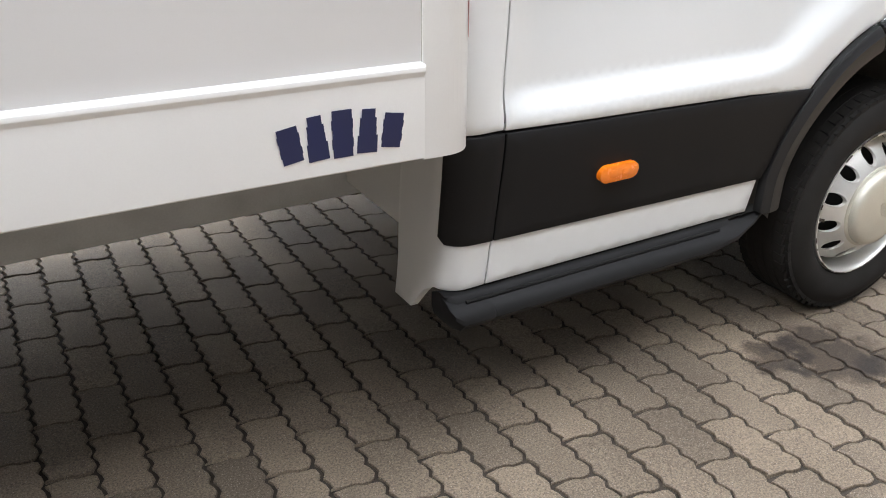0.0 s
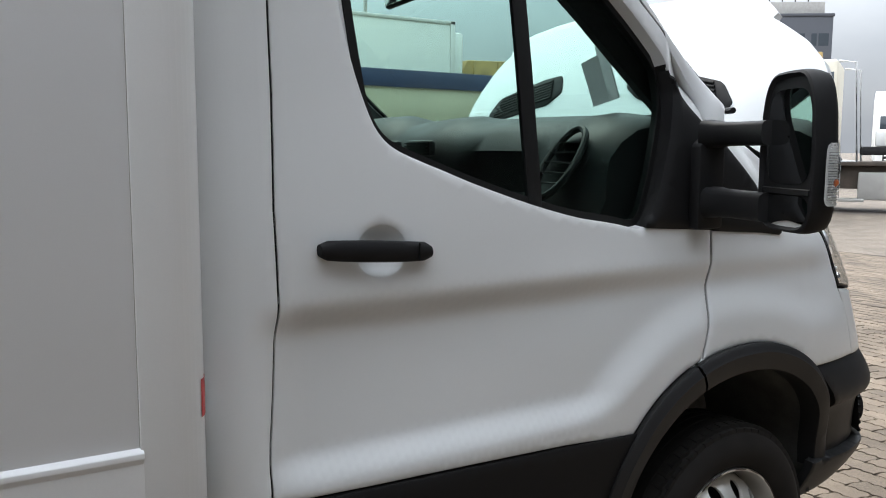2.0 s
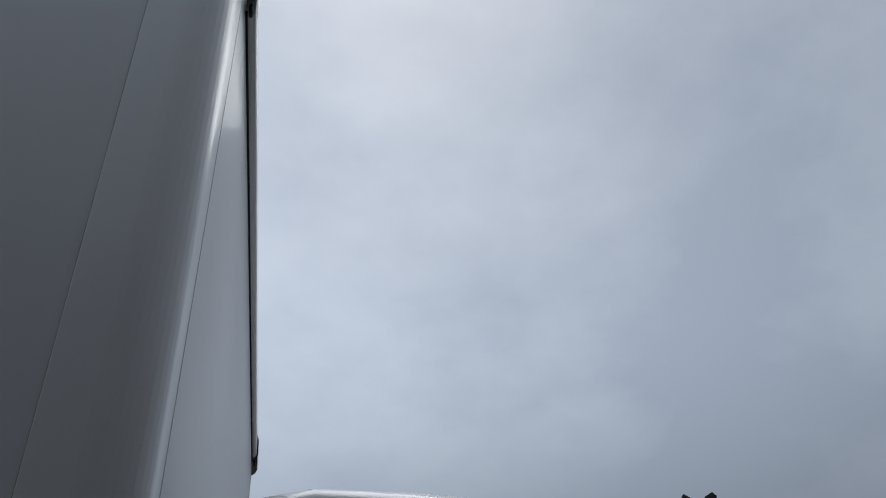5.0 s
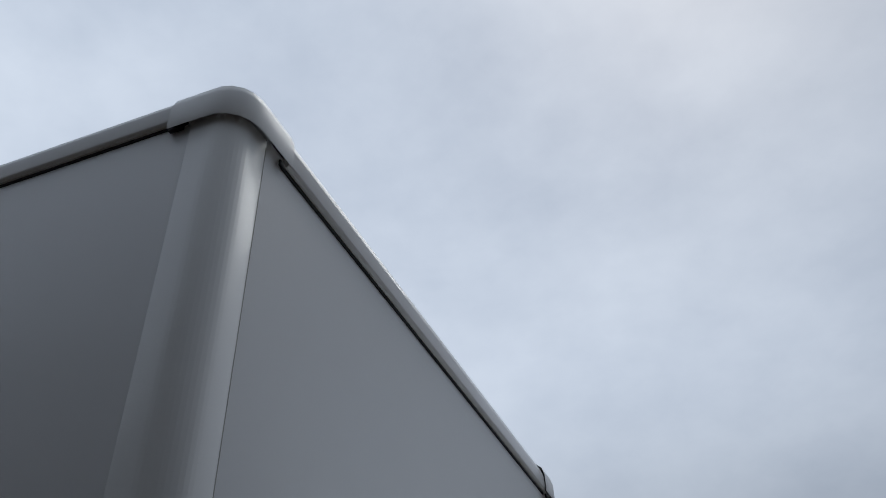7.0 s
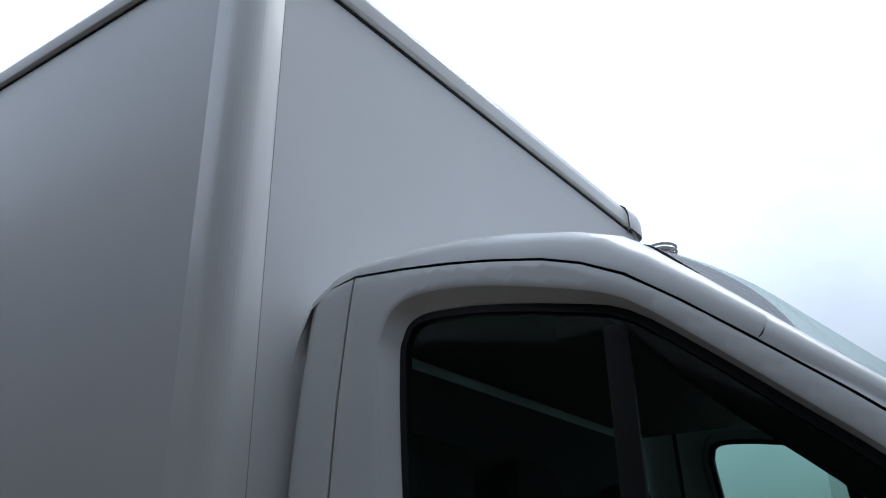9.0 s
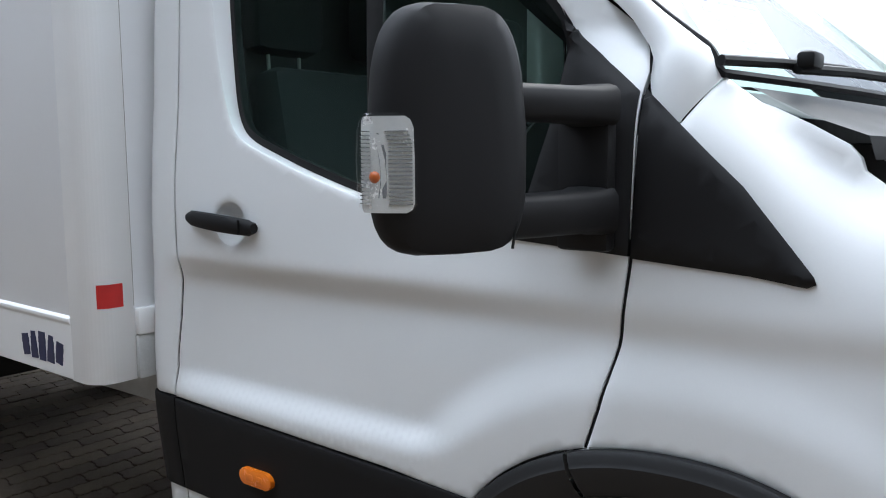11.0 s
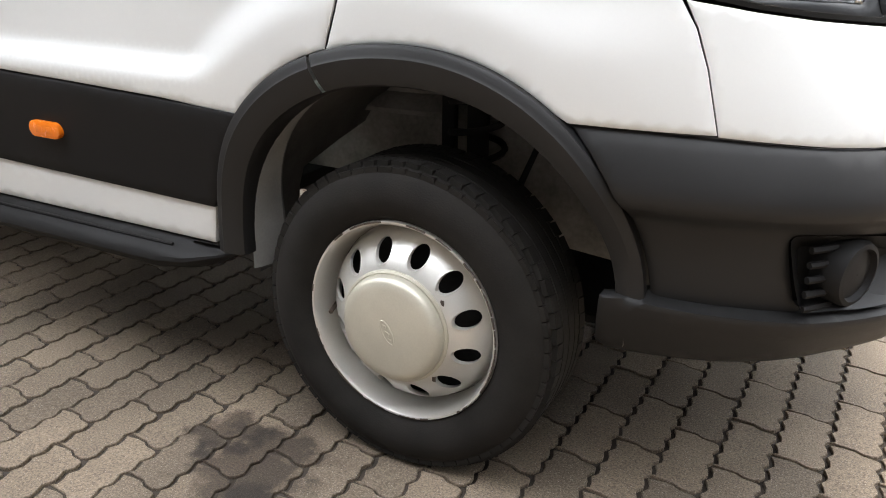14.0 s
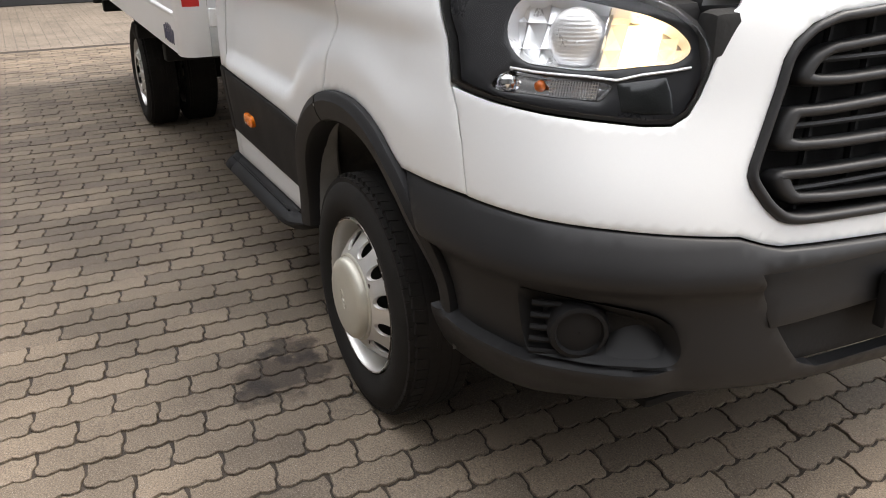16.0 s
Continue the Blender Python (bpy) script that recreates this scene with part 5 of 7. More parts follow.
        part("hub_cap", revolve([(0.11, 0.0), (0.10, 0.02), (0.05, 0.03), (0.0, 0.03)], c, 40, "y", s), STEEL, w)
    return w


for s in (-1, 1):
    wheel(0.0, s * 0.878, s)
    wheel(-3.95, s * 0.868, s, False)
    wheel(-3.95, s * 0.62, s, False)

# chassis
for s in (-1, 1):
    part("chassis_rail", boxed((-5.8, s * 0.42 - 0.035, 0.46), (-1.0, s * 0.42 + 0.035, 0.80), 0.01), PRIMER, truck, "grey chassis rail")
    part("chassis_rail", boxed((-1.05, s * 0.42 - 0.035, 0.45), (0.7, s * 0.42 + 0.035, 0.58), 0.01), DARK, truck)
part("rail_hole", boxed((-1.475, -0.4575, 0.535), (-1.445, -0.4545, 0.56), 0.001), DARK, truck)
for s in (-1, 1):
    inner = part("arch_inner_wall", prism([(-0.64, 0.50), (-0.40, 0.50), (-0.30, 0.44), (0.62, 0.36), (0.62, 0.97), (-0.64, 0.97)], s * 0.51, s * 0.53, "y", 0.004), INNER, truck)
    part("arch_ledge", loft([[(x, s * y, z + 0.012 * math.sin(5 * x)) for y, z in ((0.53, 0.735), (0.556, 0.722), (0.570, 0.700), (0.566, 0.688), (0.53, 0.680))] for x in [-0.62 + 0.06 * k for k in range(20)]], False), INNER, inner)
    part("hanging_bracket", boxed((-0.10, s * 0.60 - 0.012, 0.56), (-0.065, s * 0.60 + 0.012, 0.80), 0.006), DARK, truck)
    part("suspension_strut", tube([(0.0, s * 0.66, 0.40), (0.0, s * 0.62, 0.62), (-0.01, s * 0.60, 0.84)], 0.026, 12), DARK, truck, "dark suspension strut")
    part("coil_spring", tube([(0.062 * math.cos(a), s * 0.62 + 0.062 * math.sin(a), 0.56 + 0.035 * a / 3.14) for a in [0.35 * k for k in range(64)]], 0.008, 6), DARK, truck)
    part("brake_hose", tube([(0.12, s * 0.56, 0.72), (0.16, s * 0.66, 0.66), (0.12, s * 0.72, 0.52), (0.06, s * 0.74, 0.42)], 0.008, 6), RUBBER, truck)
    part("liner_clip", boxed((0.19, s * 0.70 - 0.02, 0.80), (0.24, s * 0.70 + 0.02, 0.815), 0.003), DARK, truck)
# added low plate that keeps light off the ground behind the front wheels
part("engine_shield", boxed((-0.15, -0.50, 0.20), (0.66, 0.50, 0.225), 0.02), DARK, truck, "dark plate added to shade the ground under the engine")
part("axle_beam", boxed((-0.08, -0.72, 0.25), (0.08, 0.72, 0.33), 0.02), DARK, truck)
part("rear_axle", boxed((-4.03, -0.7, 0.27), (-3.87, 0.7, 0.42), 0.04), DARK, truck)
part("cab_floor", boxed((-1.34, -0.90, 0.46), (-0.50, 0.90, 0.50), 0.01), DARK, truck, "dark cab floor")
part("cab_floor", boxed((-0.49, -0.50, 0.46), (0.2, 0.50, 0.50), 0.01), DARK, truck)
part("gearbox", boxed((-1.0, -0.25, 0.3), (0.6, 0.25, 0.7), 0.05), DARK, truck)
part("fuel_tank", boxed((-2.6, 0.45, 0.32), (-1.6, 0.85, 0.62), 0.05), DARK, truck)
for x in (-2.3, -3.2, -4.8, -5.5):
    part("cross_member", boxed((x - 0.04, -1.05, 0.66), (x + 0.04, 1.05, 0.74), 0.008), DARK, truck)

aerial = part("roof_aerial", tube([(-0.735, -0.50, 2.16), (-0.735, -0.50, 2.225)], 0.020, 14), BEAM, truck, "pale coiled roof aerial stub")
for k in range(5):
    z = 2.187 + 0.010 * k
    part("aerial_ring", tube([(-0.735 + 0.030 * math.cos(a), -0.50 + 0.030 * math.sin(a), z) for a in [2 * math.pi * j / 16 for j in range(17)]], 0.003, 5), PRIMER, aerial)

# box body: it stands a little higher towards the tail
def box_part(name, bm, material, parent=None, label="", smooth=True):
    for v in bm.verts:
        v.co.z -= 0.013 * (v.co.x + 1.549)
        v.co.y += 0.115 * (v.co.y > 0.3)
        if v.co.z > 3.05:
            v.co.z = 3.05 + (v.co.z - 3.05) * 0.87
    return part(name, bm, material, parent, label, smooth)


X0, X1, ZB, ZT = -5.9, -1.545, 0.799, 3.03
for s in (-1, 1):
    box_part("side_wall", boxed((X0, min(s * 1.075, s * 1.110), 0.948), (X1 + 0.002, max(s * 1.075, s * 1.110), 3.07), 0.002), GRP, truck, "plain white box side")
    rail = prism([(s * 1.06, ZB), (s * 1.108, ZB), (s * 1.114, ZB + 0.004), (s * 1.114, 0.943), (s * 1.1185, 0.952), (s * 1.1185, 0.960), (s * 1.110, 0.967), (s * 1.06, 0.967)], X0, X1, "x", 0.0012)
    lower = box_part("lower_rail", rail, RAIL, truck, "white lower side rail with a bright top lip")
    box_part("rail_flange", boxed((X0, min(s * 1.0, s * 1.06), 0.80), (X1, max(s * 1.0, s * 1.06), 0.81), 0.002), RAIL, lower)
    # rounded corner post
    plan = [(-1.549, 1.080), (-1.549, 1.1125), (-1.548, 1.1135), (-1.499, 1.1135)] + [(-1.499 + 0.062 * math.sin(a), 1.0515 + 0.062 * math.cos(a)) for a in [math.pi / 2 * k / 10 for k in range(1, 11)]] + [(-1.437, 1.0), (-1.46, 0.998), (-1.465, 1.04), (-1.50, 1.075)]
    box_part("corner_post", prism([(x, s * y) for x, y in plan], ZB + 0.0, 3.05, "z", 0.0015), RAIL, truck, "white rounded corner post")
    box_part("post_joint", boxed((-1.5500, min(s * 1.09, s * 1.1108), ZB + 0.002), (-1.5482, max(s * 1.09, s * 1.1108), 3.04), 0.0), SEALANT, truck, "weathered joint line")
    box_part("post_joint", boxed((-1.4386, min(s * 0.9995, s * 1.0015), 0.99), (-1.4367, max(s * 0.9995, s * 1.0015), 3.03), 0.0), SEALANT, truck)
    # roof edge rail
    prof = [(s * 1.06, 3.056), (s * 1.118, 3.056), (s * 1.123, 3.064), (s * 1.121, 3.115), (s * 1.108, 3.146), (s * 1.08, 3.162), (s * 1.03, 3.168), (s * 1.03, 3.10)]
    box_part("roof_rail", prism(prof, X0, -1.575, "x", 0.002), RAIL, truck, "white roof edge rail")
    # the shade below the rail is a solid black strip
    box_part("rail_shadow_gap", boxed((X0, min(s * 1.06, s * 1.1125), 3.046), (-1.56, max(s * 1.06, s * 1.1125), 3.055), 0.001), RUBBER, truck, "black strip drawn as the shadow under the roof rail")
    # moulded corner cap
    rings = []
    for z, d in ((3.034, 0.0), (3.044, 0.002), (3.11, 0.0), (3.142, -0.010), (3.160, -0.028), (3.172, -0.07), (3.174, -0.14)):
        ring = []
        for x, y in ((-1.60, 1.126), (-1.57, 1.126), (-1.52, 1.126), (-1.485, 1.125), (-1.462, 1.117), (-1.440, 1.100), (-1.426, 1.079), (-1.419, 1.05), (-1.418, 1.0), (-1.418, 0.96), (-1.418, 0.925)):
            nx, ny = (x + 1.52) / 0.118 if x > -1.52 else 0.0, (y - 0.98) / 0.148 if y > 0.98 else 0.0
            l = max(1e-6, math.hypot(nx, ny))
            ring.append((x + d * nx / l, s * (y + d * ny / l), z))
        rings.append(ring)
    box_part("roof_corner_cap", loft(rings, False), RAIL, truck, "white moulded roof corner")
    box_part("cap_bracket", boxed((-1.430, min(s * 0.94, s * 0.962), 3.014), (-1.4235, max(s * 0.94, s * 0.962), 3.03), 0.003), RUBBER, truck)
    box_part("cap_tab", boxed((-1.60, min(s * 1.112, s * 1.1225), 3.030), (-1.565, max(s * 1.112, s * 1.119), 3.046), 0.003), RUBBER, truck)
box_part("front_wall", boxed((-1.47, -1.0005, 0.9), (-1.4374, 1.0005, 3.06), 0.0), GRP, truck, "plain white box front")
box_part("front_roof_rail", prism([(-1.47, 3.035), (-1.428, 3.035), (-1.421, 3.043), (-1.422, 3.095), (-1.432, 3.13), (-1.46, 3.152), (-1.52, 3.165), (-1.52, 3.1)], -0.93, 0.93, "y", 0.002), RAIL, truck, "white front roof rail")
# same black strip for the shade under the front rail
box_part("rail_shadow_gap", boxed((-1.47, -0.94, 3.024), (-1.4335, 0.94, 3.0345), 0.001), RUBBER, truck)
box_part("box_roof", boxed((X0, -1.05, 3.13), (-1.48, 1.05, 3.166), 0.004), GRP, truck, "white box roof")
box_part("rear_frame", boxed((X0 - 0.05, -1.11, 0.7), (X0, 1.11, 3.15), 0.006), RAIL, truck)
box_part("box_floor", boxed((X0, -1.04, 0.80), (-1.465, 1.04, 0.86), 0.004), DARK, truck, "dark box floor frame")
box_part("front_wall_foot", boxed((-1.440, -1.0, 0.915), (-1.418, -0.86, 0.985), 0.006), RAIL, truck, "white front wall bracket")
box_part("front_foot_plate", boxed((-1.440, -1.0, 0.80), (-1.424, -0.8, 0.915), 0.003), PRIMER, truck)
label = box_part("type_label", boxed((-1.4380, -0.935, 1.0), (-1.4365, -0.85, 1.14), 0.0005), LABELGREY, truck, "grey printed type label")
for k in range(6):
    box_part("print_line", boxed((-1.4364, -0.922 + 0.005 * (k % 2), 1.105 - 0.015 * k), (-1.4358, -0.875, 1.111 - 0.015 * k)), INK, label)
# marker tape on the corner post
rings = [[(-1.499 + 0.0632 * math.sin(a), -1.0515 - 0.0632 * math.cos(a), z) for a in [0.85 + 0.72 * k / 8 for k in range(9)]] + [(-1.4358, -1.03, z)] for z in (0.993, 1.053)]
box_part("marker_tape", loft(rings, False), RED, truck, "red marker tape on the corner post")
# maker's mark: five navy shapes set in an arc
for k in range(5):
    xc = -1.783 + 0.0442 * k
    rise = (0.0, 0.010, 0.013, 0.010, 0.0)[k]
    h = (0.058, 0.073, 0.078, 0.073, 0.058)[k]
    w = 0.0365
    zc = 0.861 + rise * 0.5
    lean = (-0.16, -0.08, 0.0, 0.08, 0.16)[k]
    bm = bmesh.new()
    for j in range(5):
        z0, z1 = zc - h / 2 + h * j / 5, zc - h / 2 + h * (j + 1) / 5
        f = (0.92, 1.0, 0.94, 1.0, 0.92)[j] * (1 if k % 2 == 0 else (1.05 - 0.09 * j))
        block(bm, (xc - w / 2 * f, -1.1155, z0), (xc + w / 2 * f, -1.1135, z1), 0, None)
    m = Matrix.Translation((xc, 0, zc)) @ Matrix.Rotation(lean, 4, "Y") @ Matrix.Translation((-xc, 0, -zc))
    bmesh.ops.transform(bm, matrix=m, verts=bm.verts)
    box_part("maker_mark", bm, NAVY, truck, "navy blue maker's mark on the lower rail", smooth=False)

# cab interior
part("headlining", boxed((-1.375, -0.80, 2.075), (-0.72, 0.80, 2.104), 0.01), HEADLINE, truck, "grey headlining")
part("roof_shelf", prism([(-0.95, 2.085), (-0.645, 2.081), (-0.588, 2.034), (-0.605, 1.997), (-0.95, 2.03)], -0.62, 0.62, "y", 0.015), HEADLINE, truck, "dark overhead shelf")
part("inner_back_lining", boxed((-1.392, -0.80, 0.5), (-1.378, 0.80, 2.055), 0.004), HEADLINE, truck, "grey cab rear lining")
rings = []
for k in range(45):
    y = -0.86 + 1.72 * k / 44
    end = 1 - (abs(y) / 0.87) ** 14
    hood = math.exp(-((y - 0.42) / 0.19) ** 4)
    pod = math.exp(-((y - 0.0) / 0.17) ** 4)
    corner = math.exp(-((abs(y) - 0.76) / 0.10) ** 4)
    top = 0.050 * hood + 0.022 * pod + 0.012 * corner - 0.008 * math.sin(4 * y)
    aft = 0.035 * hood + 0.030 * pod + 0.020 * corner
    dip = 0.030 * math.exp(-((y + 0.45) / 0.17) ** 6)
    prof = [(0.08, 1.43), (0.0, 1.475), (-0.10, 1.492 + 0.3 * top), (-0.20, 1.497 + 0.8 * top), (-0.30, 1.478 + top), (-0.36, 1.445 + 0.8 * top), (-0.395 - aft, 1.40 + 0.4 * top), (-0.405 - aft + dip, 1.36),
            (-0.405 - aft + dip, 1.29), (-0.425 - aft, 1.255), (-0.42 - aft, 1.22), (-0.37, 1.11), (-0.28, 1.0), (0.10, 1.0)]
    rings.append([(x * (0.9 + 0.1 * end), y, 1.25 + (z - 1.25) * (0.88 + 0.12 * end)) for x, z in prof])
dash = part("dashboard", loft(rings, True, True), DASH, truck, "dark moulded dashboard", True, 50)
part("trim_line", tube([(-0.43 - 0.030 * math.exp(-(y / 0.17) ** 4), y, 1.262 + 0.01 * math.sin(3 * y)) for y in [-0.66 + 0.05 * k for k in range(20)]], 0.006, 6), BEAM, dash, "pale trim line")
for y in (-0.76, 0.76):
    ring = [(-0.440 + 0.065 * math.sin(a), y + 0.055 * math.cos(a), 1.375 + 0.085 * math.sin(a)) for a in [2 * math.pi * k / 28 for k in range(29)]]
    v = part("air_vent", tube(ring, 0.009, 8), DASH, dash, "black corner air vent")
    for k in range(5):
        z = 1.325 + 0.025 * k
        h = 0.050 * math.sqrt(max(0.05, 1 - ((z - 1.375) / 0.085) ** 2))
        part("vent_slat", boxed((-0.450 + 0.76 * (z - 1.375), y - h, z - 0.002), (-0.420 + 0.76 * (z - 1.375), y + h, z + 0.002), 0.0), PLASTIC, v)
for y in (-0.11, 0.09):
    v = part("air_vent", boxed((-0.458, y - 0.07, 1.385), (-0.43, y + 0.07, 1.435), 0.012), RUBBER, dash, "black middle air vent")
    for k in range(4):
        part("vent_slat", boxed((-0.466, y - 0.062, 1.394 + 0.010 * k), (-0.45, y + 0.062, 1.397 + 0.010 * k), 0.0), PLASTIC, v)
box = part("glovebox", boxed((-0.44, -0.66, 1.10), (-0.375, -0.26, 1.235), 0.018), DASH, dash)
part("glovebox_latch", boxed((-0.448, -0.50, 1.20), (-0.438, -0.42, 1.222), 0.004), PLASTIC, box)
radio = part("radio", boxed((-0.462, -0.12, 1.20), (-0.40, 0.12, 1.37), 0.012), PLASTIC, dash, "black radio panel")
part("radio_screen", boxed((-0.466, -0.075, 1.315), (-0.460, 0.075, 1.355), 0.002), GLOSSBLACK, radio)
for k in range(8):
    part("radio_button", boxed((-0.467, -0.10 + 0.052 * (k % 4), 1.225 + 0.04 * (k // 4)), (-0.460, -0.064 + 0.052 * (k % 4), 1.25 + 0.04 * (k // 4)), 0.004), RUBBER, radio)
part("gear_console", prism([(-0.38, 1.12), (-0.55, 1.02), (-0.58, 0.95), (-0.34, 0.8)], -0.1, 0.1, "y", 0.02), DASH, dash)
part("gear_lever", tube([(-0.52, 0.0, 1.03), (-0.56, -0.01, 1.10), (-0.575, -0.012, 1.16)], 0.014, 10), RUBBER, dash)
steer = tube([(-0.56 + 0.19 * math.sin(a) * 0.45, 0.43 + 0.19 * math.cos(a), 1.22 + 0.19 * math.sin(a) * 0.89) for a in [2 * math.pi * k / 32 for k in range(33)]], 0.015, 10)
wheel_ob = part("steering_wheel", steer, DASH, truck, "dark steering wheel")
part("steering_boss", boxed((-0.57, 0.36, 1.14), (-0.50, 0.50, 1.27), 0.03), DASH, wheel_ob)
part("steering_column", tube([(-0.53, 0.43, 1.2), (-0.34, 0.43, 1.1)], 0.04, 12), DASH, wheel_ob)


def seat(y0, y1, heads):
    ob = part("seat", boxed((-1.10, y0, 0.82), (-0.58, y1, 0.98), 0.05), SEAT, truck, "charcoal fabric cab seat")
    m = Matrix.Translation((-1.06, 0, 0.95)) @ Matrix.Rotation(radians(-10), 4, "Y") @ Matrix.Translation((1.06, 0, -0.95))
    part("seat_back", boxed((-1.14, y0 + 0.01, 0.92), (-1.0, y1 - 0.01, 1.60), 0.05, m), SEAT, ob)
    part("seat_base", boxed((-1.05, y0 + 0.04, 0.5), (-0.64, y1 - 0.04, 0.83), 0.01), DARK, ob)
    for y in heads:
        part("headrest", boxed((-1.33, y - 0.125, 1.635), (-1.22, y + 0.125, 1.86), 0.045), SEAT, ob)
        for d in (-0.055, 0.055):
            part("headrest_post", tube([(-1.262, y + d, 1.50), (-1.27, y + d, 1.66)], 0.005, 8), BEAM, ob)
    return ob


seat(-0.80, 0.02, (-0.62, -0.2))
seat(0.16, 0.68, (0.42,))
part("seat_belt", tube([(-1.30, -0.84, 1.72), (-1.18, -0.80, 1.35), (-1.0, -0.78, 0.95)], 0.012, 6), SEAT, truck)
tm = Matrix.Translation((-0.435, 0.02, 1.90)) @ Matrix.Rotation(radians(-7), 4, "Z")
m = part("interior_mirror", boxed((-0.014, -0.115, -0.036), (0.014, 0.115, 0.036), 0.012, tm), RUBBER, truck, "black interior mirror")
part("mirror_face", boxed((-0.0165, -0.104, -0.028), (-0.0125, 0.104, 0.028), 0.002, tm), MIRRORED, m)
part("mirror_stalk", tube([(-0.425, 0.02, 1.91), (-0.43, 0.0, 1.945), (-0.50, -0.02, 1.975), (-0.57, -0.02, 2.01)], 0.012, 8), RUBBER, m)
# passenger's visor hangs half down
part("sun_visor", prism([(-0.31, 1.875), (-0.32, 2.04), (0.10, 2.058), (0.06, 1.982), (-0.10, 1.912), (-0.15, 1.884)], -0.535, -0.515, "x", 0.007), HEADLINE, truck, "dark sun visor hanging half down")
part("sun_visor", boxed((-0.60, 0.16, 1.982), (-0.575, 0.60, 2.067), 0.012), HEADLINE, truck, "dark sun visor")
# papers behind the windscreen


def sheet_bars(corner, u, v, label, bars):
    """A thin sheet of paper with printed bars, given in shares of its two edges."""
    corner, u, v = Vector(corner), Vector(u), Vector(v)
    n = u.cross(v).normalized()
    if n.x < 0:
        n = -n

    def slab(a0, b0, a1, b1, lo, hi):
        ring = [corner + u * a + v * b for a, b in ((a0, b0), (a1, b0), (a1, b1), (a0, b1))]
        return loft([[p + n * lo for p in ring], [p + n * hi for p in ring]], True, True)
    sheet = part("paper_sheet", slab(0, 0, 1, 1, -0.0006, 0.0006), PAPER, truck, label, smooth=False)
    for a0, b0, a1, b1, mat in bars:
        part("print_bar", slab(a0, b0, a1, b1, 0.0008, 0.0014), mat, sheet, smooth=False)


sheet_bars((-0.165, -0.63, 1.68), (0.09, 0.20, -0.015), (0.075, 0.02, -0.125), "white printed sheet behind the windscreen",
           [(0.03, 0.08, 0.97, 0.11, NAVY), (0.22, 0.20, 0.62, 0.29, INK), (0.30, 0.38, 0.42, 0.42, INK), (0.62, 0.33, 0.85, 0.36, INK), (0.36, 0.52, 0.52, 0.56, INK),
            (0.66, 0.50, 0.88, 0.53, INK), (0.40, 0.66, 0.82, 0.71, INK), (0.45, 0.80, 0.9, 0.83, INK)])
sheet_bars((-0.245, -0.70, 1.70), (0.11, 0.15, -0.002), (0.09, 0.03, -0.15), "white sheet behind the windscreen", [(0.45, 0.06, 0.75, 0.10, NAVY)])

# ---------------------------------------------------------------- the yard around
CONCRETE = surface("grey_concrete", (0.32, 0.31, 0.29), 0.8, 0, 0.15, 3, 0.2, 60)
# near-black, for the added walls that hold light off the truck
BLOCKER = surface("dark_light_blocker", (0.045, 0.046, 0.048), 0.7, 0, 0.15, 1, 0.1, 20)
FENCE = surface("white_fence_paint", (0.7, 0.71, 0.7), 0.5, 0, 0.06, 3)
TANKER = surface("cream_trailer_paint", (0.56, 0.54, 0.40), 0.45, 0, 0.15, 2, 0.05, 60)
BLUEBAND = surface("dark_blue_trailer_paint", (0.03, 0.045, 0.10), 0.45, 0, 0.15, 2)
TRUCKWHITE = surface("white_truck_paint", (0.72, 0.72, 0.69), 0.4, 0, 0.05, 2)
CREAM = surface("cream_cab_paint", (0.66, 0.61, 0.49), 0.42, 0, 0.08, 2)
BROWN = surface("dirty_brown_steel", (0.075, 0.058, 0.045), 0.75, 0, 0.4, 3, 0.3, 30)
SPOILER = surface("dark_brown_spoiler", (0.035, 0.028, 0.024), 0.5, 0, 0.2, 3)
RUST = surface("rusty_yellow_steel", (0.34, 0.24, 0.09), 0.8, 0, 0.5, 3, 0.4, 30)
CLAD = surface("dark_grey_cladding", (0.06, 0.064, 0.075), 0.6, 0, 0.12, 0.3, 0.1, 5)
PANE = surface("dark_window_glass", (0.035, 0.045, 0.055), 0.08, 0, 0.1, 1)
SIGNRED = surface("red_sign_print", (0.5, 0.02, 0.03), 0.5)


def yard_wheel(x, y, parent, r=0.5, axis=(0, -1)):
    a = Vector((axis[0], axis[1], 0)).normalized()
    q = a.to_track_quat("Z", "Y")

    def turn(prof, seg=32):
        return loft([[Vector((x, y, r)) + q @ Vector((rr * math.cos(2 * math.pi * k / seg), rr * math.sin(2 * math.pi * k / seg), d)) for k in range(seg)] for rr, d in prof])
    w = part("wheel", turn([(r * 0.6, 0.12), (r * 0.9, 0.14), (r, 0.10), (r, -0.14), (r * 0.6, -0.15)]), TYRE, parent)
    part("rim", turn([(r * 0.6, 0.12), (r * 0.56, 0.14), (r * 0.52, 0.05), (r * 0.3, 0.06), (r * 0.28, 0.12), (r * 0.12, 0.14), (0.001, 0.14)]), STEEL, w)
    bm = bmesh.new()
    for k in range(10):
        t = 2 * math.pi * k / 10
        c = Vector((x, y, r)) + q @ Vector((r * 0.41 * math.cos(t), r * 0.41 * math.sin(t), 0.056))
        bmesh.ops.create_uvsphere(bm, u_segments=8, v_segments=6, radius=r * 0.055, matrix=Matrix.Translation(c))
    part("rim_hole", bm, DARK, w)
    return w


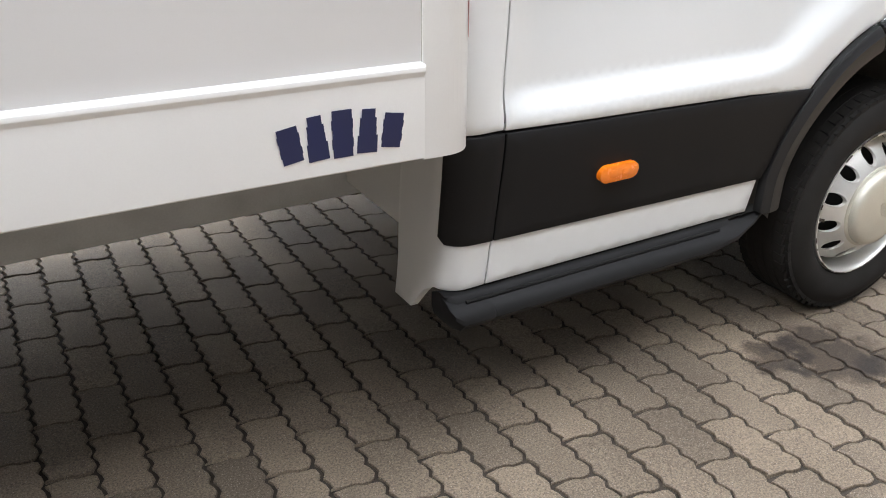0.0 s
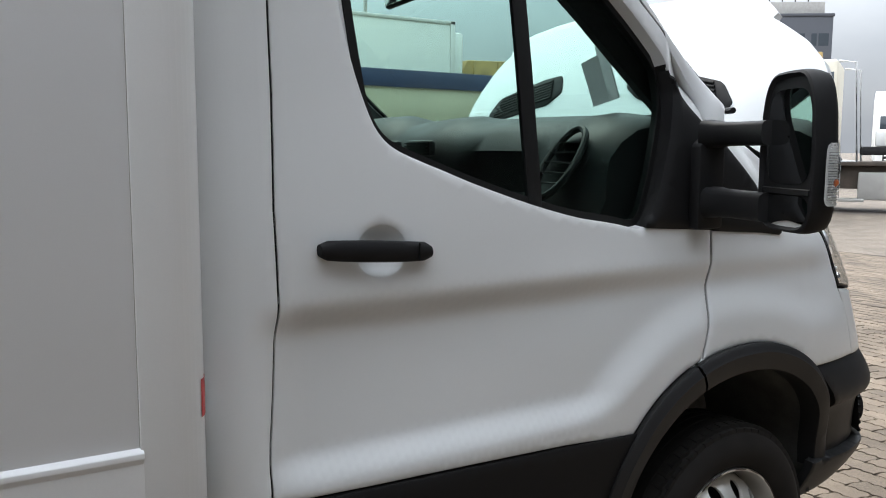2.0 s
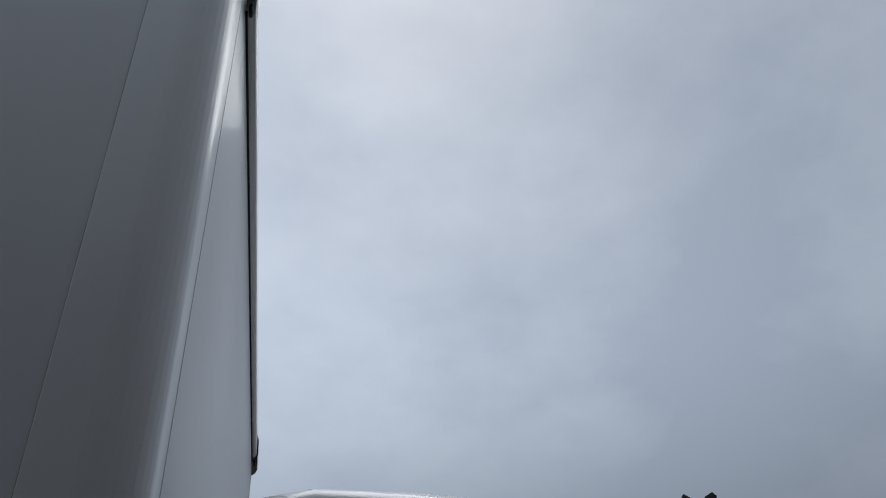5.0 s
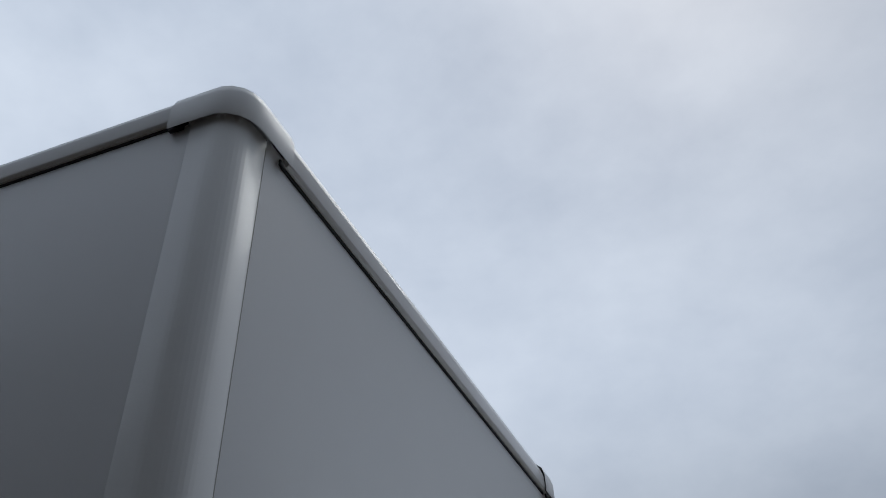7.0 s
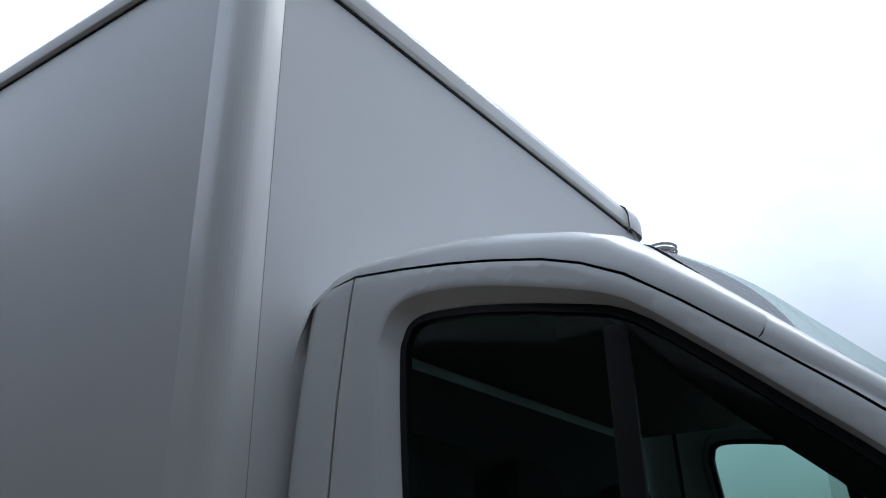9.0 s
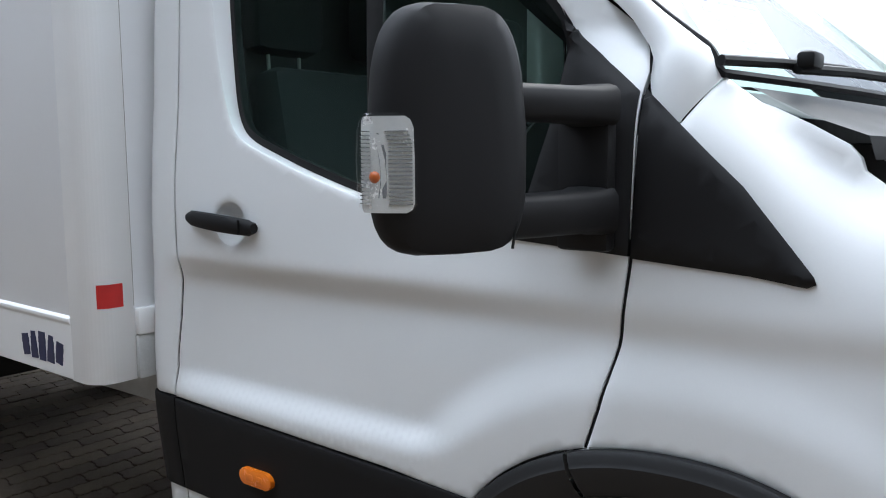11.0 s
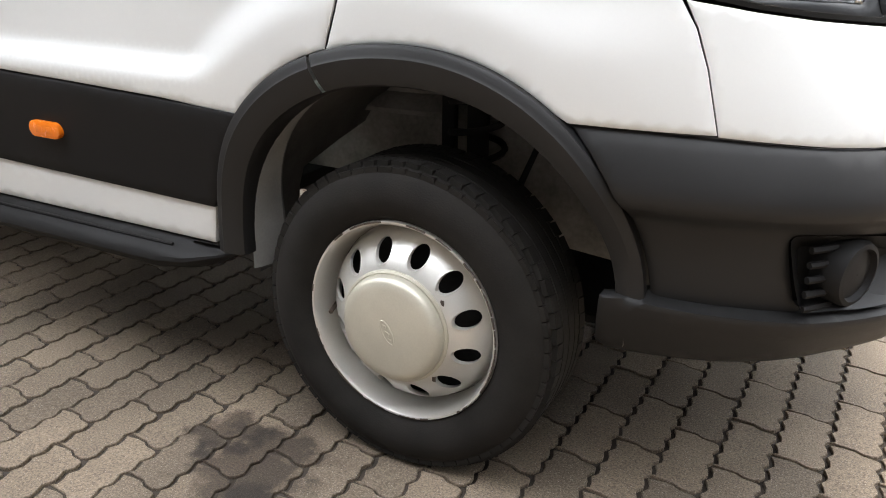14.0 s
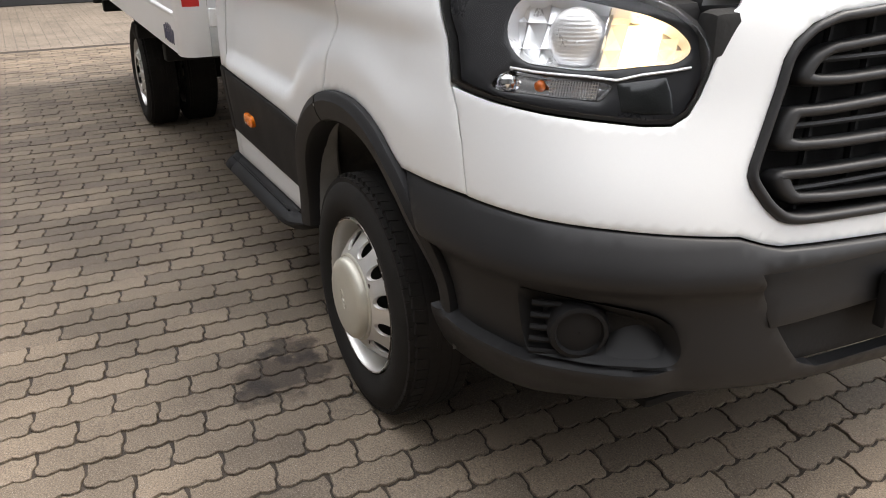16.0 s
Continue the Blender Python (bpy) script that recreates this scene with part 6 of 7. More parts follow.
# palisade fence
fence = thing("fence", (7.0, 8.0, 0.0), "white palisade fence along the yard", "fence")
for z in (0.45, 1.52):
    part("fence_rail", boxed((0.5, 8.02, z), (15.0, 8.06, z + 0.05), 0.004), FENCE, fence)
for k in range(90):
    x = 0.55 + 0.16 * k
    part("fence_pale", prism([(x, 0.06), (x + 0.045, 0.06), (x + 0.045, 1.80), (x + 0.0225, 1.85), (x, 1.80)], 8.0, 8.02, "y", 0.002), FENCE, fence, smooth=False)
for x in (0.6, 3.5, 6.42, 9.3, 12.2):
    part("fence_post", boxed((x, 8.06, 0.0), (x + 0.12, 8.18, 1.84), 0.006), FENCE, fence)

# half-pipe tipper trailer
tipper = thing("tipper_trailer", (5.5, 11.7, 0.0), "cream half-pipe tipper trailer with a dark blue top band", "trailer")
prof = [(10.5 + 1.2 - 1.2 * math.cos(a), 2.5 - 1.35 * math.sin(a)) for a in [math.pi * k / 20 for k in range(21)]]
rings = [[(x, y, z) for y, z in prof] for x in (1.5, 3.5, 5.5, 7.5, 9.2)]
part("body", loft(rings, False), TANKER, tipper, "cream half-round body")
part("top_band", boxed((1.5, 10.44, 2.5), (9.3, 10.52, 2.8), 0.01), BLUEBAND, tipper, "dark blue top band")
part("top_band", boxed((1.5, 12.88, 2.5), (9.3, 12.96, 2.8), 0.01), BLUEBAND, tipper)
part("band_plate", boxed((8.55, 10.43, 2.6), (9.0, 10.438, 2.7), 0.0), TRUCKWHITE, tipper)
part("tailgate", boxed((9.2, 10.5, 1.2), (9.3, 12.9, 2.8), 0.02), TANKER, tipper)
part("headboard", boxed((1.4, 10.5, 1.2), (1.5, 12.9, 2.8), 0.02), TANKER, tipper)
part("frame", boxed((1.6, 11.3, 0.9), (9.2, 12.1, 1.16), 0.02), DARK, tipper)
for x in (6.2, 7.5, 8.8):
    yard_wheel(x, 10.75, tipper)
    yard_wheel(x, 12.65, tipper, axis=(0, 1))
part("landing_leg", boxed((2.4, 11.0, 0.0), (2.55, 11.15, 1.0), 0.01), DARK, tipper)
part("landing_leg", boxed((2.4, 12.25, 0.0), (2.55, 12.4, 1.0), 0.01), DARK, tipper)

# white box trailer
trailer = thing("box_trailer", (3.5, 13.9, 0.0), "white box trailer parked behind the tipper", "trailer")
part("box", boxed((-3.5, 14.2, 1.15), (9.35, 16.7, 4.35), 0.03), TRUCKWHITE, trailer, "plain white trailer box")
part("edge_rail", boxed((9.25, 14.17, 1.1), (9.38, 14.24, 4.38), 0.01), STEEL, trailer)
part("edge_rail", boxed((-3.5, 14.17, 4.30), (9.38, 14.24, 4.38), 0.01), STEEL, trailer)
part("cooling_unit", boxed((9.38, 14.5, 2.3), (9.85, 16.4, 4.2), 0.08), TRUCKWHITE, trailer, "white cooling unit")
for x in (-1.5, -0.2):
    yard_wheel(x, 14.5, trailer)
    yard_wheel(x, 16.4, trailer, axis=(0, 1))
part("landing_leg", boxed((7.0, 14.6, 0), (7.15, 14.75, 1.15), 0.01), DARK, trailer)
part("landing_leg", boxed((7.0, 16.1, 0), (7.15, 16.25, 1.15), 0.01), DARK, trailer)

# rusty tipper body on a lorry
lorry = thing("tipper_lorry", (11.5, 15.8, 0.0), "lorry with a rusty yellow tipper body", "truck")
part("tipper_body", prism([(9.9, 3.05), (10.25, 3.62), (13.2, 3.72), (14.2, 3.6), (14.2, 1.6), (10.2, 1.6)], 14.9, 17.2, "y", 0.03), RUST, lorry, "rusty yellow tipper body")
for k in range(5):
    x = 10.4 + 0.75 * k
    part("body_rib", boxed((x, 14.84, 1.7), (x + 0.1, 14.92, 3.6), 0.01), RUST, lorry)
part("chassis", boxed((9.5, 15.6, 0.9), (16.6, 16.4, 1.6), 0.03), DARK, lorry)
part("cab", boxed((14.5, 14.9, 1.0), (16.6, 17.2, 3.4), 0.12), TRUCKWHITE, lorry)
for x in (11.2, 12.5, 15.6):
    yard_wheel(x, 15.15, lorry)
    yard_wheel(x, 16.95, lorry, axis=(0, 1))

# tractor unit with a roof spoiler
tractor = thing("tractor_unit", (14.0, 10.35, 0.0), "white tractor unit with a dark roof spoiler", "truck")
TM = Matrix.Translation((14.0, 10.35, 0)) @ Matrix.Rotation(radians(-48), 4, "Z")


def tm(lo, hi, b=0.05):
    return boxed(lo, hi, b, TM)


part("cab", tm((-1.15, -1.25, 0.9), (1.1, 1.25, 3.85), 0.12), TRUCKWHITE, tractor, "white sleeper cab")
bm = prism([(-1.1, 3.84), (-1.1, 4.18), (-0.4, 4.26), (0.3, 4.12), (1.0, 3.84)], -1.15, 1.15, "y", 0.06)
bmesh.ops.transform(bm, matrix=TM, verts=bm.verts)
part("roof_spoiler", bm, TRUCKWHITE, tractor, "white roof spoiler")
part("spoiler_edge", tm((-1.35, -1.2, 4.14), (-0.35, 1.2, 4.36), 0.04), SPOILER, tractor, "black spoiler edge")
part("chassis", tm((-4.2, -0.45, 0.75), (1.0, 0.45, 1.05), 0.03), DARK, tractor)
part("window", tm((0.2, -1.262, 2.1), (0.95, -1.248, 2.9), 0.03), PANE, tractor)
part("windscreen", tm((1.095, -1.05, 2.05), (1.11, 1.05, 3.0), 0.03), PANE, tractor)
part("mirror", tm((0.95, -1.55, 2.0), (1.1, -1.32, 2.8), 0.04), DARK, tractor)
part("aerial", tm((-1.25, -0.9, 3.4), (-1.22, -0.87, 3.95), 0.0), DARK, tractor)
for x, y in ((0.3, -1.0), (0.3, 1.0), (-3.2, -1.0), (-3.2, 1.0)):
    p = TM @ Vector((x, y, 0))
    d = TM.to_3x3() @ Vector((0, math.copysign(1, y), 0))
    yard_wheel(p.x, p.y, tractor, axis=(d.x, d.y))

# yard tractor with an open deck
shunter = thing("yard_tractor", (17.9, 9.85, 0.0), "cream yard tractor with a tall cab and open deck", "truck")
SM = Matrix.Translation((17.9, 9.85, 0)) @ Matrix.Rotation(radians(-62), 4, "Z")


def sm(lo, hi, b=0.04):
    return boxed(lo, hi, b, SM)


part("cab", sm((-1.9, -1.1, 1.15), (0.05, 1.1, 3.6), 0.1), CREAM, shunter, "cream cab")
part("cab_window", sm((-0.6, -1.115, 1.9), (-0.04, -1.09, 3.3), 0.05), PANE, shunter, "tall dark side window")
part("cab_window", sm((-1.7, -1.115, 2.1), (-0.8, -1.09, 3.3), 0.05), PANE, shunter)
part("exhaust", sm((-0.55, -0.7, 3.6), (-0.35, -0.55, 3.82), 0.03), RUST, shunter)
part("chassis", sm((-2.2, -0.9, 0.55), (4.6, 0.9, 1.1), 0.05), BROWN, shunter, "brown dirty chassis")
part("deck", sm((0.1, -1.15, 1.1), (4.4, 1.15, 1.2), 0.02), BROWN, shunter)
part("mudguard", sm((-1.25, -1.2, 0.9), (0.25, -0.85, 1.35), 0.15), DARK, shunter)
part("side_box", sm((0.6, -1.15, 0.3), (2.4, -0.8, 0.95), 0.04), CONCRETE, shunter, "grey side box")
part("step", sm((0.2, -1.2, 0.25), (0.75, -0.8, 0.33), 0.02), BEAM, shunter)
part("deck_pipe", sm((0.6, -1.1, 1.35), (4.2, -0.9, 1.55), 0.05), DARK, shunter)
for y in (-1.1, 1.1):
    part("grab_rail", tube([SM @ Vector((0.12, y, 1.2)), SM @ Vector((0.55, y, 1.2)), SM @ Vector((0.42, y, 3.5)), SM @ Vector((0.05, y, 3.55))], 0.025, 8), FENCE, shunter, "pale grab rail")
part("deck_stack", sm((0.9, -0.9, 1.55), (1.35, -0.4, 1.95), 0.05), TRUCKWHITE, shunter)
for x, y in ((-0.55, -1.0), (-0.55, 1.0), (3.4, -1.0), (3.4, 1.0)):
    p = SM @ Vector((x, y, 0))
    d = SM.to_3x3() @ Vector((0, math.copysign(1, y), 0))
    yard_wheel(p.x, p.y, shunter, axis=(d.x, d.y))

# further trucks across the yard
far = None
for n, (x, y, turn) in enumerate(((31.5, 15.2, -150), (35.5, 14.6, -150), (28.5, 19.5, -140))):
    m = Matrix.Translation((x, y, 0)) @ Matrix.Rotation(radians(turn), 4, "Z")
    if far is None:
        far = thing("parked_truck", (0, 0, 0), "white truck parked across the yard", "truck", "trucks across the yard")
        part("cab", boxed((-1.1, -1.2, 0.8), (1.1, 1.2, 3.3), 0.12), TRUCKWHITE, far)
        part("windscreen", boxed((1.09, -1.05, 1.9), (1.115, 1.05, 2.8), 0.04), PANE, far)
        g = part("grille", boxed((1.09, -0.9, 1.0), (1.13, 0.9, 1.7), 0.04), DARK, far)
        for k in range(4):
            part("grille_bar", boxed((1.12, -0.85, 1.12 + 0.15 * k), (1.14, 0.85, 1.18 + 0.15 * k), 0.01), TRUCKWHITE, g)
        part("bumper", boxed((1.0, -1.2, 0.35), (1.2, 1.2, 0.85), 0.06), DARK, far)
        part("box", boxed((-8.5, -1.25, 1.1), (-1.3, 1.25, 3.9), 0.04), TRUCKWHITE, far)
        for wx in (0.3, -6.0):
            for wy in (-1.0, 1.0):
                yard_wheel(wx, wy, far, axis=(0, math.copysign(1, wy)))
        far.matrix_basis = m
    else:
        copy_thing(far, m)

# office block far off
office = thing("office_block", (88.0, 60.0, 0.0), "dark grey flat-roofed office block with a small red and white sign", "building")
OM = Matrix.Translation((90.6, 64.1, -2.7)) @ Matrix.Scale(1.08, 4) @ Matrix.Rotation(radians(52), 4, "Z")


def om(lo, hi, b=0.0):
    return boxed(lo, hi, b, OM)


part("wall", om((-6.2, -4.6, 0), (2.0, 4.6, 18.4), 0.05), CLAD, office, "dark grey cladding")
part("penthouse", om((-5.2, -4.0, 18.4), (1.0, 2.0, 20.0), 0.05), CONCRETE, office, "paler roof storey")
part("roof_edge", om((-6.3, -4.7, 18.3), (2.1, 4.7, 18.6), 0.02), CLAD, office)
sign = part("sign", om((-6.28, 2.6, 14.6), (-6.2, 4.4, 15.8), 0.02), TRUCKWHITE, office, "small red and white sign")
for k, (a, b, z, h) in enumerate(((3.2, 3.8, 15.3, 0.25), (2.8, 4.2, 14.8, 0.3))):
    part("sign_bar", om((-6.31, a, z), (-6.285, b, z + h)), SIGNRED, sign)
for row in range(5):
    for k in range(7):
        y = -4.2 + 1.25 * k
        z = 2.2 + 3.25 * row
        if row == 4 and y > 1.8:
            continue
        win = part("window", om((-6.23, y, z), (-6.17, y + 0.55 + 0.5 * ((k * 7 + row * 3) % 3 == 0), z + 1.3)), PANE, office)
    for k in range(4):
        x = -5.4 + 1.9 * k
        z = 2.2 + 3.25 * row
        part("window", om((x, 4.57, z), (x + 0.6 + 0.5 * ((k * 5 + row) % 3 == 0), 4.63, z + 1.3)), PANE, office)
for k in range(5):
    part("roof_aerial", om((-3.0, -3.0 + 1.4 * k, 20.2), (-2.9, -2.9 + 1.4 * k, 20.6 + 0.25 * (k % 2))), DARK, office)

# floodlight mast
mast = thing("floodlight_mast", (17.80, 34.3, 0.0), "tall grey mast with four floodlights", "street lamp")
part("pole", tube([(17.80, 34.3, 0), (17.80, 34.3, 8), (17.80, 34.3, 15.04)], 0.09, 12), BEAM, mast)
part("crossbar", tube([(17.20, 34.5, 15.04), (17.80, 34.3, 15.00), (18.40, 34.1, 15.04)], 0.05, 8), BEAM, mast)
for dx, dz in ((-0.72, 0.25), (-0.36, 0.62), (0.36, 0.25), (0.66, 0.62)):
    m = Matrix.Translation((17.80 + dx, 34.3 - dx * 0.35, 14.84 + dz)) @ Matrix.Rotation(radians(30 if dx < 0 else -30), 4, "Y") @ Matrix.Rotation(radians(-25), 4, "X")
    part("floodlight", boxed((-0.27, -0.1, -0.16), (0.27, 0.1, 0.16), 0.04, m), DARK, mast)
    part("lamp_arm", tube([(17.80 + dx * 0.4, 34.3 - dx * 0.14, 15.02), (17.80 + dx, 34.3 - dx * 0.35, 15.04 + dz)], 0.03, 6), BEAM, mast)

# unseen plain walls, added to close the yard and block low sky light
shade_wall = tagged(part("wall_south", boxed((-40, -5.9, 0), (30, -5.5, 7.0), 0.02), BLOCKER), "plain dark unseen wall added to block low light", "wall", kind="structure")

tagged(part("wall_east", boxed((7.6, -5.5, 0), (8.0, 1.6, 8.0), 0.02), BLOCKER), "plain dark unseen wall added to block low light", "wall", kind="structure")
tagged(part("wall_north", boxed((-40, 9.0, 0), (-6.5, 9.4, 5.0), 0.02), BLOCKER), "plain dark unseen wall added to block low light", "wall", kind="structure")
tagged(part("wall_west", boxed((-13.4, -5.5, 0), (-13.0, 9.0, 8.0), 0.02), BLOCKER), "plain dark unseen wall added to block low light", "wall", kind="structure")

# ---------------------------------------------------------------- ground and paving
STAINS = ((-0.27, -1.14, 0.15), (-0.40, -1.06, 0.09), (-0.18, -1.24, 0.07))


def paving(name, base, joints=False):
    m = bpy.data.materials.new(name)
    m.use_nodes = True
    n, l = m.node_tree.nodes, m.node_tree.links
    b = n["Principled BSDF"]
    geo, info = n.new("ShaderNodeNewGeometry"), n.new("ShaderNodeObjectInfo")
    rnd = n.new("ShaderNodeMath")
    rnd.operation = "ADD"
    l.new(geo.outputs["Random Per Island"], rnd.inputs[0])
    l.new(info.outputs["Random"], rnd.inputs[1])
    wrap = n.new("ShaderNodeMath")
    wrap.operation = "FRACT"
    l.new(rnd.outputs[0], wrap.inputs[0])
    grain, speck, big = n.new("ShaderNodeTexNoise"), n.new("ShaderNodeTexVoronoi"), n.new("ShaderNodeTexNoise")
    grain.inputs["Scale"].default_value, grain.inputs["Detail"].default_value, grain.inputs["Roughness"].default_value = 210, 5, 0.7
    speck.inputs["Scale"].default_value = 190
    big.inputs["Scale"].default_value, big.inputs["Detail"].default_value = 2.2, 6
    for q in (grain, speck, big):
        l.new(geo.outputs["Position"], q.inputs["Vector"])
    tone = n.new("ShaderNodeValToRGB")
    tone.color_ramp.elements[0].position, tone.color_ramp.elements[0].color = 0.0, (*[c * 0.76 for c in base], 1)
    tone.color_ramp.elements[1].position, tone.color_ramp.elements[1].color = 1.0, (*[c * 1.22 for c in base], 1)
    l.new(wrap.outputs[0], tone.inputs["Fac"])
    gr = n.new("ShaderNodeValToRGB")
    gr.color_ramp.elements[0].position, gr.color_ramp.elements[0].color = 0.36, (0.50, 0.49, 0.48, 1)
    gr.color_ramp.elements[1].position, gr.color_ramp.elements[1].color = 0.64, (1.42, 1.41, 1.39, 1)
    l.new(grain.outputs["Fac"], gr.inputs["Fac"])
    mul = n.new("ShaderNodeMix")
    mul.data_type, mul.blend_type = "RGBA", "MULTIPLY"
    mul.inputs["Factor"].default_value = 1
    l.new(tone.outputs["Color"], mul.inputs["A"])
    l.new(gr.outputs["Color"], mul.inputs["B"])
    dirt = n.new("ShaderNodeValToRGB")
    dirt.color_ramp.elements[0].position, dirt.color_ramp.elements[0].color = 0.32, (0.7, 0.69, 0.68, 1)
    dirt.color_ramp.elements[1].position, dirt.color_ramp.elements[1].color = 0.6, (1.05, 1.05, 1.05, 1)
    l.new(big.outputs["Fac"], dirt.inputs["Fac"])
    mul2 = n.new("ShaderNodeMix")
    mul2.data_type, mul2.blend_type = "RGBA", "MULTIPLY"
    mul2.inputs["Factor"].default_value = 1
    l.new(mul.outputs["Result"], mul2.inputs["A"])
    l.new(dirt.outputs["Color"], mul2.inputs["B"])
    # pale grit
    sp = n.new("ShaderNodeMapRange")
    sp.inputs["From Min"].default_value, sp.inputs["From Max"].default_value = 0.20, 0.12
    sp.inputs["To Min"].default_value, sp.inputs["To Max"].default_value = 0.0, 0.5
    l.new(speck.outputs["Distance"], sp.inputs["Value"])
    mixg = n.new("ShaderNodeMix")
    mixg.data_type = "RGBA"
    mixg.inputs["B"].default_value = (0.46, 0.43, 0.38, 1)
    l.new(sp.outputs["Result"], mixg.inputs["Factor"])
    l.new(mul2.outputs["Result"], mixg.inputs["A"])
    last = mixg.outputs["Result"]
    # oil stains with ragged edges
    wob = n.new("ShaderNodeTexNoise")
    wob.inputs["Scale"].default_value, wob.inputs["Detail"].default_value = 15, 6
    l.new(geo.outputs["Position"], wob.inputs["Vector"])
    for x, y, r in STAINS:
        d = n.new("ShaderNodeVectorMath")
        d.operation = "DISTANCE"
        d.inputs[1].default_value = (x, y, 0.0)
        l.new(geo.outputs["Position"], d.inputs[0])
        add = n.new("ShaderNodeMath")
        add.operation = "MULTIPLY_ADD"
        add.inputs[1].default_value = 2.2 * r
        l.new(wob.outputs["Fac"], add.inputs[0])
        l.new(d.outputs["Value"], add.inputs[2])
        rg = n.new("ShaderNodeMapRange")
        rg.inputs["From Min"].default_value, rg.inputs["From Max"].default_value = r * 2.2, r * 1.8
        rg.inputs["To Min"].default_value, rg.inputs["To Max"].default_value = 0.0, 0.88
        l.new(add.outputs[0], rg.inputs["Value"])
        mx = n.new("ShaderNodeMix")
        mx.data_type, mx.blend_type = "RGBA", "MULTIPLY"
        mx.inputs["B"].default_value = (0.24, 0.21, 0.19, 1)
        l.new(rg.outputs["Result"], mx.inputs["Factor"])
        l.new(last, mx.inputs["A"])
        last = mx.outputs["Result"]
    if joints:
        # far off, the blocks are only a weave of joints
        mp = n.new("ShaderNodeMapping")
        mp.inputs["Rotation"].default_value = (0, 0, radians(90))
        br = n.new("ShaderNodeTexBrick")
        br.inputs["Scale"].default_value = 1.0
        br.inputs["Mortar Size"].default_value = 0.006
        br.inputs["Brick Width"].default_value, br.inputs["Row Height"].default_value = 0.219, 0.1095
        br.inputs["Color1"].default_value = br.inputs["Color2"].default_value = (1, 1, 1, 1)
        br.inputs["Mortar"].default_value = (0.35, 0.34, 0.33, 1)
        l.new(geo.outputs["Position"], mp.inputs["Vector"])
        l.new(mp.outputs["Vector"], br.inputs["Vector"])
        mj = n.new("ShaderNodeMix")
        mj.data_type, mj.blend_type = "RGBA", "MULTIPLY"
        mj.inputs["Factor"].default_value = 1
        l.new(last, mj.inputs["A"])
        l.new(br.outputs["Color"], mj.inputs["B"])
        last = mj.outputs["Result"]
    l.new(last, b.inputs["Base Color"])
    b.inputs["Roughness"].default_value = 0.82
    k = n.new("ShaderNodeBump")
    k.inputs["Strength"].default_value, k.inputs["Distance"].default_value = 0.5, 0.004
    l.new(grain.outputs["Fac"], k.inputs["Height"])
    l.new(k.outputs["Normal"], b.inputs["Normal"])
    return m


STONE = paving("worn_concrete_pavers", (0.163, 0.127, 0.092))
FARSTONE = paving("distant_pavers", (0.142, 0.117, 0.092), True)
JOINT = surface("dark_joint_sand", (0.030, 0.022, 0.016), 0.95, 0, 0.4, 30, 0.6, 400)

PX0, PX1, PY0, PY1 = -8.0, 9.5, -4.6, 6.0
pad = bmesh.new()
block(pad, (PX0, PY0, -0.1), (PX1, PY1, -0.0075))
bed = tagged(part("pavement", pad, JOINT, smooth=False), "block paving with dark sand joints", "paving", kind="structure")
bm = bmesh.new()
xs, ys = (-3000, PX0, PX1, 3000), (-3000, PY0, PY1, 3000)
grid = [[bm.verts.new((x, y, -0.004)) for y in ys] for x in xs]
for i in range(3):
    for j in range(3):
        if (i, j) != (1, 1):
            bm.faces.new((grid[i][j], grid[i + 1][j], grid[i + 1][j + 1], grid[i][j + 1]))
for (i, j), (a, b) in (((1, 1), (2, 1)), ((2, 1), (2, 2)), ((2, 2), (1, 2)), ((1, 2), (1, 1))):
    p, q = grid[i][j], grid[a][b]
    r, t = bm.verts.new((p.co.x, p.co.y, -0.05)), bm.verts.new((q.co.x, q.co.y, -0.05))
    bm.faces.new((p, q, t, r))
tagged(part("ground", bm, FARSTONE, smooth=False), "paved yard reaching to the horizon", "ground", kind="structure")

# one paver with its waved edges: half-lengths along y and x
W, L = 0.1095, 0.219
LAY = radians(-0.5)


def paver_outline(gap):
    """A block with four small teeth on each long side and a kink in each end."""
    hx, hy = W / 2 - gap, L / 2 - gap * 0.7
    tooth = [(0.0, 1.0, 0.75)[k % 3] * 0.0105 - 0.0060 for k in range(13)]

    def side(x, shift):
        return [(x + b, max(-hy * 0.97 + shift, min(hy * 0.97 + shift, (k - 6) * L / 12))) for k, b in enumerate(tooth)]
    out = side(hx, -0.006)
    out += [(0.62 * hx, hy - 0.0075), (0.25 * hx, hy - 0.0055), (-0.05 * hx, hy + 0.004), (-0.5 * hx, hy + 0.006)]
    out += side(-hx, 0.006)[::-1]
    out += [(-0.5 * hx, -hy + 0.006), (-0.05 * hx, -hy + 0.004), (0.25 * hx, -hy - 0.0055), (0.62 * hx, -hy - 0.0075)]
    return out


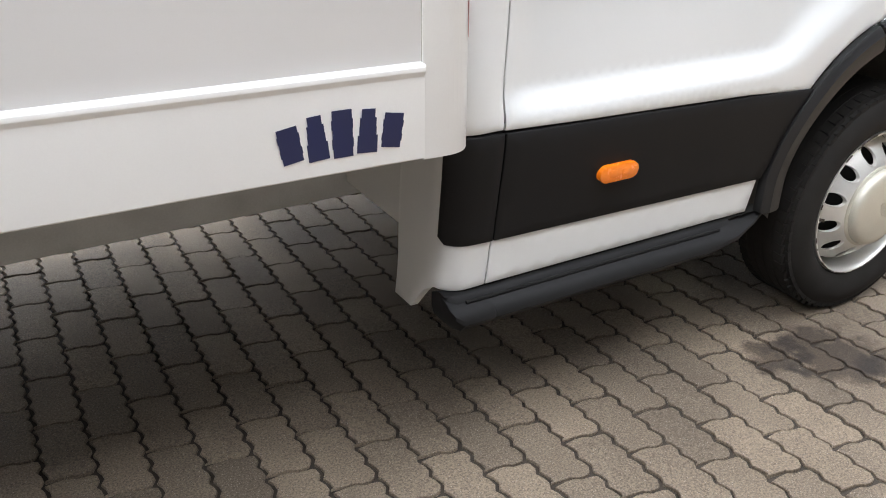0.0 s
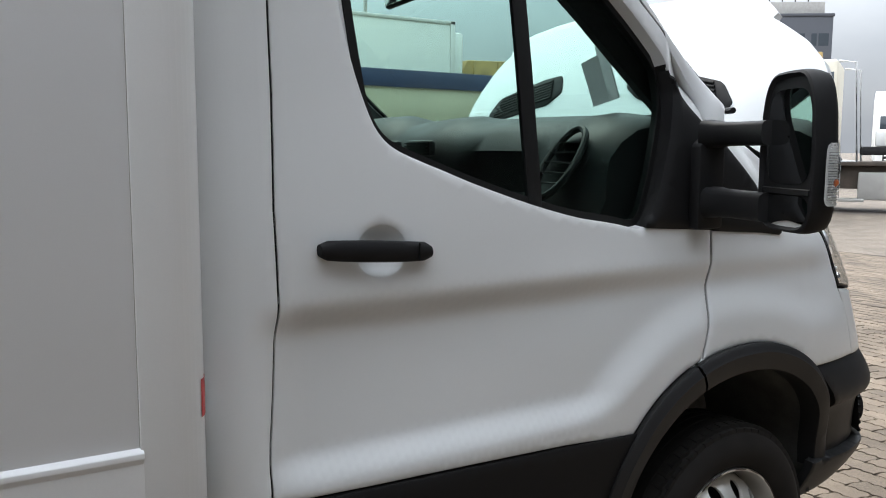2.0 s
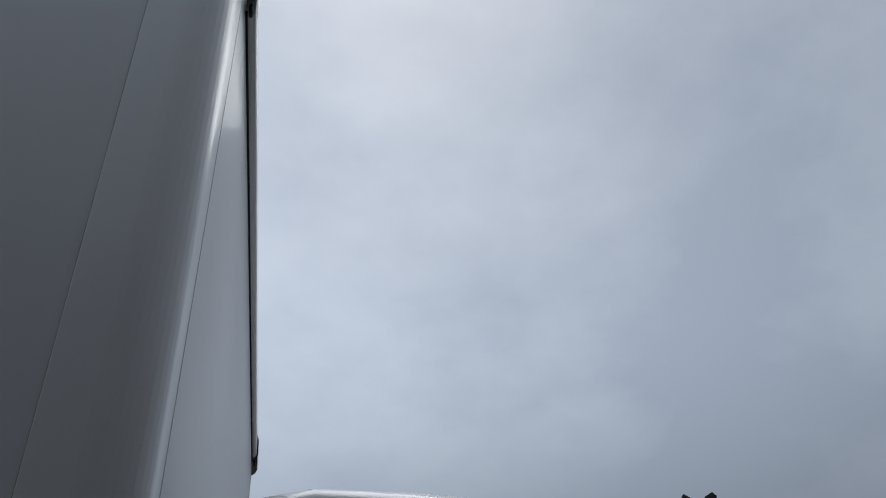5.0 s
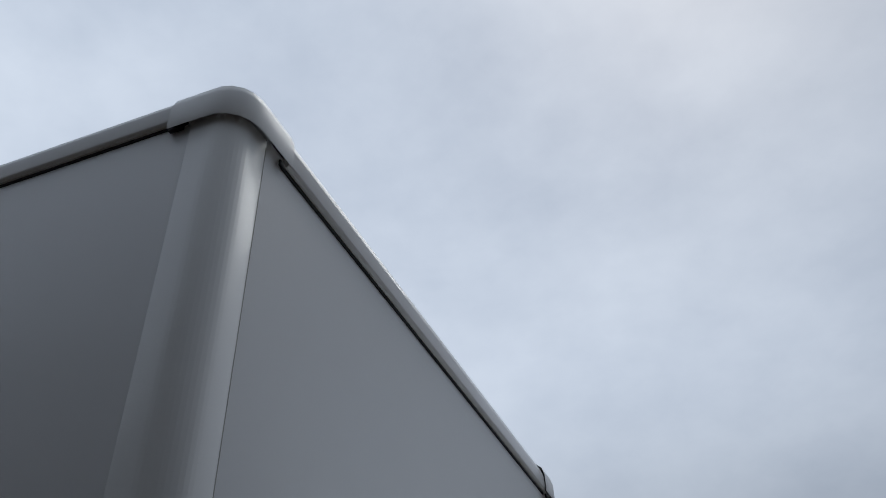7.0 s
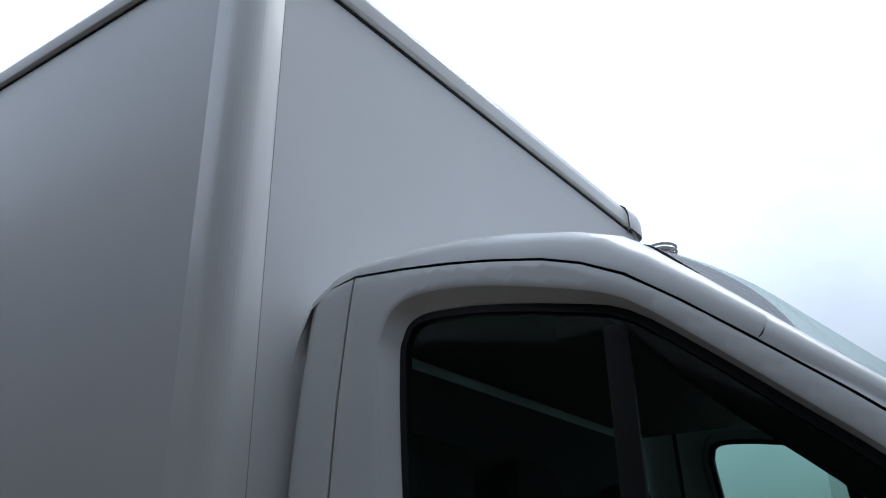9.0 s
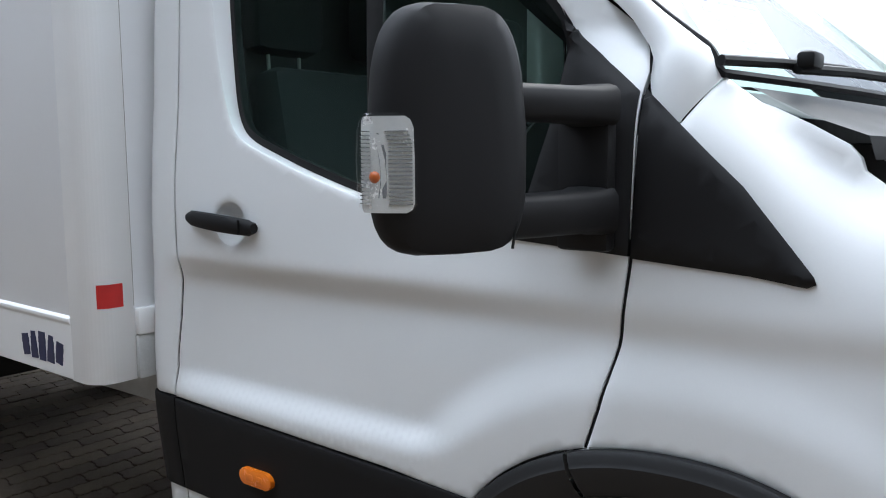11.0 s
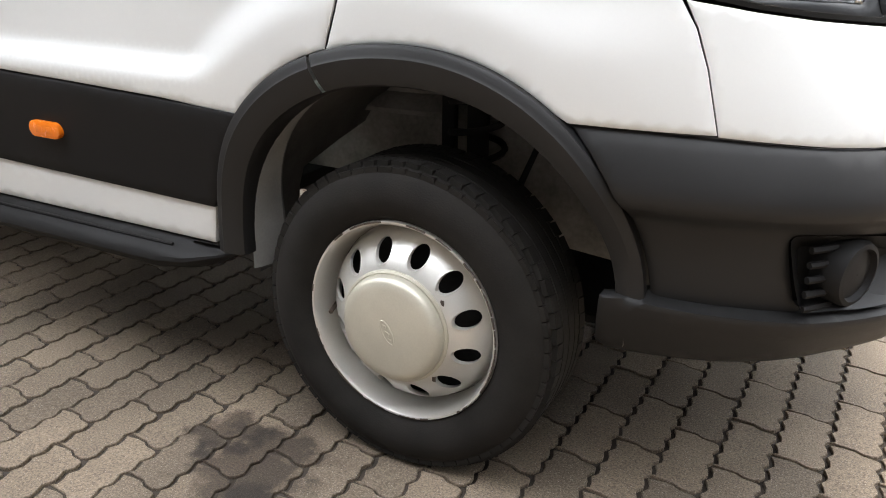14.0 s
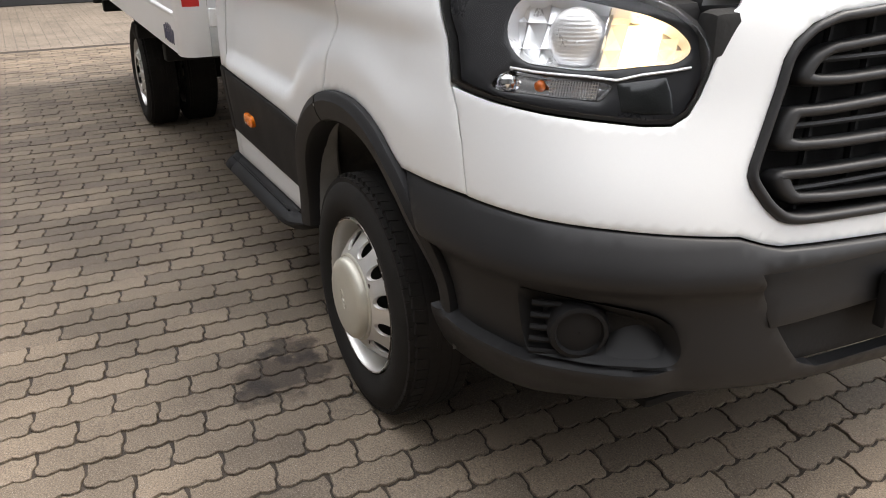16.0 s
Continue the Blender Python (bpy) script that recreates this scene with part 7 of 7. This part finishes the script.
TOP, RIMO = np.array(paver_outline(0.0066)), np.array(paver_outline(0.0050))
NP = len(TOP)
FACES = [tuple(range(NP))]
FACES += [(i, NP + i, NP + (i + 1) % NP, (i + 1) % NP) for i in range(NP)]
FACES += [(NP + i, 2 * NP + i, 2 * NP + (i + 1) % NP, NP + (i + 1) % NP) for i in range(NP)]
FACES = [f[::-1] if k else f for k, f in enumerate(FACES)]
BASE = np.vstack([np.column_stack([TOP, np.zeros(NP)]), np.column_stack([RIMO, np.full(NP, -0.0022)]), np.column_stack([RIMO, np.full(NP, -0.016)])])
me = bpy.data.meshes.new("paver")
me.from_pydata(BASE.tolist(), [], FACES)
me.materials.append(STONE)
rng = np.random.default_rng(3)
many_v, many_f, count, shift = [], [], 0, 0
rows = range(int((PX0 + 0.15) / W), int((PX1 + 0.05) / W))
for r in rows:
    xl = 0.012 + W * r
    phase = 0.0113 + L / 2 + (L / 2 if r % 2 else 0.0)
    k = math.ceil((PY0 - 0.1 - phase) / L)
    while phase + k * L < PY1 + 0.1:
        yl = phase + k * L
        k += 1
        x, y = xl * math.cos(LAY) - yl * math.sin(LAY), xl * math.sin(LAY) + yl * math.cos(LAY)
        if not (PX0 + W / 2 < x < PX1 - W / 2 and PY0 + L / 2 < y < PY1 - L / 2):
            continue
        tilt = rng.normal(0, 0.006, 2)
        dz = rng.normal(0, 0.0012)
        turn = LAY + rng.normal(0, 0.010)
        near = (-1.7 < x < 0.62) and (-2.0 < y < -0.72)
        if near and count < 300:
            ob = new("paver", me)
            ob.matrix_basis = Matrix.Translation((x, y, dz)) @ Euler((tilt[1], tilt[0], turn)).to_matrix().to_4x4()
            ob.parent = bed
            count += 1
            continue
        c, s = math.cos(turn), math.sin(turn)
        v = BASE.copy()
        v[:, 0], v[:, 1] = c * BASE[:, 0] - s * BASE[:, 1] + x, s * BASE[:, 0] + c * BASE[:, 1] + y
        v[:, 2] += dz + BASE[:, 0] * tilt[0] + BASE[:, 1] * tilt[1]
        far_off = abs(x) > 5 or y > 2.6
        fs = FACES[:1 + NP] if far_off else FACES
        many_v.append(v[:2 * NP] if far_off else v)
        many_f += [tuple(i + shift for i in f) for f in fs]
        shift += 2 * NP if far_off else 3 * NP
me2 = bpy.data.meshes.new("pavers")
me2.from_pydata(np.vstack(many_v).tolist(), [], many_f)
me2.materials.append(STONE)
ob = new("pavers", me2)
ob.parent = bed
tagged(ob, kind="stuff")
